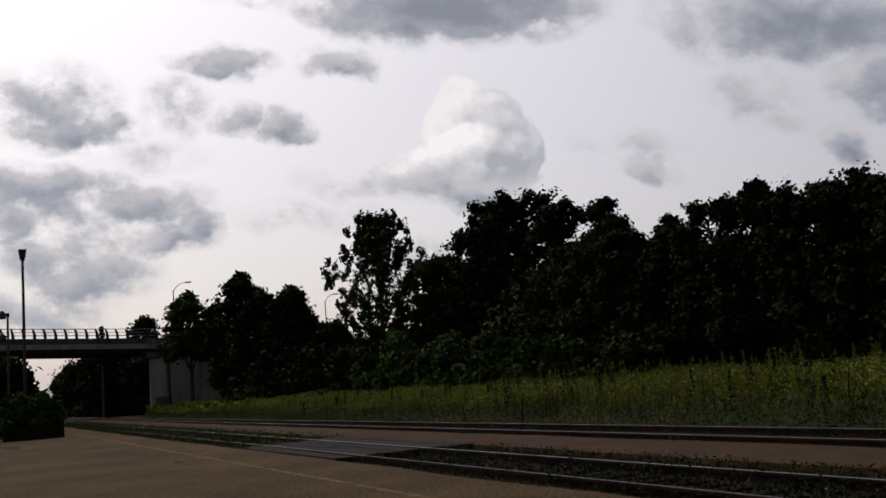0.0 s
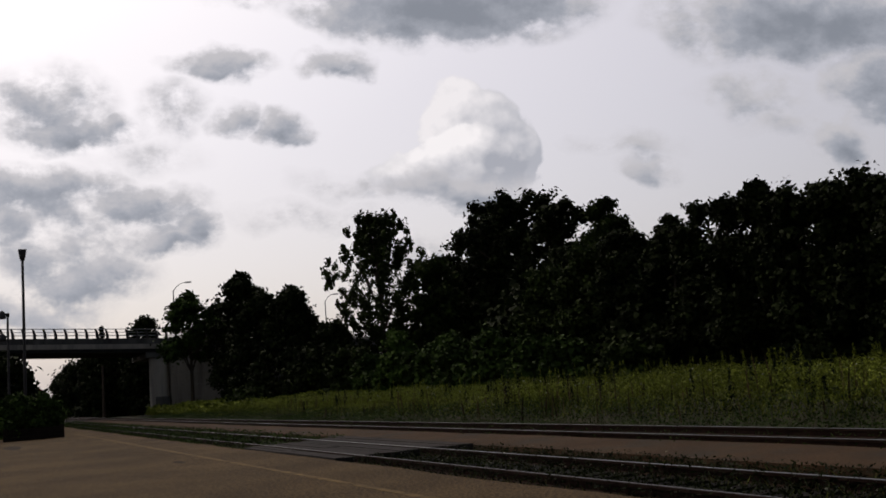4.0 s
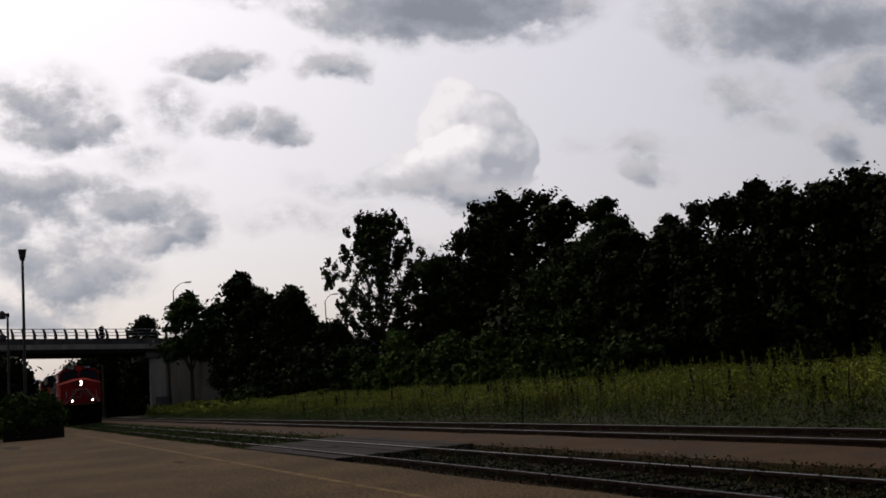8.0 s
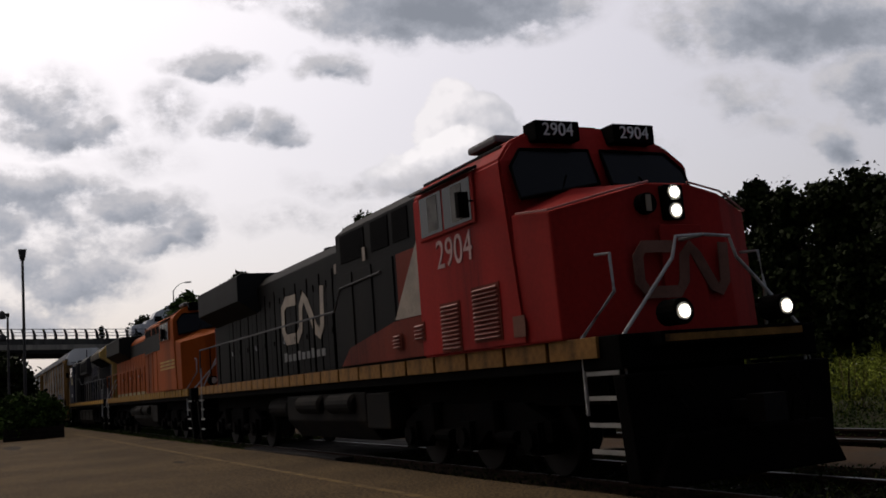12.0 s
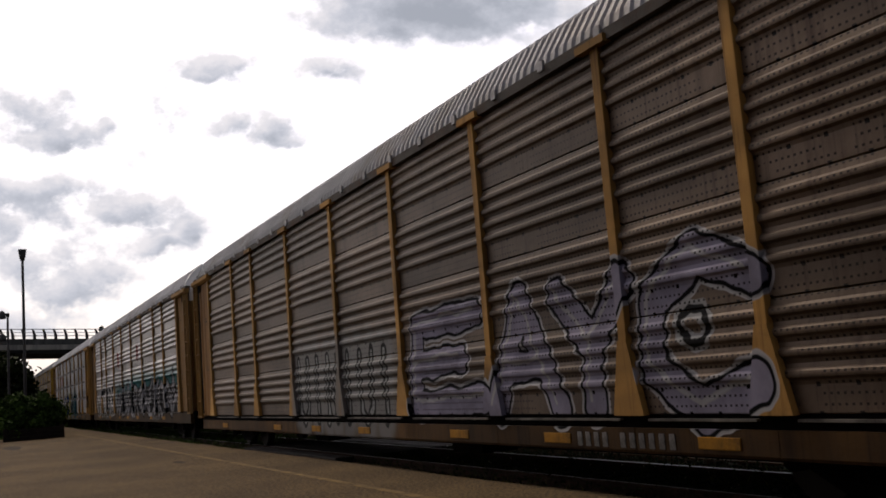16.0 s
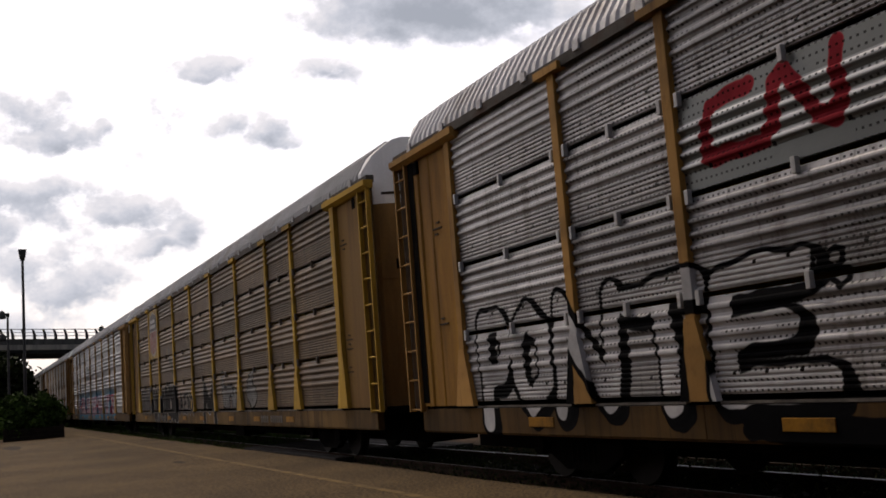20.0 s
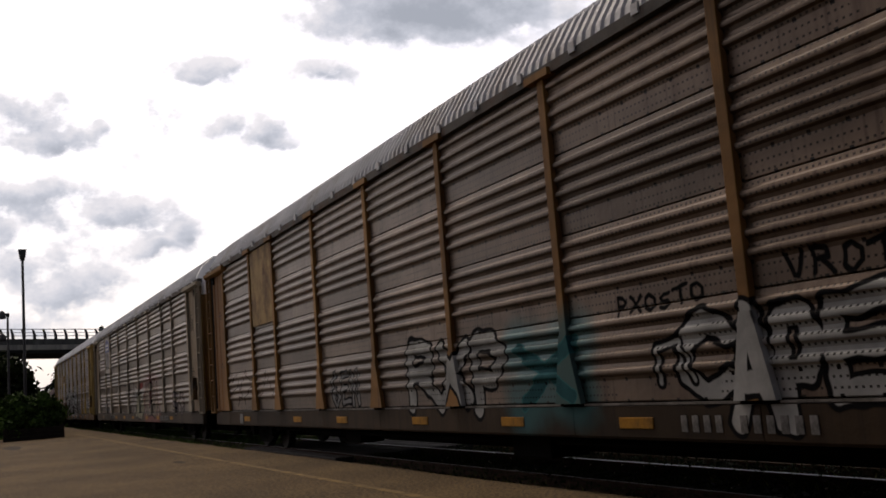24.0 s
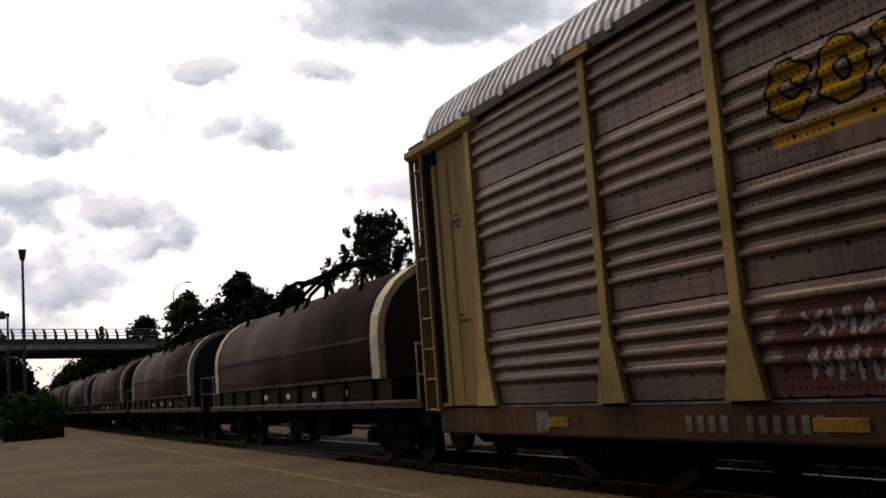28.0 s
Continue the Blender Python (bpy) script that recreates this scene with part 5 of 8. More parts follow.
# a mark: strokes, radius, outline width, fill, outline colour, soft ground colour
WHT, ASH = (0.30, 0.295, 0.285), (0.20, 0.195, 0.19)
BIG = (glyph("E", -13.0, -10.4, 0.95, 2.3) + glyph("A", -10.0, -8.4, 0.95, 2.35) + glyph("Y", -8.4, -6.95, 0.95, 2.3) + glyph("C", -6.75, -4.95, 0.85, 2.45))
PONTE = (glyph("P", -27.1, -26.2, 0.80, 2.15) + glyph("O", -26.2, -25.3, 0.98, 2.15) + glyph("N", -25.2, -23.75, 0.98, 2.15) + glyph("T", -23.6, -22.45, 0.98, 2.15) + glyph("E", -22.3, -21.0, 1.02, 2.15))
RACKS = [
    autorack(0, (0.080, 0.057, 0.040), GOLD, (0.21, 0.105, 0.030), 0.30, False, "grey-brown autorack wagon with golden posts and silver graffiti",
             [(spell("UINIUI", -19.2, -13.6, 0.75, 2.0), 0.05, 0.06, (0.21, 0.21, 0.205), (0.025, 0.025, 0.024), (0.10, 0.098, 0.094)), (BIG, 0.27, 0.0, (0.26, 0.255, 0.26), (0.26, 0.255, 0.26), None), (BIG, 0.20, 0.03, LAV, BLK, None),
              (shifted(BIG, -0.09, 0.07), 0.02, 0.0, (0.30, 0.295, 0.30), ASH, None), (ring(-5.9, 1.75, 0.22, 0.2), 0.05, 0.04, BLK, (0.2, 0.2, 0.2), None)], rough=0.5),
    autorack(1, (0.31, 0.295, 0.288), TAN, (0.15, 0.080, 0.024), 0.44, False, "silver autorack wagon with tan ends and black and teal graffiti",
             [(spell("VATURE", -27.2, -19.6, 0.95, 2.15, 0.1), 0.13, 0.035, (0.006, 0.0055, 0.0055), WHT, None),
              ([(-18.6, 1.75, -13.0, 2.05), (-13.0, 2.05, -2.8, 2.0)], 0.30, 0.0, TEAL, TEAL, TEAL), ([(-18.6, 1.25, -2.8, 1.25), (-18.5, 1.6, -13.0, 1.7), (-13.0, 1.75, -2.8, 1.7)], 0.30, 0.0, (0.010, 0.010, 0.011), BLK, None),
              (spell("@<E}<{", -19.0, -13.0, 0.85, 1.95, 0.25, 0.02), 0.085, 0.065, (0.22, 0.215, 0.225), BLK, None), (spell("R@<{}O@<", -13.0, -2.6, 0.85, 2.1, 0.0, 0.02), 0.095, 0.07, (0.22, 0.215, 0.225), BLK, None)]
             + [([(x, 3.42, x, 3.64)], 0.26, 0.025, RED, (0.30, 0.22, 0.22), None) for x in (-11.55, -17.8)]
             + [([(x - 0.14, z, x + 0.13, z) for z in (3.36, 3.48, 3.60, 3.71)], 0.028, 0.0, (0.30, 0.24, 0.24), RED, None) for x in (-11.55, -17.8)], metal=0.52, dirt_amt=0.20, rough=0.38),
    autorack(2, (0.215, 0.208, 0.208), GOLD, (0.26, 0.130, 0.018), 0.54, True, "grey ribbed autorack wagon with red emblem and silver graffiti",
             # two long black strokes darken the sill below the last letter
             [(shifted(PONTE, 0.08, -0.06), 0.19, 0.05, BLK, BLK, None), (PONTE, 0.155, 0.045, (0.45, 0.44, 0.44), BLK, None), ([(-21.9, 0.80, -19.7, 0.72), (-21.9, 0.70, -19.5, 0.62)], 0.10, 0.0, BLK, BLK, None), (glyph("I", -21.05, -20.85, 1.88, 2.22) + glyph("O", -20.8, -20.58, 2.05, 2.24) + glyph("O", -20.8, -20.56, 1.88, 2.06), 0.022, 0.0, BLK, BLK, None),
              (glyph("O", -19.1, -17.9, 1.05, 2.2) + glyph("C", -16.6, -15.4, 1.05, 2.2), 0.17, 0.05, (0.035, 0.07, 0.20), BLK, (0.17, 0.17, 0.16)), (glyph("I", -17.9, -16.6, 1.05, 2.1) + glyph("B", -15.2, -13.6, 1.05, 2.2), 0.24, 0.05, (0.27, 0.24, 0.06), (0.10, 0.09, 0.03), None),
              (spell("<@E{NE", -12.9, -9.0, 0.82, 2.1, 0.1), 0.07, 0.06, (0.03, 0.095, 0.115), BLK, (0.045, 0.075, 0.08)),
              (chain((-21.45, 3.84), (-21.98, 3.80), (-22.08, 3.62), (-22.06, 3.38), (-21.95, 3.28), (-21.30, 3.26), (-21.18, 3.40), (-21.14, 3.74), (-21.02, 3.82), (-20.70, 3.36), (-20.52, 3.30), (-20.42, 3.42), (-20.42, 3.88)), 0.072, 0.0, RED, RED, None)],
             # emblem sheet: grey ground with brighter bars drawn along its four ribs
             [(-22.48, -19.46, 2.98, 3.95, (0.115, 0.118, 0.112))] + [(-22.45, -19.5, 3.265 + 0.13 * i, 3.315 + 0.13 * i, (0.42, 0.42, 0.42)) for i in range(4)], metal=0.40, dirt_amt=0.25, rough=0.38, sill=(0.060, 0.032, 0.008)),
    autorack(3, (0.098, 0.062, 0.033), YEL, (0.17, 0.095, 0.026), 0.32, True, "rusty brown autorack wagon with yellow posts and a shield",
             [(glyph("6", -9.45, -8.6, 1.2, 1.85), 0.15, 0.035, ASH, BLK, None), (glyph("b", -12.3, -11.6, 1.15, 1.85) + glyph("n", -11.7, -11.0, 1.12, 1.75) + [(-10.9, 1.15, -10.85, 1.5), (-10.6, 1.27, -10.58, 1.3)], 0.13, 0.035, ASH, BLK, None),
              (glyph("M", -14.9, -13.2, 0.72, 1.7), 0.20, 0.022, (0.010, 0.009, 0.009), (0.20, 0.19, 0.18), None), (spell("UMVBU", -27.2, -24.2, 1.0, 1.9), 0.10, 0.03, (0.11, 0.10, 0.095), (0.02, 0.018, 0.017), None),
              (spell("UM O", -24.1, -21.8, 0.72, 1.75), 0.14, 0.02, (0.010, 0.009, 0.009), (0.19, 0.18, 0.17), None), (spell("PCUB", -21.7, -19.1, 0.78, 1.75), 0.20, 0.02, (0.010, 0.009, 0.009), (0.19, 0.18, 0.17), None),
              (spell("AENO", -18.9, -16.2, 0.95, 1.55), 0.07, 0.018, (0.012, 0.011, 0.011), (0.14, 0.13, 0.125), None), ([(-20.6, 3.2, -20.5, 2.95), (-20.5, 2.85, -20.1, 2.75), (-20.1, 2.7, -19.95, 2.4)], 0.13, 0.0, (0.15, 0.145, 0.14), ASH, None),
              (spell("EN EE", -13.0, -11.0, 2.7, 3.15), 0.012, 0.0, (0.16, 0.15, 0.14), ASH, None)], dirt_amt=0.6, rough=0.5, sill=(0.085, 0.048, 0.013)),
    autorack(4, (0.27, 0.268, 0.27), TAN, (0.21, 0.110, 0.026), 0.40, False, "bright silver autorack wagon with tan ends and blue graffiti",
             [(spell("NEXUS SEMA UTE", -23.8, -5.6, 1.05, 1.8), 0.10, 0.05, (0.36, 0.30, 0.31), (0.20, 0.03, 0.05), (0.016, 0.10, 0.16))], metal=0.5, dirt_amt=0.15, rough=0.38),
    autorack(5, (0.084, 0.059, 0.042), (0.13, 0.064, 0.018), (0.145, 0.068, 0.020), 0.34, False, "dusty brown autorack wagon with white and teal graffiti",
             [([(-11.3, 1.0, -10.0, 1.7), (-11.3, 1.7, -10.0, 1.1)], 0.10, 0.0, (0.018, 0.06, 0.065), TEAL, (0.020, 0.06, 0.062)), (glyph("C", -8.1, -7.3, 1.05, 1.75) + glyph("A", -7.3, -6.7, 0.8, 1.8) + glyph("P", -6.75, -6.2, 0.8, 1.75) + glyph("E", -6.2, -5.4, 1.0, 1.8), 0.105, 0.04, (0.27, 0.265, 0.25), BLK, None),
              (chain((-8.4, 1.2), (-8.45, 1.55), (-8.1, 1.62), (-7.9, 1.2)), 0.03, 0.03, (0.27, 0.265, 0.25), BLK, None), (glyph("R", -15.0, -13.7, 1.0, 1.95) + glyph("X", -13.7, -12.8, 1.1, 1.85) + glyph("P", -12.7, -11.6, 0.95, 1.9), 0.12, 0.04, (0.23, 0.225, 0.21), BLK, None),
              (spell("6EN", -18.9, -17.2, 1.05, 1.65), 0.045, 0.03, (0.18, 0.175, 0.17), BLK, None), (chain((-27.2, 1.75), (-26.6, 1.95), (-26.2, 1.5), (-25.7, 2.05), (-25.2, 1.7), (-24.4, 1.9)) + chain((-27.1, 1.45), (-26.5, 1.65), (-25.9, 1.25), (-25.0, 1.6)) + chain((-26.6, 1.12), (-26.35, 1.32), (-26.0, 1.32), (-25.8, 1.12)) + chain((-24.3, 1.2), (-23.6, 1.9), (-23.0, 1.3)), 0.009, 0.0, (0.03, 0.024, 0.018), (0.03, 0.024, 0.018), None), (spell("PXOSTO", -9.1, -7.6, 1.95, 2.12), 0.014, 0.0, BLK, BLK, None), (spell("VROTE V", -6.6, -4.4, 2.05, 2.25), 0.016, 0.0, BLK, BLK, None)], dirt_amt=0.5, rough=0.42, metal=0.34, sill=(0.022, 0.013, 0.006)),
    autorack(6, (0.094, 0.067, 0.045), PALE, (0.165, 0.125, 0.082), 0.38, False, "grey-brown autorack wagon with pale posts and a shield",
             [(chain((-15.2, 0.9), (-14.9, 2.2), (-14.35, 1.0)) + chain((-15.3, 1.05), (-15.1, 1.65)), 0.06, 0.03, (0.20, 0.19, 0.18), BLK, None), ([(-14.4, 2.0, -13.4, 1.9), (-14.2, 1.75, -13.85, 1.6)], 0.10, 0.03, (0.24, 0.23, 0.22), BLK, None),
              ([(-14.1, 1.0, -13.55, 1.6), (-13.5, 1.0, -12.9, 1.6), (-12.9, 0.95, -11.8, 1.5)], 0.24, 0.05, (0.20, 0.185, 0.13), BLK, None), ([(-13.75, 2.1, -12.4, 2.12)], 0.11, 0.0, (0.17, 0.045, 0.04), RED, None), (chain((-16.9, 1.9), (-16.5, 1.0)) + chain((-16.9, 1.9), (-16.4, 1.7)), 0.02, 0.02, (0.2, 0.19, 0.18), BLK, None),
              (spell("NE{A", -11.6, -8.4, 0.95, 2.0), 0.14, 0.05, (0.20, 0.165, 0.13), BLK, (0.10, 0.035, 0.03)), (spell("EUM{NEUOM", -27.2, -22.6, 1.1, 1.7, 0.1), 0.014, 0.0, (0.17, 0.165, 0.16), ASH, None), (spell("SO", -5.4, -3.2, 0.95, 1.6), 0.07, 0.03, (0.17, 0.14, 0.13), BLK, None)], dirt_amt=0.42, rough=0.40, metal=0.38, sill=(0.028, 0.019, 0.012)),
    autorack(7, (0.094, 0.063, 0.044), (0.225, 0.150, 0.048), (0.225, 0.152, 0.052), 0.58, False, "dusty brown autorack wagon with cream posts and graffiti",
             [(spell("{E}<@ER<{A", -19.5, -10.0, 0.82, 2.1, 0.12, 0.02), 0.08, 0.065, WHT, BLK, (0.03, 0.03, 0.032)), ([(-9.5, 1.3, -8.95, 1.3), (-9.5, 1.8, -8.95, 1.8)], 0.30, 0.01, (0.13, 0.125, 0.125), ASH, None), (glyph("n", -6.1, -5.2, 0.8, 2.0), 0.06, 0.03, (0.20, 0.195, 0.19), BLK, None),
              (spell("<@S", -4.1, -2.95, 1.15, 1.75), 0.055, 0.03, (0.22, 0.215, 0.21), BLK, None), (ring(-2.52, 1.37, 0.30, 0.24) + ring(-2.52, 1.37, 0.1, 0.1), 0.03, 0.03, (0.22, 0.215, 0.21), BLK, None),
              ([(-21.9, 1.2, -19.2, 1.25), (-21.9, 1.55, -19.2, 1.62)], 0.21, 0.03, (0.10, 0.045, 0.036), (0.07, 0.035, 0.03), None), (spell("XM<", -21.8, -20.9, 1.5, 1.7) + spell("NMV", -21.8, -20.9, 1.15, 1.35), 0.014, 0.0, (0.22, 0.21, 0.21), ASH, None), (ring(-26.9, 1.6, 0.3, 0.28), 0.018, 0.0, (0.12, 0.08, 0.05), ASH, None),
              (ring(-21.62, 3.63, 0.20, 0.19, 0.6), 0.075, 0.02, YLW, BLK, None), (ring(-21.02, 3.63, 0.17, 0.19, 0.25), 0.075, 0.02, YLW, BLK, None), ([(-20.6, 3.44, -20.2, 3.82), (-20.6, 3.82, -20.2, 3.44)], 0.075, 0.02, YLW, BLK, None)],
             [(-21.88, -19.9, 3.17, 3.30, YLW)], dirt_amt=0.42, rough=0.44, metal=0.32, sill=(0.055, 0.027, 0.009)),
]


def shield(root, plate, top, stripe):
    """Flat plate with a striped shield, on the narrow bay near the wagon's rear."""
    mpl = mat("plate_%.2f_%.2f" % plate[:2], plate, 0.7, dirt=RUST, dirt_amt=0.5)
    p = part("emblem_plate", boxes((-24.53, -22.61, -1.475, -1.44, 3.05, 4.93)), mpl, root, "flat painted plate with a striped shield")
    up = 0.24
    out = [(x, z + up) for x, z in [(-24.32, 4.35), (-24.02, 4.5), (-23.57, 4.62), (-23.12, 4.5), (-22.82, 4.35), (-22.72, 3.7), (-22.87, 3.2), (-23.17, 2.98), (-23.57, 2.88), (-23.97, 2.98), (-24.27, 3.2), (-24.42, 3.7)]]
    part("shield", prism(out, -1.485, -1.47, "y"), mat("shield_ground", (0.26, 0.24, 0.22), 0.8), p)
    tb = [(x, z + up) for x, z in [(-24.29, 4.33), (-24.02, 4.45), (-23.57, 4.56), (-23.12, 4.45), (-22.85, 4.33), (-22.77, 3.88), (-24.37, 3.88)]]
    part("shield_top", prism(tb, -1.492, -1.48, "y"), mat("shield_top_%.2f" % top[2], top, 0.7), p)
    ms = mat("shield_stripe_%.2f" % stripe[0], stripe, 0.7)
    for i in range(6):
        x = -24.27 + 0.24 * i
        z = up + 3.12 - 0.16 * math.sin(math.pi * (i + 0.3) / 5.6)
        part("stripe", boxes((x, x + 0.11, -1.492, -1.48, z, up + 3.84)), ms, p)
    mw = mat("shield_white_bar", (0.30, 0.29, 0.28), 0.8)
    for z, w in ((4.18, 0.5), (3.98, 0.62)):
        part("name_bar", boxes((-23.57 - w, -23.57 + w, -1.498, -1.49, z + up, z + up + 0.12)), mw, p)


shield(RACKS[3], (0.24, 0.145, 0.02), (0.035, 0.028, 0.03), (0.17, 0.035, 0.022))
shield(RACKS[6], (0.19, 0.165, 0.125), (0.02, 0.022, 0.09), (0.05, 0.035, 0.032))
part("emblem_plate", boxes((-24.5, -22.64, -1.475, -1.44, 3.05, 4.93)), mat("plate_tan", (0.17, 0.11, 0.045), 0.75, dirt=RUST, dirt_amt=0.6), RACKS[5], "tan faded plate")


# ---------- coil wagons with round covers ----------
# hollow inside the end band: its shade is put into this dark colour
M_HOOD_SHADE = mat("hood_end_shade", (0.014, 0.011, 0.010), 0.85)

def coil_wagon(idx, col, ring):
    root = thing("coil_wagon", pose(0, 0, 0), "covered coil wagon with a rounded brown hood" if idx else "covered coil wagon with a brown hood and cream bands", "rail wagon", "coil wagons of the train")
    mh = mat("hood_%.3f" % col[0], tuple(q * 0.8 for q in col), 0.85, 0.0, var=0.35, scale=0.6, fine=10, bump=0.1, spec=0.02, dirt=(0.024, 0.02, 0.019), dirt_amt=0.5, streak=True)
    mr = mat("ring_%.2f" % ring[0], ring, 0.65, var=0.25, scale=2, dirt=GRIME, dirt_amt=0.4)
    def hood(grow=0.0):
        pts = [(-1.42 - grow, 1.50), (-1.42 - grow, 2.25)]
        for i in range(1, 12):
            a = math.pi - math.pi * i / 12
            pts.append(((1.42 + grow) * math.cos(a), 2.25 + (1.33 + grow) * math.sin(a)))
        pts += [(1.42 + grow, 2.25), (1.42 + grow, 1.50)]
        return pts
    h = piece("hood", shared("coil_hood", lambda: prism(hood(), -15.1, -2.2)), root, None, mh)
    for p in h.data.polygons:
        p.use_smooth = abs(p.normal.x) < 0.5 and p.normal.z > -0.5
    for x in (-2.55, -15.15):
        piece("band", shared(("coil_band", x), lambda: prism(hood(0.03), x, x + 0.38)), root, None, mr)
    for x in (-2.18, -15.17):
        piece("hood_end", shared(("coil_hood_end", x), lambda: prism(hood(-0.10), x, x + 0.03)), root, None, M_HOOD_SHADE)
    piece("seam", shared("coil_seam", lambda: boxes((-14.7, -2.6, -1.45, -1.42, 2.2, 2.26), (-14.7, -2.6, -1.46, -1.42, 1.50, 1.56))), root, None, mh)
    # lifting frame on the crown
    def bow_():
        bm = bmesh.new()
        tube(bm, [(0, -0.75, 3.30), (0.02, -0.62, 3.95), (0.0, -0.3, 4.12), (0, 0.3, 4.12), (0.02, 0.62, 3.95), (0, 0.75, 3.30)], 0.065, 6)
        return bm
    for x in (-6.9, -10.4):
        piece("lifting_bow", shared("coil_bow", bow_), root, pose(x, 0, 0))
    piece("lifting_bar", shared("coil_bar", lambda: boxes((-10.9, -6.4, -0.09, 0.09, 4.06, 4.18), bevel=0.03)), root)
    def fork():
        bm = bmesh.new()
        tube(bm, [(0, -0.2, 4.1), (-0.35, -0.75, 3.55), (-0.2, -0.95, 3.2)], 0.05, 6)
        return bm
    for x in (-7.6, -8.4, -9.6):
        piece("lifting_arm", shared("coil_fork", fork), root, pose(x, 0, 0))
    def hook():
        bm = bmesh.new()
        tube(bm, [(0, -0.95, 3.15), (0.05, -0.85, 3.62), (0.3, -0.78, 3.66), (0.42, -0.85, 3.45)], 0.05, 6)
        return bm
    for x in (-4.2, -13.2):
        piece("hook", shared("coil_hook", hook), root, pose(x, 0, 0))
    # shade of the recess put into the trough's near-black colour
    piece("trough", shared("coil_trough", lambda: prism([(-1.4, 1.05), (1.4, 1.05), (1.4, 1.48), (-1.4, 1.48)], -15.5, -1.8)), root, None, mat("trough_shade", (0.007, 0.0055, 0.0045), 0.95, dirt=(0.010, 0.006, 0.004), dirt_amt=0.4))
    piece("sill_strip", shared("coil_strip", lambda: boxes((-15.9, -0.6, -1.475, -1.44, 1.075, 1.115))), root, None, mat("pale_lip", (0.10, 0.09, 0.08), 0.8))
    for i in range(5):
        piece("tie_down_plate", shared("coil_plate", lambda: boxes((-0.12, 0.12, -1.43, -1.40, 1.22, 1.34), bevel=0.01)), root, pose(-4.1 - 1.9 * i, 0, 0), mat("pale_latch", (0.30, 0.29, 0.28), 0.6, 0.1))
    st = shared("coil_stake", lambda: boxes((-0.07, 0.07, -1.46, -1.38, 1.02, 1.5)))
    for i in range(9):
        piece("stake", st, root, pose(-2.6 - 1.5 * i, 0, 0))
    piece("side_sill", shared("coil_sill", lambda: boxes((-16.0, -0.5, -1.45, -1.3, 0.98, 1.1), (-16.0, -0.5, 1.3, 1.45, 0.98, 1.1))), root, None, mat("sill_edge", (0.028, 0.025, 0.023), 0.8))
    for x in (-1.7, -16.6):
        piece("end_platform", shared("coil_end", lambda: boxes((0, 1.2, -1.4, 1.4, 0.95, 1.02))), root, pose(x, 0, 0))
    def rails():
        bm = bmesh.new()
        tube(bm, [(0, -1.38, 1.0), (0, -1.38, 2.0), (0, 1.38, 2.0), (0, 1.38, 1.0)], 0.03, 6)
        tube(bm, [(0, -1.38, 1.5), (0, 1.38, 1.5)], 0.03, 6)
        return bm
    for x in (-0.7, -15.8):
        piece("end_handrail", shared("coil_rails", rails), root, pose(x, 0, 0), mr)
    piece("centre_sill", shared("coil_centre", lambda: boxes((-16.0, -0.5, -0.35, 0.35, 0.6, 1.0))), root)
    for x, y in ((-9.6, -0.9), (-7.4, -1.0), (-11.5, 0.3)):
        piece("brake_cylinder", shared("coil_brake", lambda: boxes((0, 1.1, 0, 0.5, 0.38, 0.84), bevel=0.08)), root, pose(x, y, 0))
    for x in (-2.7, -13.8):
        wagon_truck(root, x)
    coupler(root, -0.2, 1)
    coupler(root, -16.1, -1)
    TRAIN.append((root, HEAD + PITCH * 7 + 29.4 + 16.8 * idx, 0))


COIL = ((0.058, 0.042, 0.041), (0.072, 0.053, 0.050), (0.068, 0.052, 0.048), (0.11, 0.11, 0.115), (0.066, 0.052, 0.05), (0.062, 0.048, 0.047), (0.07, 0.056, 0.05), (0.08, 0.074, 0.073))
for i_, c_ in enumerate(COIL):
    coil_wagon(i_, c_, (0.27, 0.235, 0.135) if i_ == 0 else (0.13, 0.115, 0.10))


# ---------- locomotives ----------
LAMP = glow("lit_headlamp", (1.0, 0.97, 0.9), 14.0)
M_LENS = mat("unlit_lamp_glass", (0.35, 0.33, 0.28), 0.15, bump=0)
M_HANDRAIL = mat("white_handrail", (0.30, 0.295, 0.28), 0.6, dirt=GRIME, dirt_amt=0.3)
M_GRILLE = mat("dark_grille", (0.003, 0.003, 0.0033), 0.9, spec=0.02)
M_TANK = mat("grimy_tank", (0.006, 0.0052, 0.0046), 0.85, dirt=(0.013, 0.0095, 0.0065), dirt_amt=0.45, spec=0.05)


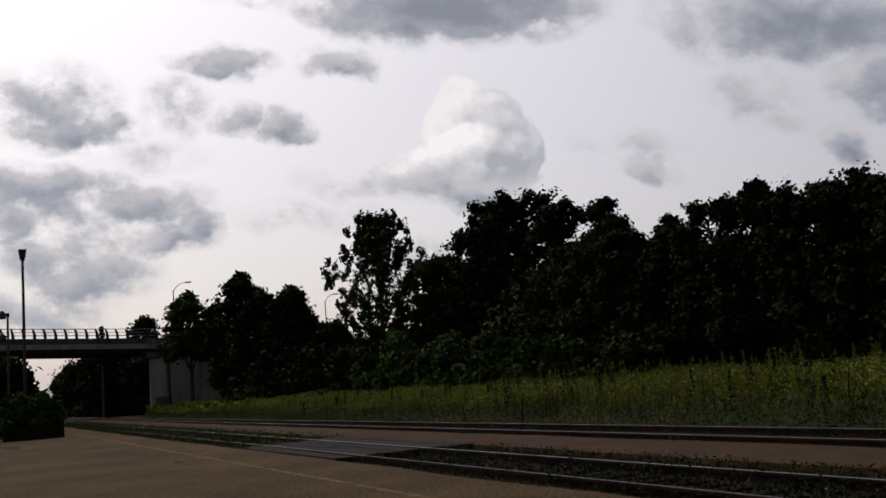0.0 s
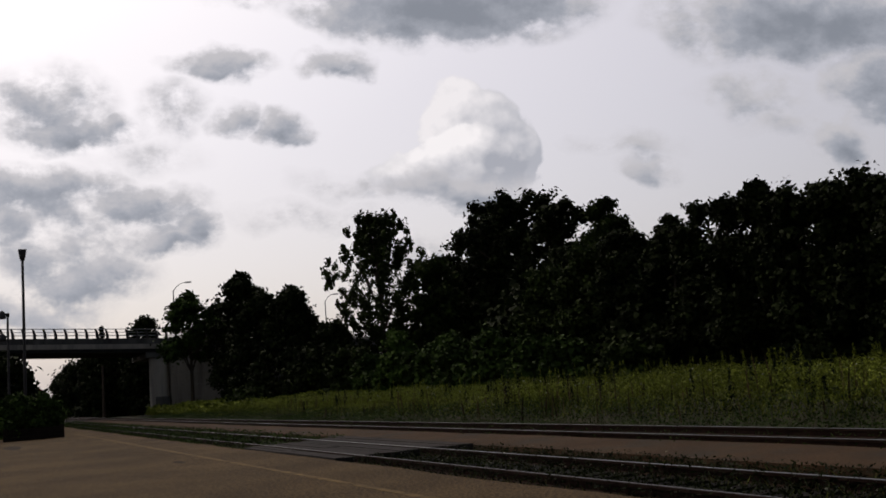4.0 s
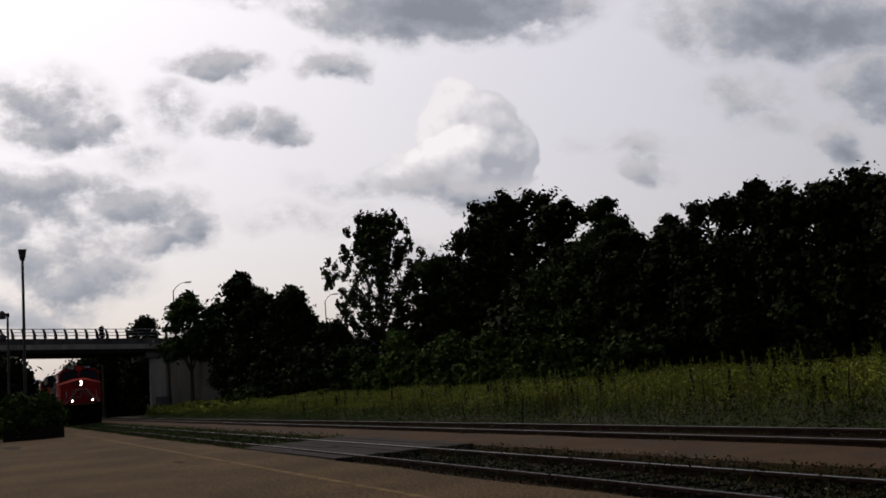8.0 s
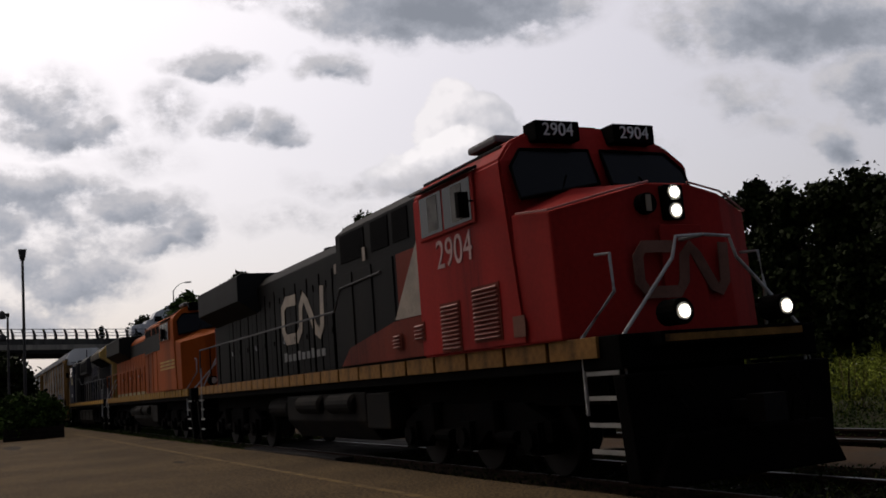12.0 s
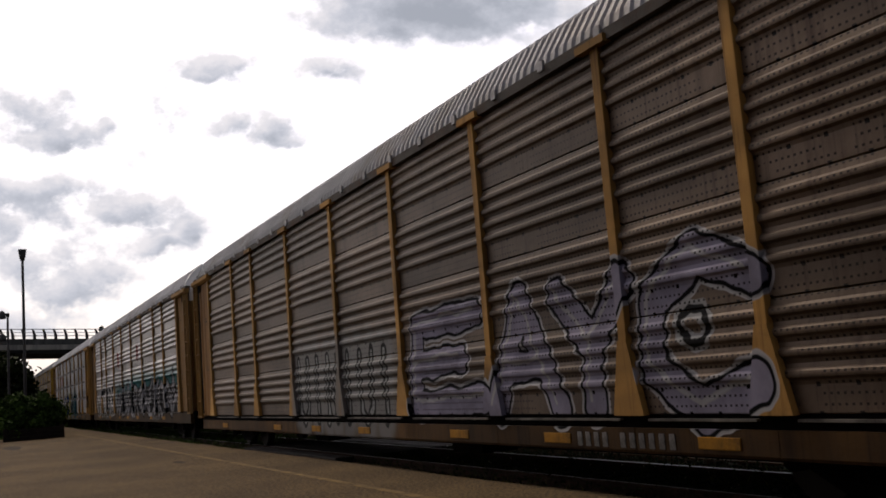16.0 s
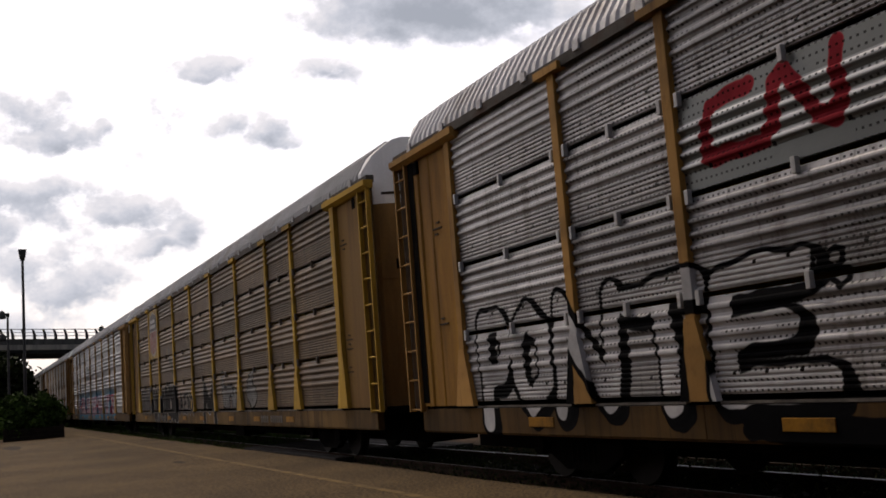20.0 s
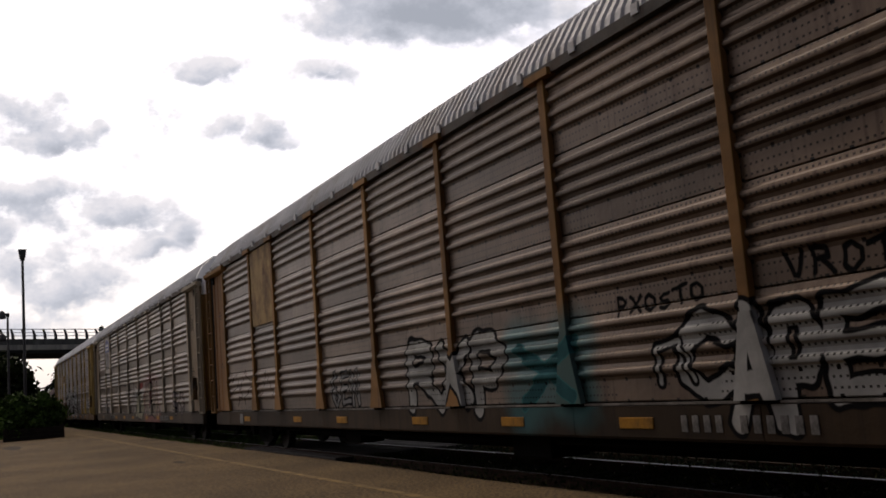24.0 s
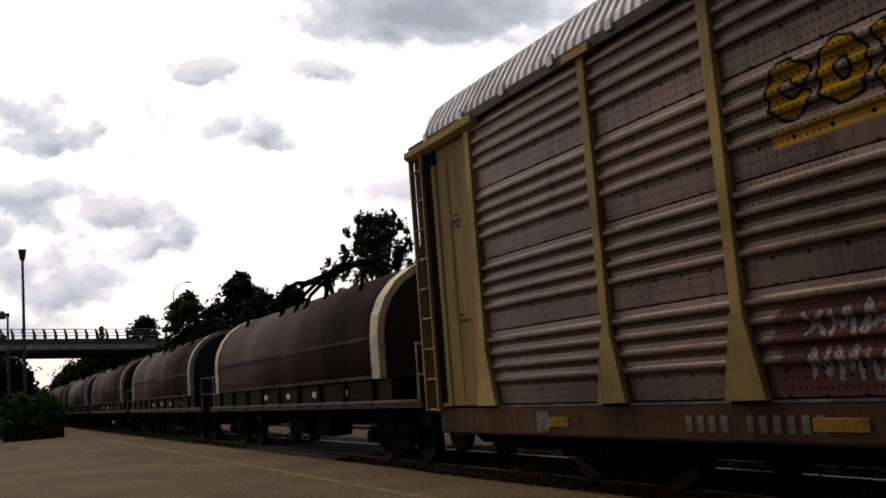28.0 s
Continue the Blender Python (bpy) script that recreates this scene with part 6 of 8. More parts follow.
def loco_truck(parent, x):
    """Three-axle truck: two cast side frames and the bolsters between them."""
    def side_frame(s):
        bm = bmesh.new()
        y = s * 1.12
        prism([(-2.35, 0.75), (-2.35, 0.5), (-1.5, 0.42), (-1.2, 0.62), (-0.6, 0.62), (-0.3, 0.42), (0.3, 0.42), (0.6, 0.62), (1.2, 0.62), (1.5, 0.42), (2.35, 0.5), (2.35, 0.75), (1.7, 1.0), (-1.7, 1.0)], y - 0.07, y + 0.07, "y", bm)
        for ax in (-1.95, 0, 1.95):
            box(bm, ax - 0.2, ax + 0.2, y - 0.16, y + 0.16, 0.33, 0.75)
            disc(bm, (ax, y + s * 0.18, 0.53), 0.15, 0.1, "y", 12)
        for ax in (-1.0, 1.0):
            disc(bm, (ax, y + s * 0.1, 0.8), 0.11, 0.5, "z", 10)
            disc(bm, (ax + 0.3, y + s * 0.12, 0.55), 0.09, 0.5, "x", 8)
        return bm
    t = piece("truck", shared("loco_truck", lambda: boxes((-1.2, 1.2, -1.05, 1.05, 0.66, 0.95), bevel=0.03), M_BLACK), parent, pose(x, 0, 0))
    for s in (-1, 1):
        piece("side_frame", shared(("loco_side_frame", s), lambda: side_frame(s), M_BLACK), t)
    w = shared("loco_wheel", lambda: wheel_bm(0.53), M_DARKMETAL)
    for ax in (-1.95, 0, 1.95):
        for s in (-1, 1):
            piece("wheel", w, t, pose(ax, s * 0.78, 0.53, 0, 0, 0 if s < 0 else 180))


def plate(name, outline, y, material, parent, thick=0.008, label=""):
    """A thin painted shape on both flanks; outline in (x, z)."""
    for s in (-1, 1):
        part(name, prism(outline, s * y, s * (y + thick), "y"), material, parent, label)


def ribbon(pts, width, off, thick, side):
    """A flat painted band along a bent line; side: the plane it lies on, "x" for a front (points y, z), "y" for a flank (points x, z)."""
    bm = bmesh.new()
    at = (lambda a, b, t: (t, a, b)) if side == "x" else (lambda a, b, t: (a, t, b))
    pts = [Vector(q) for q in pts]
    rows = []
    for i, q in enumerate(pts):
        d = (pts[min(i + 1, len(pts) - 1)] - pts[max(i - 1, 0)]).normalized()
        k = Vector((-d.y, d.x)) * width / 2
        rows.append([bm.verts.new(at(*(q + k), off)), bm.verts.new(at(*(q - k), off)), bm.verts.new(at(*(q - k), off + thick)), bm.verts.new(at(*(q + k), off + thick))])
    for a, b in zip(rows, rows[1:]):
        for k in range(4):
            bm.faces.new((a[k], a[(k + 1) % 4], b[(k + 1) % 4], b[k]))
    bm.faces.new(rows[0])
    bm.faces.new(rows[-1][::-1])
    return bm


def locomotive(style, label, back, turn):
    S = style
    root = thing("locomotive", pose(0, 0, 0), label, "locomotive", "locomotives of the train")
    pm = lambda key, col, rough=0.62: mat(S["key"] + key, col, rough, var=S.get("var", 0.22), scale=S.get("blotch", 0.7), fine=18, bump=0.05, dirt=S.get("dirt", (0.012, 0.009, 0.007)), dirt_amt=S.get("dirt_amt", 0.36), streak=True, spec=0.03)
    m_nose, m_cab, m_hood, m_top = pm("_nose", S["nose"]), pm("_cab", S["cab"]), pm("_hood", S["hood"]), pm("_top", S["top"])
    m_low = pm("_low", S["low"])
    m_sill = mat(S["key"] + "_sill", S["sill"], 0.75, var=0.35, scale=1.5, dirt=(0.02, 0.012, 0.007), dirt_amt=0.55)
    zf = 1.74
    xe = S.get('end_x', -22.5)
    dz = 0.12
    # frame and its painted edge panels
    part("frame", boxes((xe - 0.5, -0.35, -1.44, 1.44, 1.36, zf), bevel=0.02), M_BLACK, root)
    # black box added to close the see-through gap above the tank
    part("centre_sill", boxes((xe + 0.5, -1.2, -1.05, 1.05, 0.95, 1.36)), M_BLACK, root)
    n = 20
    for i in range(n):
        x = xe - 0.3 + i * (-xe - 0.4) / n
        for s in (-1, 1):
            me = shared(("edge_panel", S["key"]), lambda: boxes((0.03, (-xe - 0.4) / n - 0.05, -0.025, 0.025, 1.50, zf), bevel=0.008))
            piece("edge_panel", me, root, pose(x, s * 1.455, 0), m_sill)
            if S["reflect"]:
                piece("reflector", shared("reflector", lambda: boxes((0.25, 0.72, -0.032, 0.032, 1.54, 1.70))), root, pose(x, s * 1.455, 0), mat("yellow_reflector", (0.55, 0.29, 0.008), 0.5))
    # nose: faceted, widest at the cab
    bm = bmesh.new()
    lo = [(-2.3, -1.52), (-1.38, -1.52), (-0.92, -0.78), (-0.92, 0.78), (-1.38, 1.52), (-2.3, 1.52)]
    hz = [3.42, 3.31, 3.48, 3.48, 3.31, 3.42]
    a = [bm.verts.new((x, y, zf)) for x, y in lo]
    b = [bm.verts.new((x - (0.12 if i in (2, 3) else 0.05), y, z)) for i, ((x, y), z) in enumerate(zip(lo, hz))]
    mid = [bm.verts.new(c) for c in ((-1.05, -0.3, 3.60), (-1.05, 0.3, 3.60), (-2.3, -0.6, 3.78), (-2.3, 0.6, 3.78))]
    bm.faces.new(a[::-1])
    for i in (0, 1, 3, 4):
        bm.faces.new((a[i], a[i + 1], b[i + 1], b[i]))
    bm.faces.new((a[2], a[3], b[3], mid[1], mid[0], b[2]))
    bm.faces.new((a[5], a[0], b[0], mid[2], mid[3], b[5]))
    bm.faces.new((b[0], b[1], mid[2]))
    bm.faces.new((b[1], b[2], mid[0], mid[2]))
    bm.faces.new((mid[0], mid[1], mid[3], mid[2]))
    bm.faces.new((b[3], b[4], mid[3], mid[1]))
    bm.faces.new((b[4], b[5], mid[3]))
    bmesh.ops.bevel(bm, geom=bm.edges[:], offset=0.03, segments=2, affect="EDGES", profile=0.6)
    nose = part("nose", bm, m_nose, root)
    # pale edging along the nose top
    if S.get("edging"):
        bm = bmesh.new()
        for s in (-1, 1):
            tube(bm, [(-2.2, s * 1.53, 3.42), (-1.42, s * 1.54, 3.325), (-1.02, s * 0.8, 3.50), (-1.03, s * 0.3, 3.615)], 0.014, 5)
        part("nose_edging", bm, mat("pale_edging", (0.30, 0.12, 0.11), 0.6), nose)
    # cab with raked front
    prof = [(-1.55, zf), (-1.55, 4.20), (-1.30, 4.48), (-0.74, 4.76), (0.74, 4.76), (1.30, 4.48), (1.55, 4.20), (1.55, zf)]
    bm = prism(prof, -2.15, -5.35)
    for v in bm.verts:
        if v.co.x > -3 and v.co.z > 3.4:
            v.co.x -= (v.co.z - 3.4) * 0.42
    bmesh.ops.bevel(bm, geom=bm.edges[:], offset=0.035, segments=2, affect="EDGES")
    cab = part("cab", bm, m_cab, root)
    part("cab_roof_edge", boxes((-5.3, -2.75, -1.36, 1.36, 4.42, 4.47), bevel=0.02), m_top, cab)
    for s in (-1, 1):
        # windscreen on the raked front
        w = [(s * 0.10, 3.86), (s * 1.42, 3.62), (s * 1.42, 4.10), (s * 1.20, 4.36), (s * 0.10, 4.38)]
        bm = bmesh.new()
        for off, g in ((0.02, 0.0),):
            f = [bm.verts.new((-2.15 - (z - 3.4) * 0.42 + off, y, z)) for y, z in w]
            r = [bm.verts.new((-2.15 - (z - 3.4) * 0.42 - 0.02, y, z)) for y, z in w]
            bm.faces.new(f)
            for i in range(5):
                bm.faces.new((f[i], r[i], r[(i + 1) % 5], f[(i + 1) % 5]))
        win = part("windscreen", bm, M_GLASS, cab)
        bm = bmesh.new()
        loop = [Vector((-2.15 - (z - 3.4) * 0.42 + 0.025, y, z)) for y, z in w]
        tube(bm, loop + [loop[0]], 0.025, 5)
        part("window_gasket", bm, M_BLACK, win)
        bm = bmesh.new()
        tube(bm, [(-2.28, s * 0.75, 3.72), (-2.36, s * 0.6, 3.98)], 0.012, 5)
        part("wiper", bm, M_BLACK, win)
        # number board over the windscreen
        nb = part("number_board", boxes((-2.75, -2.42, min(s * 0.28, s * 0.98), max(s * 0.28, s * 0.98), 4.48, 4.75), bevel=0.015), M_BLACK, cab)
        letters(S["number"], 0.25, mat("number_white", (0.6, 0.6, 0.58), 0.5), "number", nb, Matrix.Translation((-2.41, s * 0.63, 4.615)) @ Euler((radians(90), 0, radians(90))).to_matrix().to_4x4())
        # side windows
        fr = part("window_frame", boxes((-5.08, -3.22, min(s * 1.55, s * 1.585), max(s * 1.55, s * 1.585), 3.50, 4.20), bevel=0.01), m_cab if S["key"] != "navy_loco" else M_STEELRAIL, cab)
        for x0, x1 in ((-4.18, -3.3), (-5.0, -4.24)):
            part("side_window", boxes((x0, x1, min(s * 1.57, s * 1.592), max(s * 1.57, s * 1.592), 3.55, 4.15)), M_GLASS, fr)
            if S["key"] == "red_loco":
                part("window_blind", boxes((x0 + 0.28, x0 + 0.62, min(s * 1.58, s * 1.598), max(s * 1.58, s * 1.598), 3.60, 4.12)), mat("pale_blind", (0.16, 0.155, 0.14), 0.8, dirt=GRIME, dirt_amt=0.3), fr)
            else:
                part("window_bar", boxes((x1 - 0.05, x1, min(s * 1.58, s * 1.6), max(s * 1.58, s * 1.6), 3.55, 4.15)), M_STEELRAIL, fr)
        bm = bmesh.new()
        tube(bm, [(-3.25, s * 1.55, 3.8), (-3.2, s * 1.78, 3.78)], 0.015, 5)
        box(bm, -3.24, -3.14, s * 1.78 - 0.08, s * 1.78 + 0.08, 3.55, 3.9)
        part("mirror", bm, M_BLACK, cab)
        part("sun_visor", prism([(s * 1.5, 4.30), (s * 1.70, 4.23), (s * 1.70, 4.21), (s * 1.5, 4.26)], -5.1, -3.2), m_top, cab)
        turn_s = Euler((radians(90), 0, 0 if s < 0 else radians(180))).to_matrix().to_4x4()
        letters(S["number"], S["num_size"], mat(S["key"] + "_figures", S["figures"], 0.55), "road_number", cab, Matrix.Translation((S["num_at"][0], s * 1.556, S["num_at"][1])) @ turn_s)
        # louvred panels low on the cab
        if S["louvres"]:
            for x0, x1, z0, z1 in ((-3.55, -2.75, 1.85, 2.62), (-4.6, -3.95, 1.78, 2.5), (-5.6, -5.2, 2.0, 2.3), (-6.5, -6.15, 1.92, 2.2)):
                lv = part("louvre_frame", boxes((x0, x1, min(s * 1.55, s * 1.562), max(s * 1.55, s * 1.562), z0, z1)), m_low, cab)
                k = int((z1 - z0) / 0.062)
                bm = bmesh.new()
                for i in range(k):
                    z = z0 + 0.04 + i * (z1 - z0 - 0.05) / k
                    prism([(s * 1.556, z), (s * 1.60, z + 0.008), (s * 1.556, z + 0.035)], x0 + 0.05, x1 - 0.05, "x", bm)
                part("louvre_slats", bm, mat(S["key"] + "_slat", tuple(min(1, c * 1.6 + 0.02) for c in S["low"]), 0.5), lv)
    # auxiliary cabinet, full width, with intake grilles
    prof2 = [(-1.47, zf), (-1.47, 4.28), (-1.2, 4.50), (1.2, 4.50), (1.47, 4.28), (1.47, zf)]
    if S["key"] == "navy_loco":
        aux = part("auxiliary_cabinet", prism(prof2, -6.35, -5.35, bevel=0.03), m_hood, root)
        hump = part("grille_block", prism([(-0.97, zf), (-0.97, 3.40), (-1.22, 3.56), (-1.22, 4.40), (-0.95, 4.66), (0.95, 4.66), (1.22, 4.40), (1.22, 3.56), (0.97, 3.40), (0.97, zf)], -10.9, -6.35, bevel=0.03), m_hood, root, "raised block with a long dark grille")
        for s in (-1, 1):
            part("intake_grille", boxes((-10.6, -7.0, min(s * 1.21, s * 1.235), max(s * 1.21, s * 1.235), 3.68, 4.28)), M_GRILLE, hump)
            part("intake_grille", boxes((-6.2, -5.55, min(s * 1.46, s * 1.485), max(s * 1.46, s * 1.485), 3.70, 4.22)), M_GRILLE, aux)
            for x in (-6.95, -7.75, -8.55, -9.35, -10.15):
                d = part("cabinet_door", boxes((x - 0.37, x + 0.37, min(s * 0.965, s * 0.985), max(s * 0.965, s * 0.985), zf + 0.05, 3.36), bevel=0.006), m_hood, hump)
                part("door_latch", boxes((x + 0.2, x + 0.26, min(s * 0.985, s * 1.0), max(s * 0.985, s * 1.0), 2.9, 3.05)), M_STEELRAIL, d)
    else:
        aux = part("auxiliary_cabinet", prism(prof2, -9.3, -5.35, bevel=0.03), m_hood, root)
        for s in (-1, 1):
            for x0, x1 in ((-6.4, -5.75), (-7.4, -6.6), (-9.0, -7.75)):
                part("intake_grille", boxes((x0, x1, min(s * 1.46, s * 1.485), max(s * 1.46, s * 1.485), 3.70, 4.22)), M_GRILLE, aux)
            for x in (-5.9, -6.9, -7.9, -8.9):
                part("cabinet_door", boxes((x - 0.42, x + 0.42, min(s * 1.465, s * 1.49), max(s * 1.465, s * 1.49), zf + 0.05, 3.5), bevel=0.008), m_low if (S["key"] == "red_loco" and x > -6.5) else m_hood, aux)
    # long hood and its doors
    hood = part("hood", prism([(-0.93, zf), (-0.93, 4.20), (-0.7, 4.44), (0.7, 4.44), (0.93, 4.20), (0.93, zf)], xe, -9.3, bevel=0.03), m_hood, root)
    part("hood_top", boxes((xe, -9.3, -0.62, 0.62, 4.435, 4.49), bevel=0.015), m_top, hood)
    for i in range(13):
        x = -9.75 - 0.9 * i
        for s in (-1, 1):
            me = shared(("hood_door", S["key"]), lambda: boxes((-0.40, 0.40, -0.012, 0.012, zf + 0.06, 3.55), bevel=0.006))
            d = piece("hood_door", me, hood, pose(x, s * 0.935, 0), m_hood)
            piece("door_latch", shared("door_latch", lambda: boxes((-0.02, 0.02, -0.03, 0.03, -0.06, 0.06)), ), d, pose(0.3, s * 0.0, 2.6), M_STEELRAIL if i % 3 == 0 else M_BLACK)
            piece("door_gap", shared("door_gap", lambda: boxes((0.418, 0.446, -0.014, 0.014, zf + 0.06, 3.9), (-0.012, 0.010, -0.014, 0.014, zf + 0.06, 3.7))), d, pose(0, 0, 0), M_BLACK)
            if S["key"] == "navy_loco" and i > 8:
                piece("vent", shared("hood_vent", lambda: boxes((-0.3, 0.3, -0.018, 0.018, 1.9, 2.9))), d, pose(0, 0, 0), M_GRILLE)
    if S["band"]:
        plate("painted_band", [(xe + 0.1, zf + 0.02), (-9.4, zf + 0.02), (-9.4, S["band_top"]), (xe + 0.1, S["band_top"])], 0.945, pm("_band", S["band"]), hood)
    # radiator at the rear
    rx0 = xe + 0.25
    w = 1.55 if S["key"] == "navy_loco" else 1.48
    bm = prism([(-0.92, 3.62), (-w, 4.02), (-w, 4.30), (-1.1, 4.70), (1.1, 4.70), (w, 4.30), (w, 4.02), (0.92, 3.62)] if S["key"] == "navy_loco" else [(-0.92, 3.5), (-w, 3.86), (-w, 4.52), (-1.35, 4.60), (1.35, 4.60), (w, 4.52), (w, 3.86), (0.92, 3.5)], rx0, S.get('rad_x', -17.2), bevel=0.02)
    rad = part("radiator", bm, m_top, root)
    if S["key"] == "navy_loco":
        part("radiator_end", prism([(-0.92, 3.62), (-w, 4.02), (-w, 4.30), (-1.1, 4.70), (1.1, 4.70), (w, 4.30), (w, 4.02), (0.92, 3.62)], rx0 - 0.40, rx0 - 0.004, bevel=0.02), pm("_end", S["end"]), rad, "tan painted radiator end")
        part("roof_rail", tube(bmesh.new(), [(rx0 + 0.1, -0.5, 4.68), (rx0 + 0.1, -0.5, 4.86), (rx0 + 0.1, 0.15, 4.86), (rx0 + 0.1, 0.15, 4.68)], 0.02, 6), M_STEELRAIL, rad)
    for s in (-1, 1):
        part("radiator_screen", prism([(s * 0.98, 3.66), (s * (w - 0.02), 4.0), (s * (w - 0.02), 3.96), (s * 0.98, 3.60)], rx0 + 0.3, S.get('rad_x', -17.2) - 0.3), M_GRILLE, rad)
        if S["key"] == "navy_loco":
            part("radiator_face", prism([(s * 0.945, 2.95), (s * 0.96, 2.95), (s * 0.96, 3.6), (s * 0.945, 3.6)], xe + 0.5, -15.5), M_GRILLE, rad)
    # hood end with lamps
    end = part("hood_end", prism([(-0.93, zf), (-0.93, 4.12), (-0.7, 4.40), (0.7, 4.40), (0.93, 4.12), (0.93, zf)], xe - 0.12, xe, bevel=0.02), pm("_end", S["end"]), root)
    if S["key"] != "navy_loco":
        part("end_number", boxes((xe - 0.15, xe - 0.1, 0.1, 0.8, 3.75, 4.02)), M_BLACK, end)
    lamp_box = part("lamp_box", boxes((xe - 0.20, xe - 0.1, -0.16, 0.16, 4.02, 4.56), bevel=0.03), M_BLACK, end)
    for z in (4.42, 4.18):
        bm = bmesh.new()
        disc(bm, (xe - 0.21, 0, z), 0.1, 0.06, "x", 12)
        part("end_lamp", bm, M_LENS, lamp_box)
    part("end_grille", boxes((xe - 0.16, xe - 0.1, -0.7, 0.7, 2.45, 3.0), bevel=0.04), M_GRILLE, end)
    part("end_door", boxes((xe - 0.15, xe - 0.1, -0.32, 0.32, zf + 0.05, 2.4), bevel=0.02), pm("_end", S["end"]), end)
    part("end_seam", boxes((xe - 0.135, xe - 0.1, -0.03, 0.0, 3.0, 4.0)), M_BLACK, end)
    # roof fittings
    bm = bmesh.new()
    disc(bm, (-13.2, 0, 4.5), 0.35, 0.3, "z", 14)
    part("exhaust", bm, M_BLACK, hood)
    bm = bmesh.new()
    for k in range(3):
        tube(bm, [(-11.6, -0.25 + 0.2 * k, 4.43), (-11.6, -0.25 + 0.2 * k, 4.55), (-11.2, -0.25 + 0.2 * k, 4.58)], [0.03, 0.04, 0.09], 8)
    part("horn", bm, M_BLACK, hood)
    part("air_conditioner", boxes((-4.5, -3.6, -0.95, -0.3, 4.74, 4.86), bevel=0.05), mat("dull_grey_box", (0.09, 0.088, 0.085), 0.7, dirt=GRIME, dirt_amt=0.4), cab)
    bm = bmesh.new()
    tube(bm, [(-3.1, 0.0, 4.74), (-3.1, 0.0, 4.86), (-3.1, 0.45, 4.86), (-3.1, 0.45, 4.74)], 0.018, 5)
    part("grab_iron", bm, M_BLACK, cab)
    bm = bmesh.new()
    for i in range(8):
        disc(bm, (-9.8 - 0.62 * i, -0.5, 4.45), 0.09, 0.1, "z", 8)
    part("roof_bolts", bm, m_top, hood)
    # tank and reservoirs
    if S["key"] == "navy_loco":
        part("fuel_tank", prism([(-1.4, 1.16), (-1.4, 0.6), (-1.2, 0.34), (1.2, 0.34), (1.4, 0.6), (1.4, 1.16), (1.3, 1.22), (-1.3, 1.22)], -15.4, -7.6, bevel=0.02), M_TANK, root, "long flat-sided grimy tank")
        for x in (-9.2, -11.4, -13.6):
            for s in (-1, 1):
                part("tank_seam", boxes((x, x + 0.05, min(s * 1.4, s * 1.415), max(s * 1.4, s * 1.415), 0.62, 1.15)), M_BLACK, root)
    else:
        part("fuel_tank", prism([(-1.4, 1.28), (-1.4, 0.75), (-1.1, 0.38), (1.1, 0.38), (1.4, 0.75), (1.4, 1.28)], -13.4, -8.4, bevel=0.04), M_TANK, root)
    for s in (() if S["key"] == "navy_loco" else (-1, 1)):
        for x0, x1 in ((-15.3, -13.7),):
            bm = bmesh.new()
            tube(bm, [(x0, s * 1.12, 1.02), (x0 + 0.08, s * 1.12, 1.02), (x1 - 0.08, s * 1.12, 1.02), (x1, s * 1.12, 1.02)], [0.16, 0.22, 0.22, 0.16], 16)
            part("air_reservoir", bm, M_TANK, root)
        for x0, x1 in ((-10.4, -8.9), (-12.4, -10.8)):
            bm = bmesh.new()
            tube(bm, [(x0, s * 1.36, 1.08), (x0 + 0.08, s * 1.36, 1.08), (x1 - 0.08, s * 1.36, 1.08), (x1, s * 1.36, 1.08)], [0.13, 0.19, 0.19, 0.13], 16)
            part("air_reservoir", bm, M_TANK, root)
        part("equipment_box", boxes((-8.3, -7.2, min(s * 1.05, s * 1.42), max(s * 1.05, s * 1.42), 0.62, 1.25), bevel=0.03), M_TANK, root)
    for x in (-4.7, xe + 3.6):
        loco_truck(root, x)
    # walkway handrails
    m_hr = pm("_rail", S["rail"])
    for s in (-1, 1):
        bm = bmesh.new()
        tube(bm, [(-7.0, s * 1.50, 3.3), (-9.1, s * 1.50, 3.25), (-9.6, s * 1.46, 2.86), (xe + 0.1, s * 1.46, 2.86), (xe - 0.3, s * 1.40, 2.2)], 0.022, 6)
        hr = part("handrail", bm, m_hr, root)
        st = shared("stanchion", lambda: tube(bmesh.new(), [(0, 0, zf), (0, 0, 2.86)], 0.02, 6))
        for i in range(10):
            piece("stanchion", st, hr, pose(-9.7 - 1.25 * i, s * 1.46, 0), M_BLACK if S["key"] != "orange_loco" else m_hr)
        # front and rear corner rails and steps
        bm = bmesh.new()
        tube(bm, [(-0.9, s * 0.02, 2.86), (-0.5, s * 0.02, 2.86), (-0.5, s * 0.40, 2.84), (-0.5, s * 0.48, 2.59), (-0.46, s * 1.34, 1.69), (-0.44, s * 1.32, 1.16)], 0.022, 6)
        part("front_handrail", bm, M_HANDRAIL, root)
        bm = bmesh.new()
        tube(bm, [(-1.12, s * 1.12, 2.72), (-0.82, s * 1.13, 2.70), (-0.78, s * 1.14, 2.25), (-1.13, s * 1.42, 1.73), (-1.11, s * 1.43, 0.85)], 0.022, 6)
        part("corner_handrail", bm, M_HANDRAIL, root)
        bm = bmesh.new()
        tube(bm, [(xe - 0.15, s * 0.6, 2.75), (xe - 0.45, s * 0.8, 2.7), (xe - 0.5, s * 1.3, 1.7), (xe - 0.5, s * 1.38, 0.7)], 0.024, 6)
        tube(bm, [(xe + 0.15, s * 1.46, 2.3), (xe + 0.15, s * 1.48, 0.8)], 0.024, 6)
        part("corner_handrail", bm, M_HANDRAIL, root)
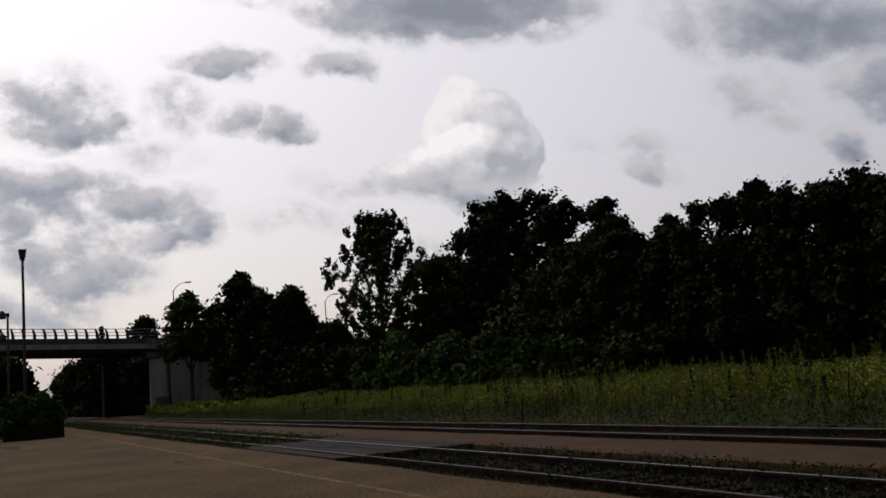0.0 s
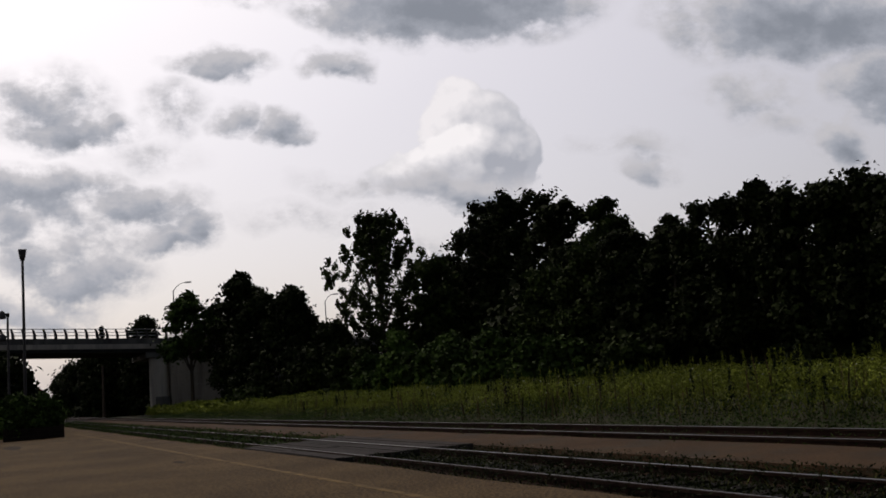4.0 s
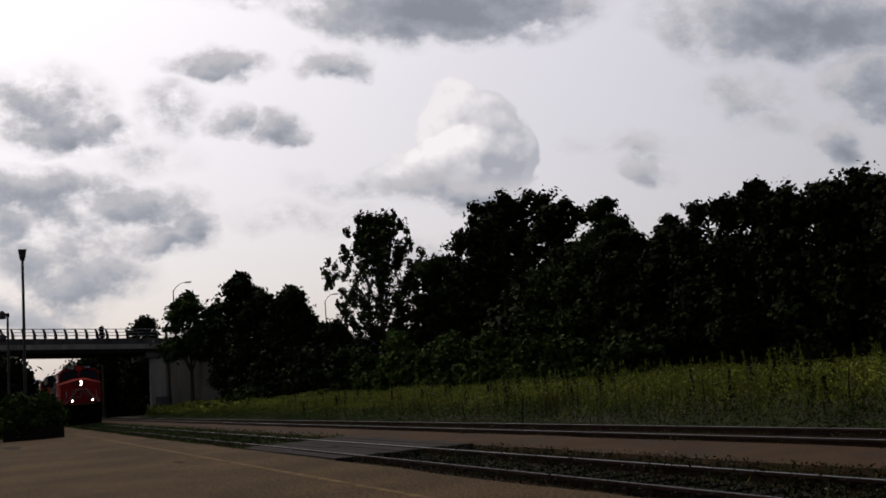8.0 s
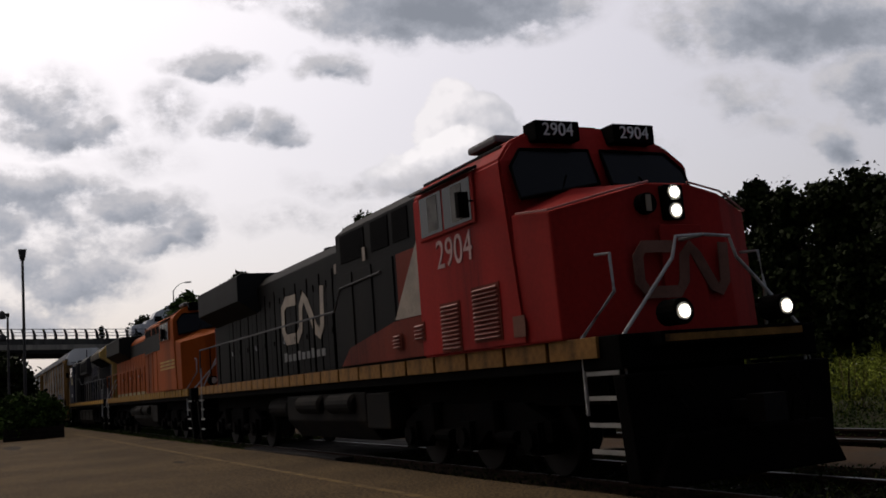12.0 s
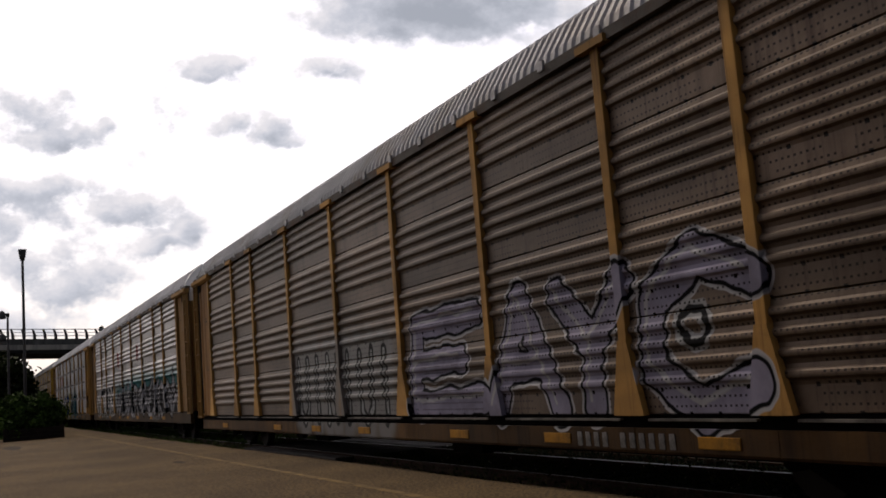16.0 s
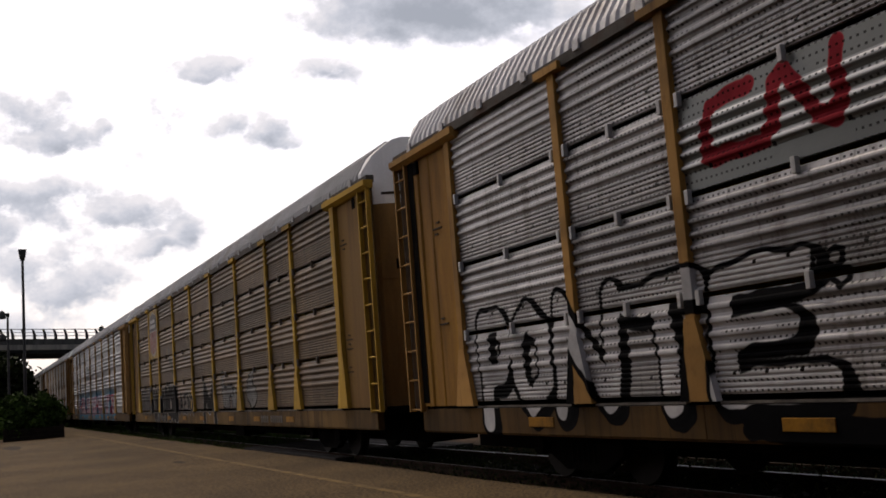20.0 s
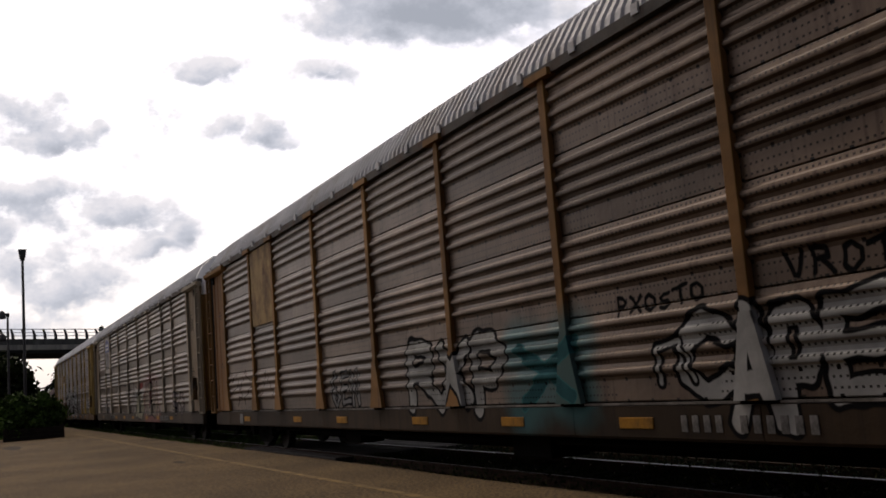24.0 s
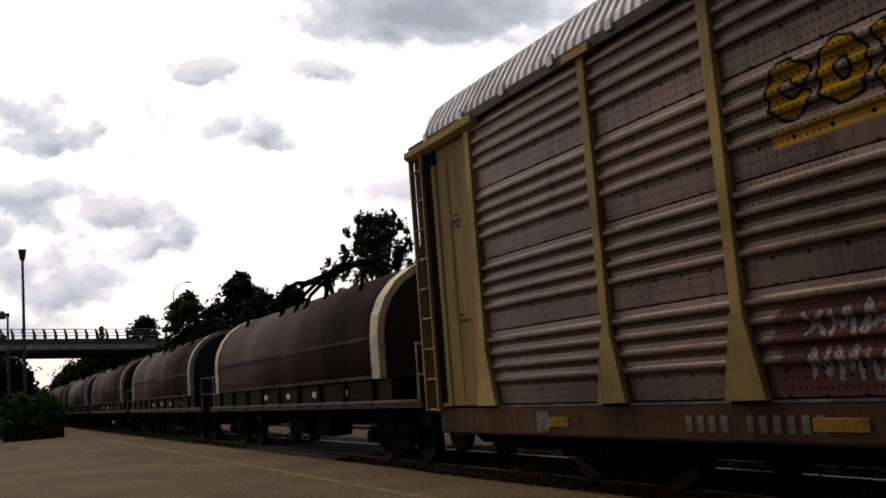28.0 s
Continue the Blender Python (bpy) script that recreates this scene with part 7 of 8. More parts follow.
        for x0, x1 in ((-1.12, -0.45), (xe - 0.5, xe + 0.15)):
            bm = bmesh.new()
            for z in (0.42, 0.72, 1.02, 1.30):
                box(bm, x0, x1, s * 1.25 - 0.16, s * 1.25 + 0.16, z, z + 0.035)
            part("steps", bm, M_BLACK, root)
            bm = bmesh.new()
            for z in (0.42, 0.72, 1.02, 1.30):
                box(bm, x0, x1, s * 1.41 - 0.012, s * 1.41 + 0.012, z, z + 0.05)
            part("step_edges", bm, mat("pale_step_edge", (0.22, 0.21, 0.19), 0.6), root)
    # pilot, anticlimber and couplers
    for x, d in ((-0.35, 1), (xe - 0.45, -1)):
        pl = part("pilot", prism([(-1.42, 0.12), (1.42, 0.12), (1.5, 1.30), (-1.5, 1.30)], x - 0.12, x + 0.12, bevel=0.03), M_BLACK, root)
        part("plough", prism([(-1.35, 0.10), (1.35, 0.10), (1.1, 0.62), (-1.1, 0.62)], min(x, x + d * 0.35), max(x, x + d * 0.35), bevel=0.03), M_BLACK, pl)
        for k in (-0.9, -0.65, 0.65, 0.9):
            bm = bmesh.new()
            tube(bm, [(x + d * 0.14, k, 1.15), (x + d * 0.34, k, 0.9), (x + d * 0.3, k * 0.9, 0.55)], 0.025, 6)
            part("air_hose", bm, M_BLACK, pl)
        coupler(root, x, d)
    part("anticlimber", boxes((-0.6, -0.12, -1.05, 1.05, 1.58, zf), bevel=0.02), M_BLACK, root)
    part("anticlimber_stripe", boxes((-0.118, -0.108, -1.0, 1.0, 1.62, 1.70)), m_sill, root)
    # lamps
    for s in (-1, 1):
        bm = bmesh.new()
        disc(bm, (-0.22, s * 0.75, 1.94), 0.15, 0.3, "x", 14)
        dl = part("ditch_light", bm, M_BLACK, root)
        bm = bmesh.new()
        disc(bm, (-0.066, s * 0.75, 1.94), 0.10, 0.02, "x", 14)
        part("lamp_glass", bm, M_LENS, dl)
        bm = bmesh.new()
        disc(bm, (-0.052, s * 0.75, 1.94), 0.066, 0.02, "x", 14)
        part("lamp_lens", bm, LAMP if S["lit"] else M_LENS, dl)
    hl = part("headlight_box", boxes((-1.1, -0.93, -0.15, 0.15, 3.12, 3.56), bevel=0.03), M_BLACK, nose)
    for z in (3.23, 3.46):
        bm = bmesh.new()
        disc(bm, (-0.93, 0, z), 0.10, 0.02, "x", 14)
        part("headlight_glass", bm, M_LENS, hl)
        bm = bmesh.new()
        disc(bm, (-0.916, 0, z), 0.064, 0.02, "x", 14)
        part("headlight", bm, LAMP if S["lit"] else M_LENS, hl)
    part("nose_door", boxes((-0.925, -0.90, -0.30, 0.34, 1.75, 3.05), bevel=0.01), m_nose, nose)
    TRAIN.append((root, back, turn))
    return root, nose, cab, hood


RED, PAPER = (0.235, 0.016, 0.013), (0.20, 0.155, 0.11)
red_loco = dict(key="red_loco", nose=RED, cab=RED, hood=(0.0055, 0.005, 0.0048), top=(0.014, 0.0135, 0.0135), low=(0.11, 0.020, 0.012), dirt=(0.009, 0.0075, 0.006), sill=(0.19, 0.095, 0.025), gaps=True, reflect=False, edging=True, number="2904", num_size=0.60, num_at=(-4.0, 3.2), figures=(0.30, 0.17, 0.15),
          louvres=True, band=None, band_top=0, end=(0.12, 0.01, 0.008), rail=(0.085, 0.085, 0.085), lit=True)
loco, nose_, cab_, hood_ = locomotive(red_loco, "red-nosed black diesel locomotive leading the train with lit lamps", 0.0, 0)
m_paper = mat("faded_white_paint", PAPER, 0.6, dirt=(0.12, 0.09, 0.07), dirt_amt=0.4)
# slanting pale band behind the cab, dull red patch under it
plate("slanted_stripe", [(-5.36, 3.62), (-6.45, 2.42), (-5.36, 2.42)], 1.507, m_paper, loco, label="slanted cream stripe")
plate("red_panel", [(-5.36, 1.78), (-9.2, 1.78), (-8.7, 2.1), (-6.5, 2.40), (-5.36, 2.40)], 1.505, mat("red_loco_low", (0.11, 0.020, 0.012)), loco)
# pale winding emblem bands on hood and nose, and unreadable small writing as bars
band = ((-13.75, 3.52), (-14.55, 3.54), (-14.83, 3.38), (-14.86, 2.85), (-14.62, 2.62), (-13.75, 2.62), (-13.45, 2.80), (-13.38, 3.30), (-13.15, 3.52), (-12.92, 3.36), (-12.35, 2.72), (-12.08, 2.60), (-11.88, 2.78), (-11.80, 3.62))
for s_ in (-1, 1):
    part("emblem_band", ribbon(band, 0.26, s_ * 0.958, s_ * 0.006, "y"), m_paper, hood_, "cream winding emblem")
    for i_ in range(9):
        part("lettering_bar", boxes((-14.9 + 0.36 * i_, -14.66 + 0.36 * i_, min(s_ * 0.955, s_ * 0.962), max(s_ * 0.955, s_ * 0.962), 2.10, 2.26 + 0.05 * (i_ % 3 == 0))), mat("dull_grey_paint", (0.10, 0.098, 0.095), 0.7), hood_)
    for x_, z_ in ((-9.6, 3.45), (-10.9, 3.75), (-7.8, 3.6)):
        part("notice_plate", boxes((x_, x_ + 0.14, min(s_ * 1.50, s_ * 1.506), max(s_ * 1.50, s_ * 1.506), z_, z_ + 0.24) if x_ > -9.3 else (x_, x_ + 0.14, min(s_ * 0.955, s_ * 0.965), max(s_ * 0.955, s_ * 0.965), z_, z_ + 0.2)), m_paper, hood_)
front = ((-0.14, 2.78), (-0.58, 2.78), (-0.67, 2.66), (-0.67, 2.36), (-0.56, 2.23), (-0.10, 2.23), (-0.01, 2.36), (0.02, 2.66), (0.12, 2.78), (0.22, 2.66), (0.44, 2.28), (0.54, 2.23), (0.62, 2.34), (0.64, 2.82))
part("nose_emblem_band", ribbon(front, 0.15, -0.905, 0.018, "x"), mat("faded_pink_paint", (0.15, 0.075, 0.055), 0.8, spec=0.03), nose_, "faded pink winding emblem")
bm_ = bmesh.new()
disc(bm_, (-0.99, -0.42, 3.32), 0.13, 0.16, "x", 18)
part("round_badge", bm_, M_BLACK, nose_)
part("badge_bar", boxes((-0.908, -0.9, -0.46, -0.38, 3.22, 3.42)), m_paper, nose_)
plate("data_plate", [(-2.45, 1.85), (-2.45, 2.12), (-2.15, 2.12), (-2.15, 1.85)], 1.556, mat("faded_pink_paint", (0.15, 0.075, 0.055), 0.8, spec=0.03), loco)

ORANGE = (0.23, 0.050, 0.007)
orange_loco = dict(key="orange_loco", nose=ORANGE, cab=ORANGE, hood=ORANGE, top=(0.012, 0.012, 0.011), low=(0.19, 0.042, 0.007), sill=(0.22, 0.115, 0.018), gaps=True, reflect=False, number="", num_size=0.4, num_at=(-4.0, 2.8), figures=(0.02, 0.02, 0.02),
            louvres=False, band=(0.20, 0.17, 0.09), band_top=1.9, end=ORANGE, rail=(0.20, 0.05, 0.01), lit=False)
loco2, nose2, cab2, hood2 = locomotive(orange_loco, "orange diesel locomotive with dark roof and yellow stripes", 23.8, 0)
m_yl = mat("yellow_stripe", (0.30, 0.16, 0.015), 0.7, dirt=GRIME, dirt_amt=0.3)
for z_ in (3.90, 4.02, 4.14):
    plate("yellow_stripe", [(-5.3, z_ - 1.4), (-2.4, z_ - 1.4), (-2.4, z_ - 1.33), (-5.3, z_ - 1.33)], 1.556, m_yl, loco2)
plate("dark_upper_band", [(-22.3, 3.56), (-9.4, 3.56), (-9.4, 4.1), (-22.3, 4.1)], 0.950, mat("orange_loco_top", (0.012, 0.012, 0.011)), loco2)
plate("dark_upper_band", [(-9.25, 3.3), (-5.4, 3.3), (-5.4, 3.95), (-9.25, 3.95)], 1.49, mat("orange_loco_top", (0.012, 0.012, 0.011)), loco2)
for z_ in (1.9, 2.05, 2.2):
    part("end_stripe", boxes((-22.64, -22.625, -0.9, 0.9, z_ + 0.9, z_ + 1.0)), m_yl, loco2)

NAVY, DULL, YELL = (0.014, 0.015, 0.027), (0.045, 0.042, 0.040), (0.30, 0.205, 0.062)
navy_loco = dict(key="navy_loco", nose=(0.21, 0.14, 0.05), cab=NAVY, hood=DULL, top=(0.085, 0.072, 0.056), dirt=(0.014, 0.012, 0.011), dirt_amt=0.55, var=0.5, blotch=1.3, low=NAVY, sill=(0.17, 0.095, 0.036), gaps=True, reflect=True, number="7700", num_size=0.70, num_at=(-3.95, 3.22), figures=(0.34, 0.28, 0.15),
           louvres=False, end_x=-21.3, rad_x=-16.5, band=(0.011, 0.012, 0.020), band_top=2.25, end=YELL, rail=(0.085, 0.085, 0.085), lit=False)
loco3, nose3, cab3, hood3 = locomotive(navy_loco, "grey and navy diesel locomotive with yellow ends running backwards", 71.0 - 1.1, 180)
plate("navy_flank", [(-5.3, 1.78), (-2.46, 1.78), (-2.2, 2.2), (-2.2, 3.4), (-5.3, 3.4)], 1.553, mat("navy_loco_flank", NAVY), loco3, 0.001)
plate("navy_nose_flank", [(-2.46, 1.78), (-1.42, 3.26), (-2.25, 3.36)], 1.535, mat("navy_loco_flank", NAVY), loco3)
for s_ in (-1, 1):
    for i_ in range(4):
        part("lettering_bar", boxes((-3.7 - 0.22 * i_ - 0.08, -3.7 - 0.22 * i_ + 0.08, min(s_ * 1.556, s_ * 1.56), max(s_ * 1.556, s_ * 1.56), 2.14, 2.36)), M_STEELRAIL, loco3)
    # what is left of the old lettering: faded blue shapes in two rows, and a sooty band between them
    mfb = mat("faded_blue", (0.016, 0.0175, 0.027), 0.85, var=0.5, scale=1.2, spec=0.02, dirt=(0.045, 0.042, 0.040), dirt_amt=0.35)
    for cx_ in (-11.55, -12.65, -13.75):
        pts = [(cx_ + 0.50 * math.cos(math.pi * i_ / 9), 2.72 + 0.46 * math.sin(math.pi * i_ / 9)) for i_ in range(18)]
        part("faded_letter_shape", prism(pts, s_ * 0.950, s_ * 0.953, "y"), mfb, hood3, "faded dark blue shape")
    for cx_, w_ in ((-11.95, 0.30), (-12.80, 0.36), (-13.65, 0.38), (-14.35, 0.22)):
        part("faded_letter_shape", prism([(cx_ - w_, 3.22), (cx_ + w_, 3.16), (cx_ + w_ - 0.06, 3.78), (cx_ - w_ + 0.1, 3.90)], s_ * 0.950, s_ * 0.953, "y"), mfb, hood3, "faded dark blue shape")
    part("soot_band", prism([(-12.0, 3.02), (-13.2, 3.06), (-14.7, 2.98), (-14.8, 3.2), (-13.4, 3.24), (-12.0, 3.16)], s_ * 0.955, s_ * 0.958, "y"), mat("soot", (0.006, 0.0055, 0.005), 0.9, spec=0.02), hood3, "black sooty band")
    part("rusty_patch", boxes((-15.35, -14.85, *sorted((s_ * 0.948, s_ * 0.954)), 2.62, 2.98)), mat("rusty_patch", (0.030, 0.017, 0.012), 0.85, var=0.4), hood3)
# running number on the yellow end
m_fig = mat("end_figures", (0.012, 0.010, 0.008), 0.7)
letters("7700", 0.38, m_fig, "end_number", hood3, Matrix.Translation((-21.456, 0.46, 3.92)) @ Euler((radians(90), 0, radians(-90))).to_matrix().to_4x4())
for y0_, y1_, z0_, z1_ in ((-0.04, 0.96, 3.735, 3.76), (-0.04, 0.96, 4.08, 4.105), (-0.065, -0.04, 3.755, 4.085), (0.96, 0.985, 3.755, 4.085)):
    part("number_frame", boxes((-21.462, -21.44, y0_, y1_, z0_, z1_)), m_fig, hood3)


# ---------- road traffic on the bridge ----------
def lorry():
    root = thing("lorry", pose(0, 0, 0), "white lorry tractor with a tall roof fairing on the bridge", "truck")
    mw = mat("white_cab_paint", (0.55, 0.55, 0.56), 0.4, dirt=(0.3, 0.29, 0.27), dirt_amt=0.2)
    part("cab", prism([(0.0, 0.7), (0.0, 2.2), (0.7, 2.5), (1.0, 3.2), (2.4, 3.9), (3.2, 3.95), (3.2, 0.7)], -1.2, 1.2, "x", bevel=0.06), mw, root)
    part("bonnet", prism([(-1.6, 0.8), (-1.5, 1.7), (0.0, 2.0), (0.0, 0.8)], -1.0, 1.0, "x", bevel=0.06), mw, root)
    part("windscreen", prism([(0.02, 2.22), (0.66, 2.55), (0.7, 2.6), (0.02, 2.27)], -1.05, 1.05, "x"), M_GLASS, root)
    part("side_window", boxes((1.19, 1.215, 0.9, 1.7, 2.1, 2.75)), M_GLASS, root)
    part("chassis", boxes((-0.5, 0.5, 0, 6.2, 0.6, 0.95)), M_BLACK, root)
    for y in (-0.8, 4.2, 5.5):
        for x in (-1.0, 1.0):
            bm = bmesh.new()
            disc(bm, (x, y, 0.5), 0.5, 0.3, "x", 18)
            part("wheel", bm, M_BLACK, root)
    return root


def small_car(col, label):
    root = thing("car", pose(0, 0, 0), label, "car")
    mc = mat("car_paint_%.2f" % col[0], col, 0.3, bump=0)
    part("body", prism([(0, 0.3), (0, 0.75), (1.0, 0.95), (4.2, 0.95), (4.4, 0.7), (4.4, 0.3)], -0.88, 0.88, "x", bevel=0.06), mc, root)
    part("cabin", prism([(1.0, 0.92), (1.7, 1.45), (3.3, 1.48), (4.1, 0.93)], -0.78, 0.78, "x", bevel=0.05), M_GLASS, root)
    part("roof", boxes((-0.7, 0.7, 1.75, 3.25, 1.45, 1.5), bevel=0.02), mc, root)
    for y in (0.85, 3.55):
        for x in (-0.8, 0.8):
            bm = bmesh.new()
            disc(bm, (x, y, 0.32), 0.32, 0.2, "x", 16)
            part("wheel", bm, M_BLACK, root)
    return root


def road_rows(lane, y_at, t_at, v):
    """Drives across the bridge at v metres a second; waits far out of the way of the view, on the same road."""
    out = []
    t0 = t_at + ((56.0 if v < 0 else -36.0) - y_at) / v
    t1 = t_at + ((-36.0 if v < 0 else 56.0) - y_at) / v
    ts = sorted({0.0, 28.0, max(0.0, min(28.0, t0)), max(0.0, min(28.0, t1))})
    for t in ts:
        y = max(-36.0, min(56.0, y_at + v * (t - t_at)))
        out.append((t, pose(BX + lane, 3.0 + y, 8.42 - 0.046 * y, -2.63 if v < 0 else 2.63, 0, 0 if v < 0 else 180)))
    return out


ROAD.append((lorry(), road_rows(-2.2, 2.6, 12.5, -10.0)))
ROAD.append((small_car((0.02, 0.022, 0.028), "dark car driving over the bridge"), road_rows(-2.4, -2.6, 1.0, -11.0)))
ROAD.append((small_car((0.5, 0.5, 0.5), "white car driving over the bridge"), road_rows(-2.4, 7.3, 3.5, -11.0)))

# ================= cloud backdrop =================
def cloud_backdrop():
    """A far dome of drifting grey clouds with soft clear gaps between them, and one towering white cloud."""
    rad = 3000.0
    bm = bmesh.new()
    grid = []
    for i in range(41):
        az = radians(-150 + 140 * i / 40)
        grid.append([bm.verts.new((rad * math.sin(az) * math.cos(el), rad * math.cos(az) * math.cos(el), rad * math.sin(el))) for el in [radians(-2 + 56 * j / 24) for j in range(25)]])
    for a, b in zip(grid, grid[1:]):
        for k in range(24):
            bm.faces.new((a[k], a[k + 1], b[k + 1], b[k]))
    m = bpy.data.materials.new("drifting_clouds")
    m.use_nodes = True
    n, l = m.node_tree.nodes, m.node_tree.links
    n.clear()
    tc = n.new("ShaderNodeTexCoord")

    def vmath(op, a, b=None, scale=None):
        k = n.new("ShaderNodeVectorMath")
        k.operation = op
        l.new(a, k.inputs[0])
        if b is not None:
            if isinstance(b, (tuple, Vector)):
                k.inputs[1].default_value = b
            else:
                l.new(b, k.inputs[1])
        if scale is not None:
            k.inputs["Scale"].default_value = scale
        return k.outputs["Value"] if op in ("DOT_PRODUCT", "LENGTH") else k.outputs[0]

    def math_(op, a, b=None, c=None, clamp=False):
        k = n.new("ShaderNodeMath")
        k.operation, k.use_clamp = op, clamp
        for i, q in enumerate((a, b, c)):
            if q is None:
                continue
            if isinstance(q, (int, float)):
                k.inputs[i].default_value = q
            else:
                l.new(q, k.inputs[i])
        return k.outputs[0]

    def step(v, a, b):
        k = n.new("ShaderNodeMapRange")
        k.interpolation_type = "SMOOTHSTEP"
        k.inputs[1].default_value, k.inputs[2].default_value = a, b
        l.new(v, k.inputs[0])
        return k.outputs[0]

    def tint(fac, a, b):
        k = n.new("ShaderNodeMixRGB")
        for i, q in enumerate((fac, a, b)):
            if isinstance(q, tuple):
                k.inputs[i].default_value = (*q, 1)
            else:
                l.new(q, k.inputs[i])
        return k.outputs[0]
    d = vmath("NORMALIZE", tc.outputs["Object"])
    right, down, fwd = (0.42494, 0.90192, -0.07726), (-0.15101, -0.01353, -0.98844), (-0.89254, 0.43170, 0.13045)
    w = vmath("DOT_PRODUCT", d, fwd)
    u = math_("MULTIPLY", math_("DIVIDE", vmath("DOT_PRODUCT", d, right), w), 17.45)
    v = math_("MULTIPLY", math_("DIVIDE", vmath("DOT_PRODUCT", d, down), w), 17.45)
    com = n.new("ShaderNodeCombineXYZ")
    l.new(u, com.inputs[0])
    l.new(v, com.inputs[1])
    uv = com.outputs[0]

    def noise_tex(scale, detail, rough=0.6, off=0.0, stretch=1.3, where=None):
        mp = n.new("ShaderNodeMapping")
        mp.inputs["Location"].default_value = (off, off * 0.7, off * 1.3)
        mp.inputs["Scale"].default_value = (1.0, stretch, 1.0)
        l.new(where or uv, mp.inputs["Vector"])
        k = n.new("ShaderNodeTexNoise")
        k.inputs["Scale"].default_value, k.inputs["Detail"].default_value, k.inputs["Roughness"].default_value = scale, detail, rough
        l.new(mp.outputs[0], k.inputs["Vector"])
        return k
    warp = noise_tex(1.0, 4, 0.5)
    off = vmath("SCALE", vmath("SUBTRACT", warp.outputs["Color"], (0.5, 0.5, 0.5)), scale=0.95)
    uvw = vmath("ADD", uv, off)
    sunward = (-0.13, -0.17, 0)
    fine = noise_tex(1.5, 8, 0.6, 3.0)
    fine_s = noise_tex(1.5, 8, 0.6, 3.0, where=vmath("ADD", uv, sunward))
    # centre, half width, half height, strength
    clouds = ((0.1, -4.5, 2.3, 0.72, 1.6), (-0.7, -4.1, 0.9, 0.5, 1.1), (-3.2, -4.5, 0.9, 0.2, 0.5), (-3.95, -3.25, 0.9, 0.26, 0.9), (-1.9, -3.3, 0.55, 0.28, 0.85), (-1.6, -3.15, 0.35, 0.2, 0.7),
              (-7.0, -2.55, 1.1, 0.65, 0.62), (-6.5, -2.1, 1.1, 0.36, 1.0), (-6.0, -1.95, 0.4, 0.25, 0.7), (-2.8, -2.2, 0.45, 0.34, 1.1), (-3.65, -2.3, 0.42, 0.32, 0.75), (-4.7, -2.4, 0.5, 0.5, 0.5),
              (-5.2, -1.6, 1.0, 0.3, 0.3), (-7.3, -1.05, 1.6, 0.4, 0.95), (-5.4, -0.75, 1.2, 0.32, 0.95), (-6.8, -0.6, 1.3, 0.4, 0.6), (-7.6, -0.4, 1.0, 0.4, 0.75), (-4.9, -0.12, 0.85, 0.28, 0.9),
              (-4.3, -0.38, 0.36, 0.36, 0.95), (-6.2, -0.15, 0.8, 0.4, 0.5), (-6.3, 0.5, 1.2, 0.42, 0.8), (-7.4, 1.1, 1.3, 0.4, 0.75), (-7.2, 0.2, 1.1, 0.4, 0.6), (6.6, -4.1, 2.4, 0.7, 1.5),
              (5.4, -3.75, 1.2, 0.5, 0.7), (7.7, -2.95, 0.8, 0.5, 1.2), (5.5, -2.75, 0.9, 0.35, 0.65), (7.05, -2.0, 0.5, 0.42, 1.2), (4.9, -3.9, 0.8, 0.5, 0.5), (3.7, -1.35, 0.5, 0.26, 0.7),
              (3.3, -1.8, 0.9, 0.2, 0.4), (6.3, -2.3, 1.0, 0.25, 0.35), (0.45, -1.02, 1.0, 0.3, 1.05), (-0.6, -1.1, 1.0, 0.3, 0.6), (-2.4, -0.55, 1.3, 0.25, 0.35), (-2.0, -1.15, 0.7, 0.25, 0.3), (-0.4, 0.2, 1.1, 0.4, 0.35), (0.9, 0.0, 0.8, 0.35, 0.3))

    def field(items, where, top):
        total = None
        for cx, cy, rx, ry, s in items:
            q = vmath("MULTIPLY", vmath("SUBTRACT", where, (cx, cy, 0)), (1 / rx, 1 / ry, 0))
            k = math_("MULTIPLY", math_("SUBTRACT", top, vmath("LENGTH", q)), s)
            total = math_("MAXIMUM", k, 0.0) if total is None else math_("MAXIMUM", total, k)
        return total
    # grey summer clouds: soft feet, puffed sunward sides
    def puffs(where, noise):
        f = field(clouds, where, 1.4)
        return math_("ADD", f, math_("MULTIPLY", math_("MULTIPLY", math_("SUBTRACT", noise.outputs["Fac"], 0.53), 2.3), step(f, 0.0, 0.5)))
    dens = puffs(uvw, fine)
    lit = math_("SUBTRACT", dens, puffs(vmath("ADD", uvw, sunward), fine_s))
    heart = math_("SUBTRACT", dens, math_("MULTIPLY", lit, 1.1))
    colour = tint(step(heart, 0.0, 1.1), (0.52, 0.525, 0.555), (0.345, 0.375, 0.43))
    colour = tint(step(heart, 0.7, 1.9), colour, (0.222, 0.25, 0.295))
    grey = n.new("ShaderNodeEmission")
    l.new(colour, grey.inputs[0])
    clear = n.new("ShaderNodeBsdfTransparent")
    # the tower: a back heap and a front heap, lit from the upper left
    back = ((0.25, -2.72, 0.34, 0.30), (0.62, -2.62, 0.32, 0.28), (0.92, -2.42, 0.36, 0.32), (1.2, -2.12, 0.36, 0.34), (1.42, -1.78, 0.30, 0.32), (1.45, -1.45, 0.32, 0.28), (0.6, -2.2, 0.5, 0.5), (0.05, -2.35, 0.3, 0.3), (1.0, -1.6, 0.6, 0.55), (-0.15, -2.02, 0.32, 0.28))
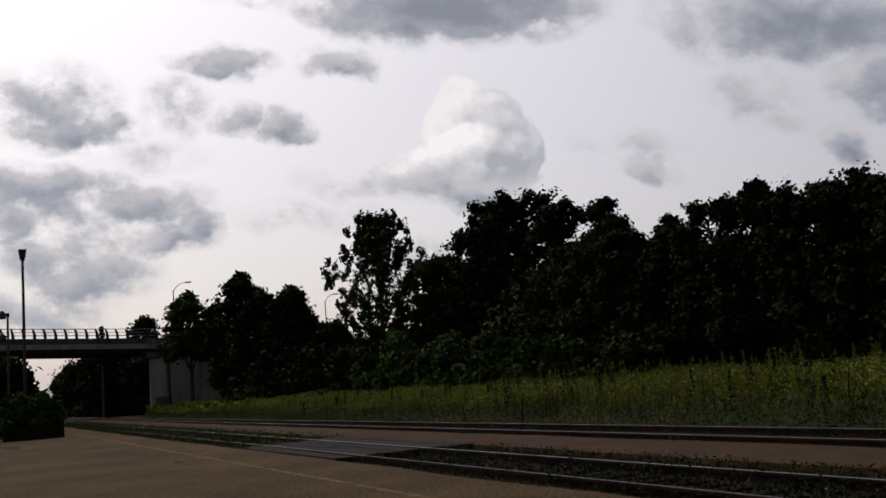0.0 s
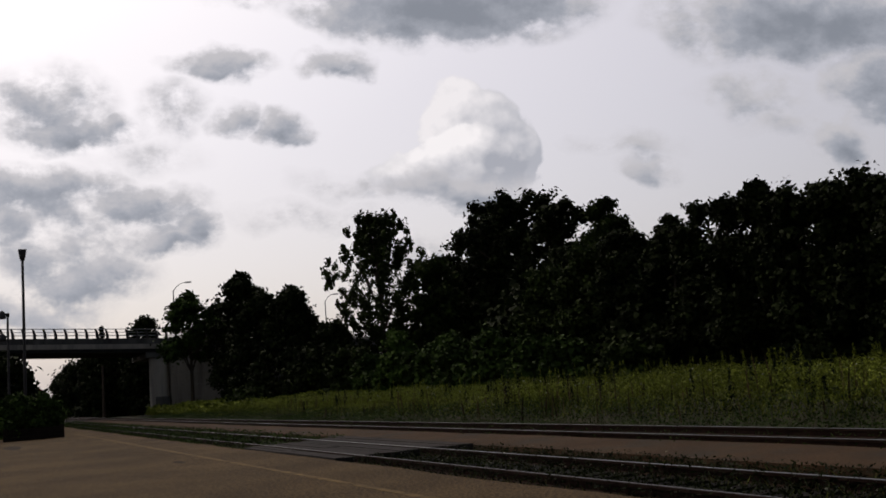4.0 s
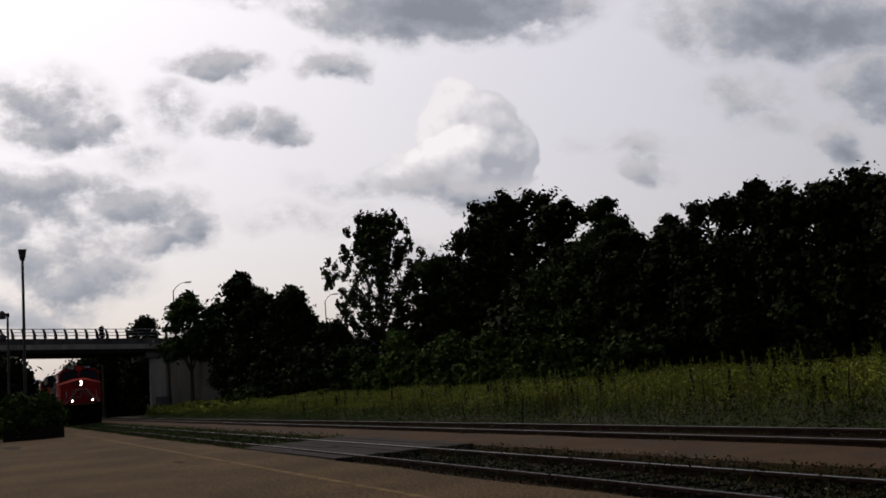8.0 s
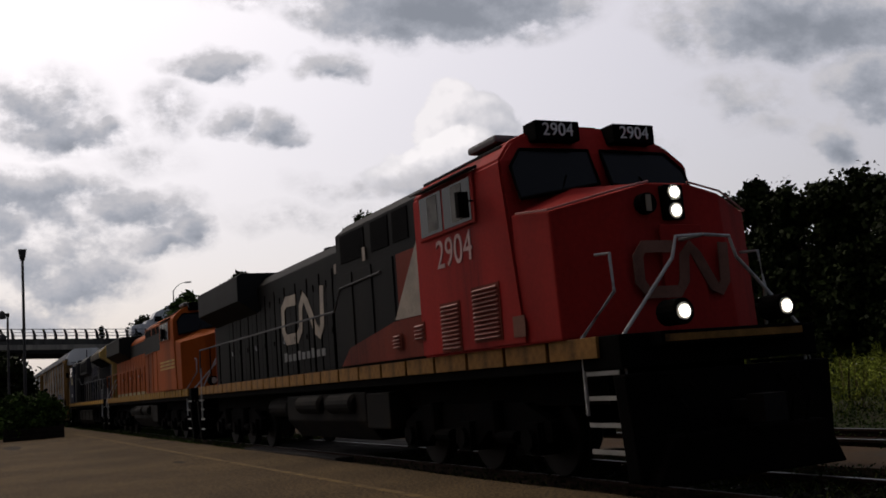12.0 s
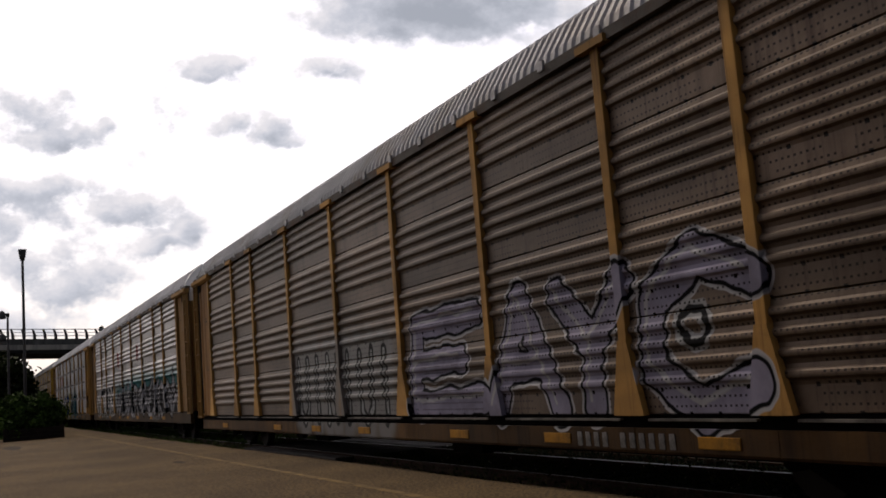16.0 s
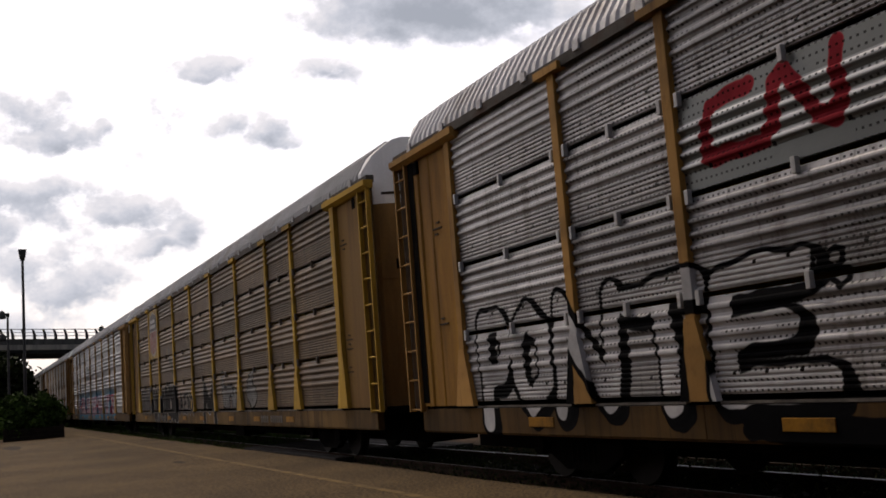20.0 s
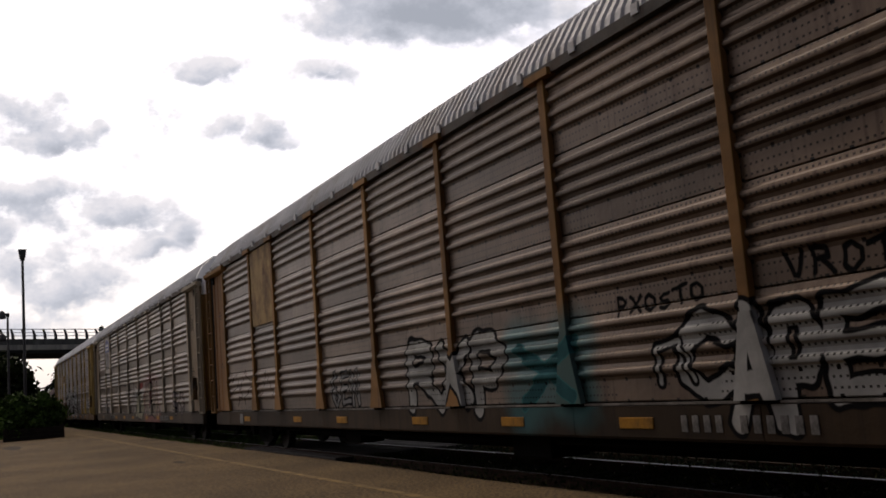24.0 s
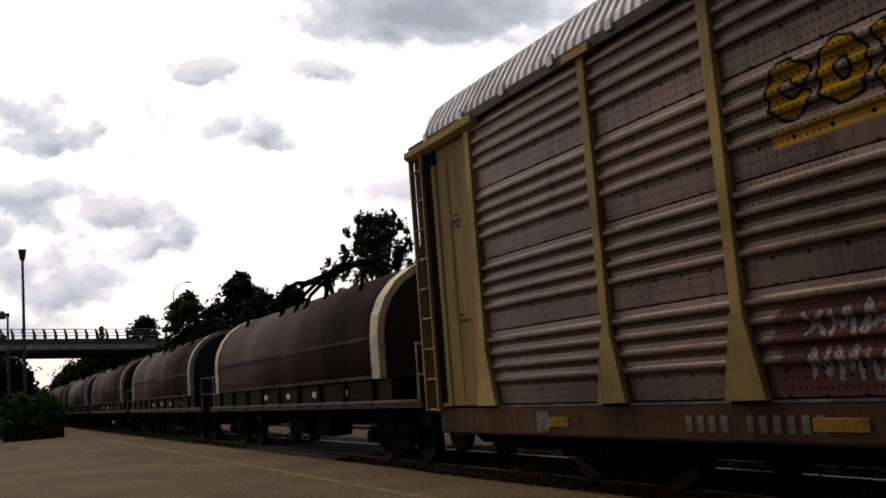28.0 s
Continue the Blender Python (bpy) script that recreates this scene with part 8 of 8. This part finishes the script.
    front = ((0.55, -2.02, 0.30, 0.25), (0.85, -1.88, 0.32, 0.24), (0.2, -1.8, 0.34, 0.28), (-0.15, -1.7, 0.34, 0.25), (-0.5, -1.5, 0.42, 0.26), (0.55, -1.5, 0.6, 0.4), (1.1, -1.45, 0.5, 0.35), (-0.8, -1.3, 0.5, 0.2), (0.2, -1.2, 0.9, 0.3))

    def heap_at(items, where):
        """Rounded lobes that melt into one another, with cauliflower bumps."""
        total = None
        for cx, cy, rx, ry in items:
            q = vmath("MULTIPLY", vmath("SUBTRACT", where, (cx, cy, 0)), (0.62 / rx, 0.62 / ry, 0))
            k = math_("MAXIMUM", math_("SUBTRACT", 1.0, vmath("DOT_PRODUCT", q, q)), 0.0)
            k = math_("MULTIPLY", k, k)
            total = k if total is None else math_("ADD", total, k)
        bumps = noise_tex(2.6, 4, 0.5, 9.0, 1.0, where)
        return math_("ADD", total, math_("MULTIPLY", math_("MULTIPLY", math_("SUBTRACT", bumps.outputs["Fac"], 0.5), 2.2), step(total, 0.0, 0.5)))
    last = clear.outputs[0]
    for heap, light_, dark_ in ((back, (0.86, 0.85, 0.87), (0.42, 0.445, 0.50)), (front, (0.92, 0.91, 0.925), (0.38, 0.405, 0.46))):
        here = heap_at(heap, uv)
        slope = math_("SUBTRACT", here, heap_at(heap, vmath("ADD", uv, sunward)))
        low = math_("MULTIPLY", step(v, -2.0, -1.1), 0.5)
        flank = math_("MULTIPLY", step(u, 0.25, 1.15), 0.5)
        shade = math_("ADD", math_("ADD", math_("SUBTRACT", 0.24, math_("MULTIPLY", slope, 0.42)), flank), low, clamp=True)
        em = n.new("ShaderNodeEmission")
        l.new(tint(shade, light_, dark_), em.inputs[0])
        mx = n.new("ShaderNodeMixShader")
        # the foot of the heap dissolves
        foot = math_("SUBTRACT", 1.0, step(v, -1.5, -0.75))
        l.new(math_("MULTIPLY", math_("MULTIPLY", step(here, 0.12, 0.5), foot), 0.95), mx.inputs[0])
        l.new(last, mx.inputs[1])
        l.new(em.outputs[0], mx.inputs[2])
        last = mx.outputs[0]
    m2 = n.new("ShaderNodeMixShader")
    l.new(math_("MULTIPLY", step(dens, -0.08, 0.75), 0.97), m2.inputs[0])
    l.new(last, m2.inputs[1])
    l.new(grey.outputs[0], m2.inputs[2])
    out = n.new("ShaderNodeOutputMaterial")
    l.new(m2.outputs[0], out.inputs[0])
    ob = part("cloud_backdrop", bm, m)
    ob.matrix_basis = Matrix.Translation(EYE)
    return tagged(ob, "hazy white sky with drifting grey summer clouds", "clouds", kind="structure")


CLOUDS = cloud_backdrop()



# ================= what moves =================
# distance of the leading lamps along the track, second by second
RUN = [(0.0, -229.0), (3.0, -174.5), (6.0, -119.8), (7.0, -101.8), (8.0, -83.8), (9.0, -65.6), (10.0, -47.2), (11.0, -28.1), (12.0, -8.6), (13.0, 10.8), (15.5, 59.45), (16.0, 69.2), (17.0, 88.92),
       (18.0, 108.35), (19.0, 127.77), (20.0, 147.45), (21.0, 166.87), (24.0, 225.12), (25.0, 244.4), (26.0, 263.3), (27.0, 282.65), (28.0, 302.1)]


def motions():
    for ob, back, turn in TRAIN:
        walk(ob, [(t, pose(s - back, 0, 0, 0, 0, turn)) for t, s in RUN])
    for ob, rows in ROAD:
        walk(ob, rows)
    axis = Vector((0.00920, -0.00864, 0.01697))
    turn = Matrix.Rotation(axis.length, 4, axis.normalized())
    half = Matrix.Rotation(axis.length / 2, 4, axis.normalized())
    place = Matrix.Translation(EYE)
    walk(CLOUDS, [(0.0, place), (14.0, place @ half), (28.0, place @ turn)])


motions()
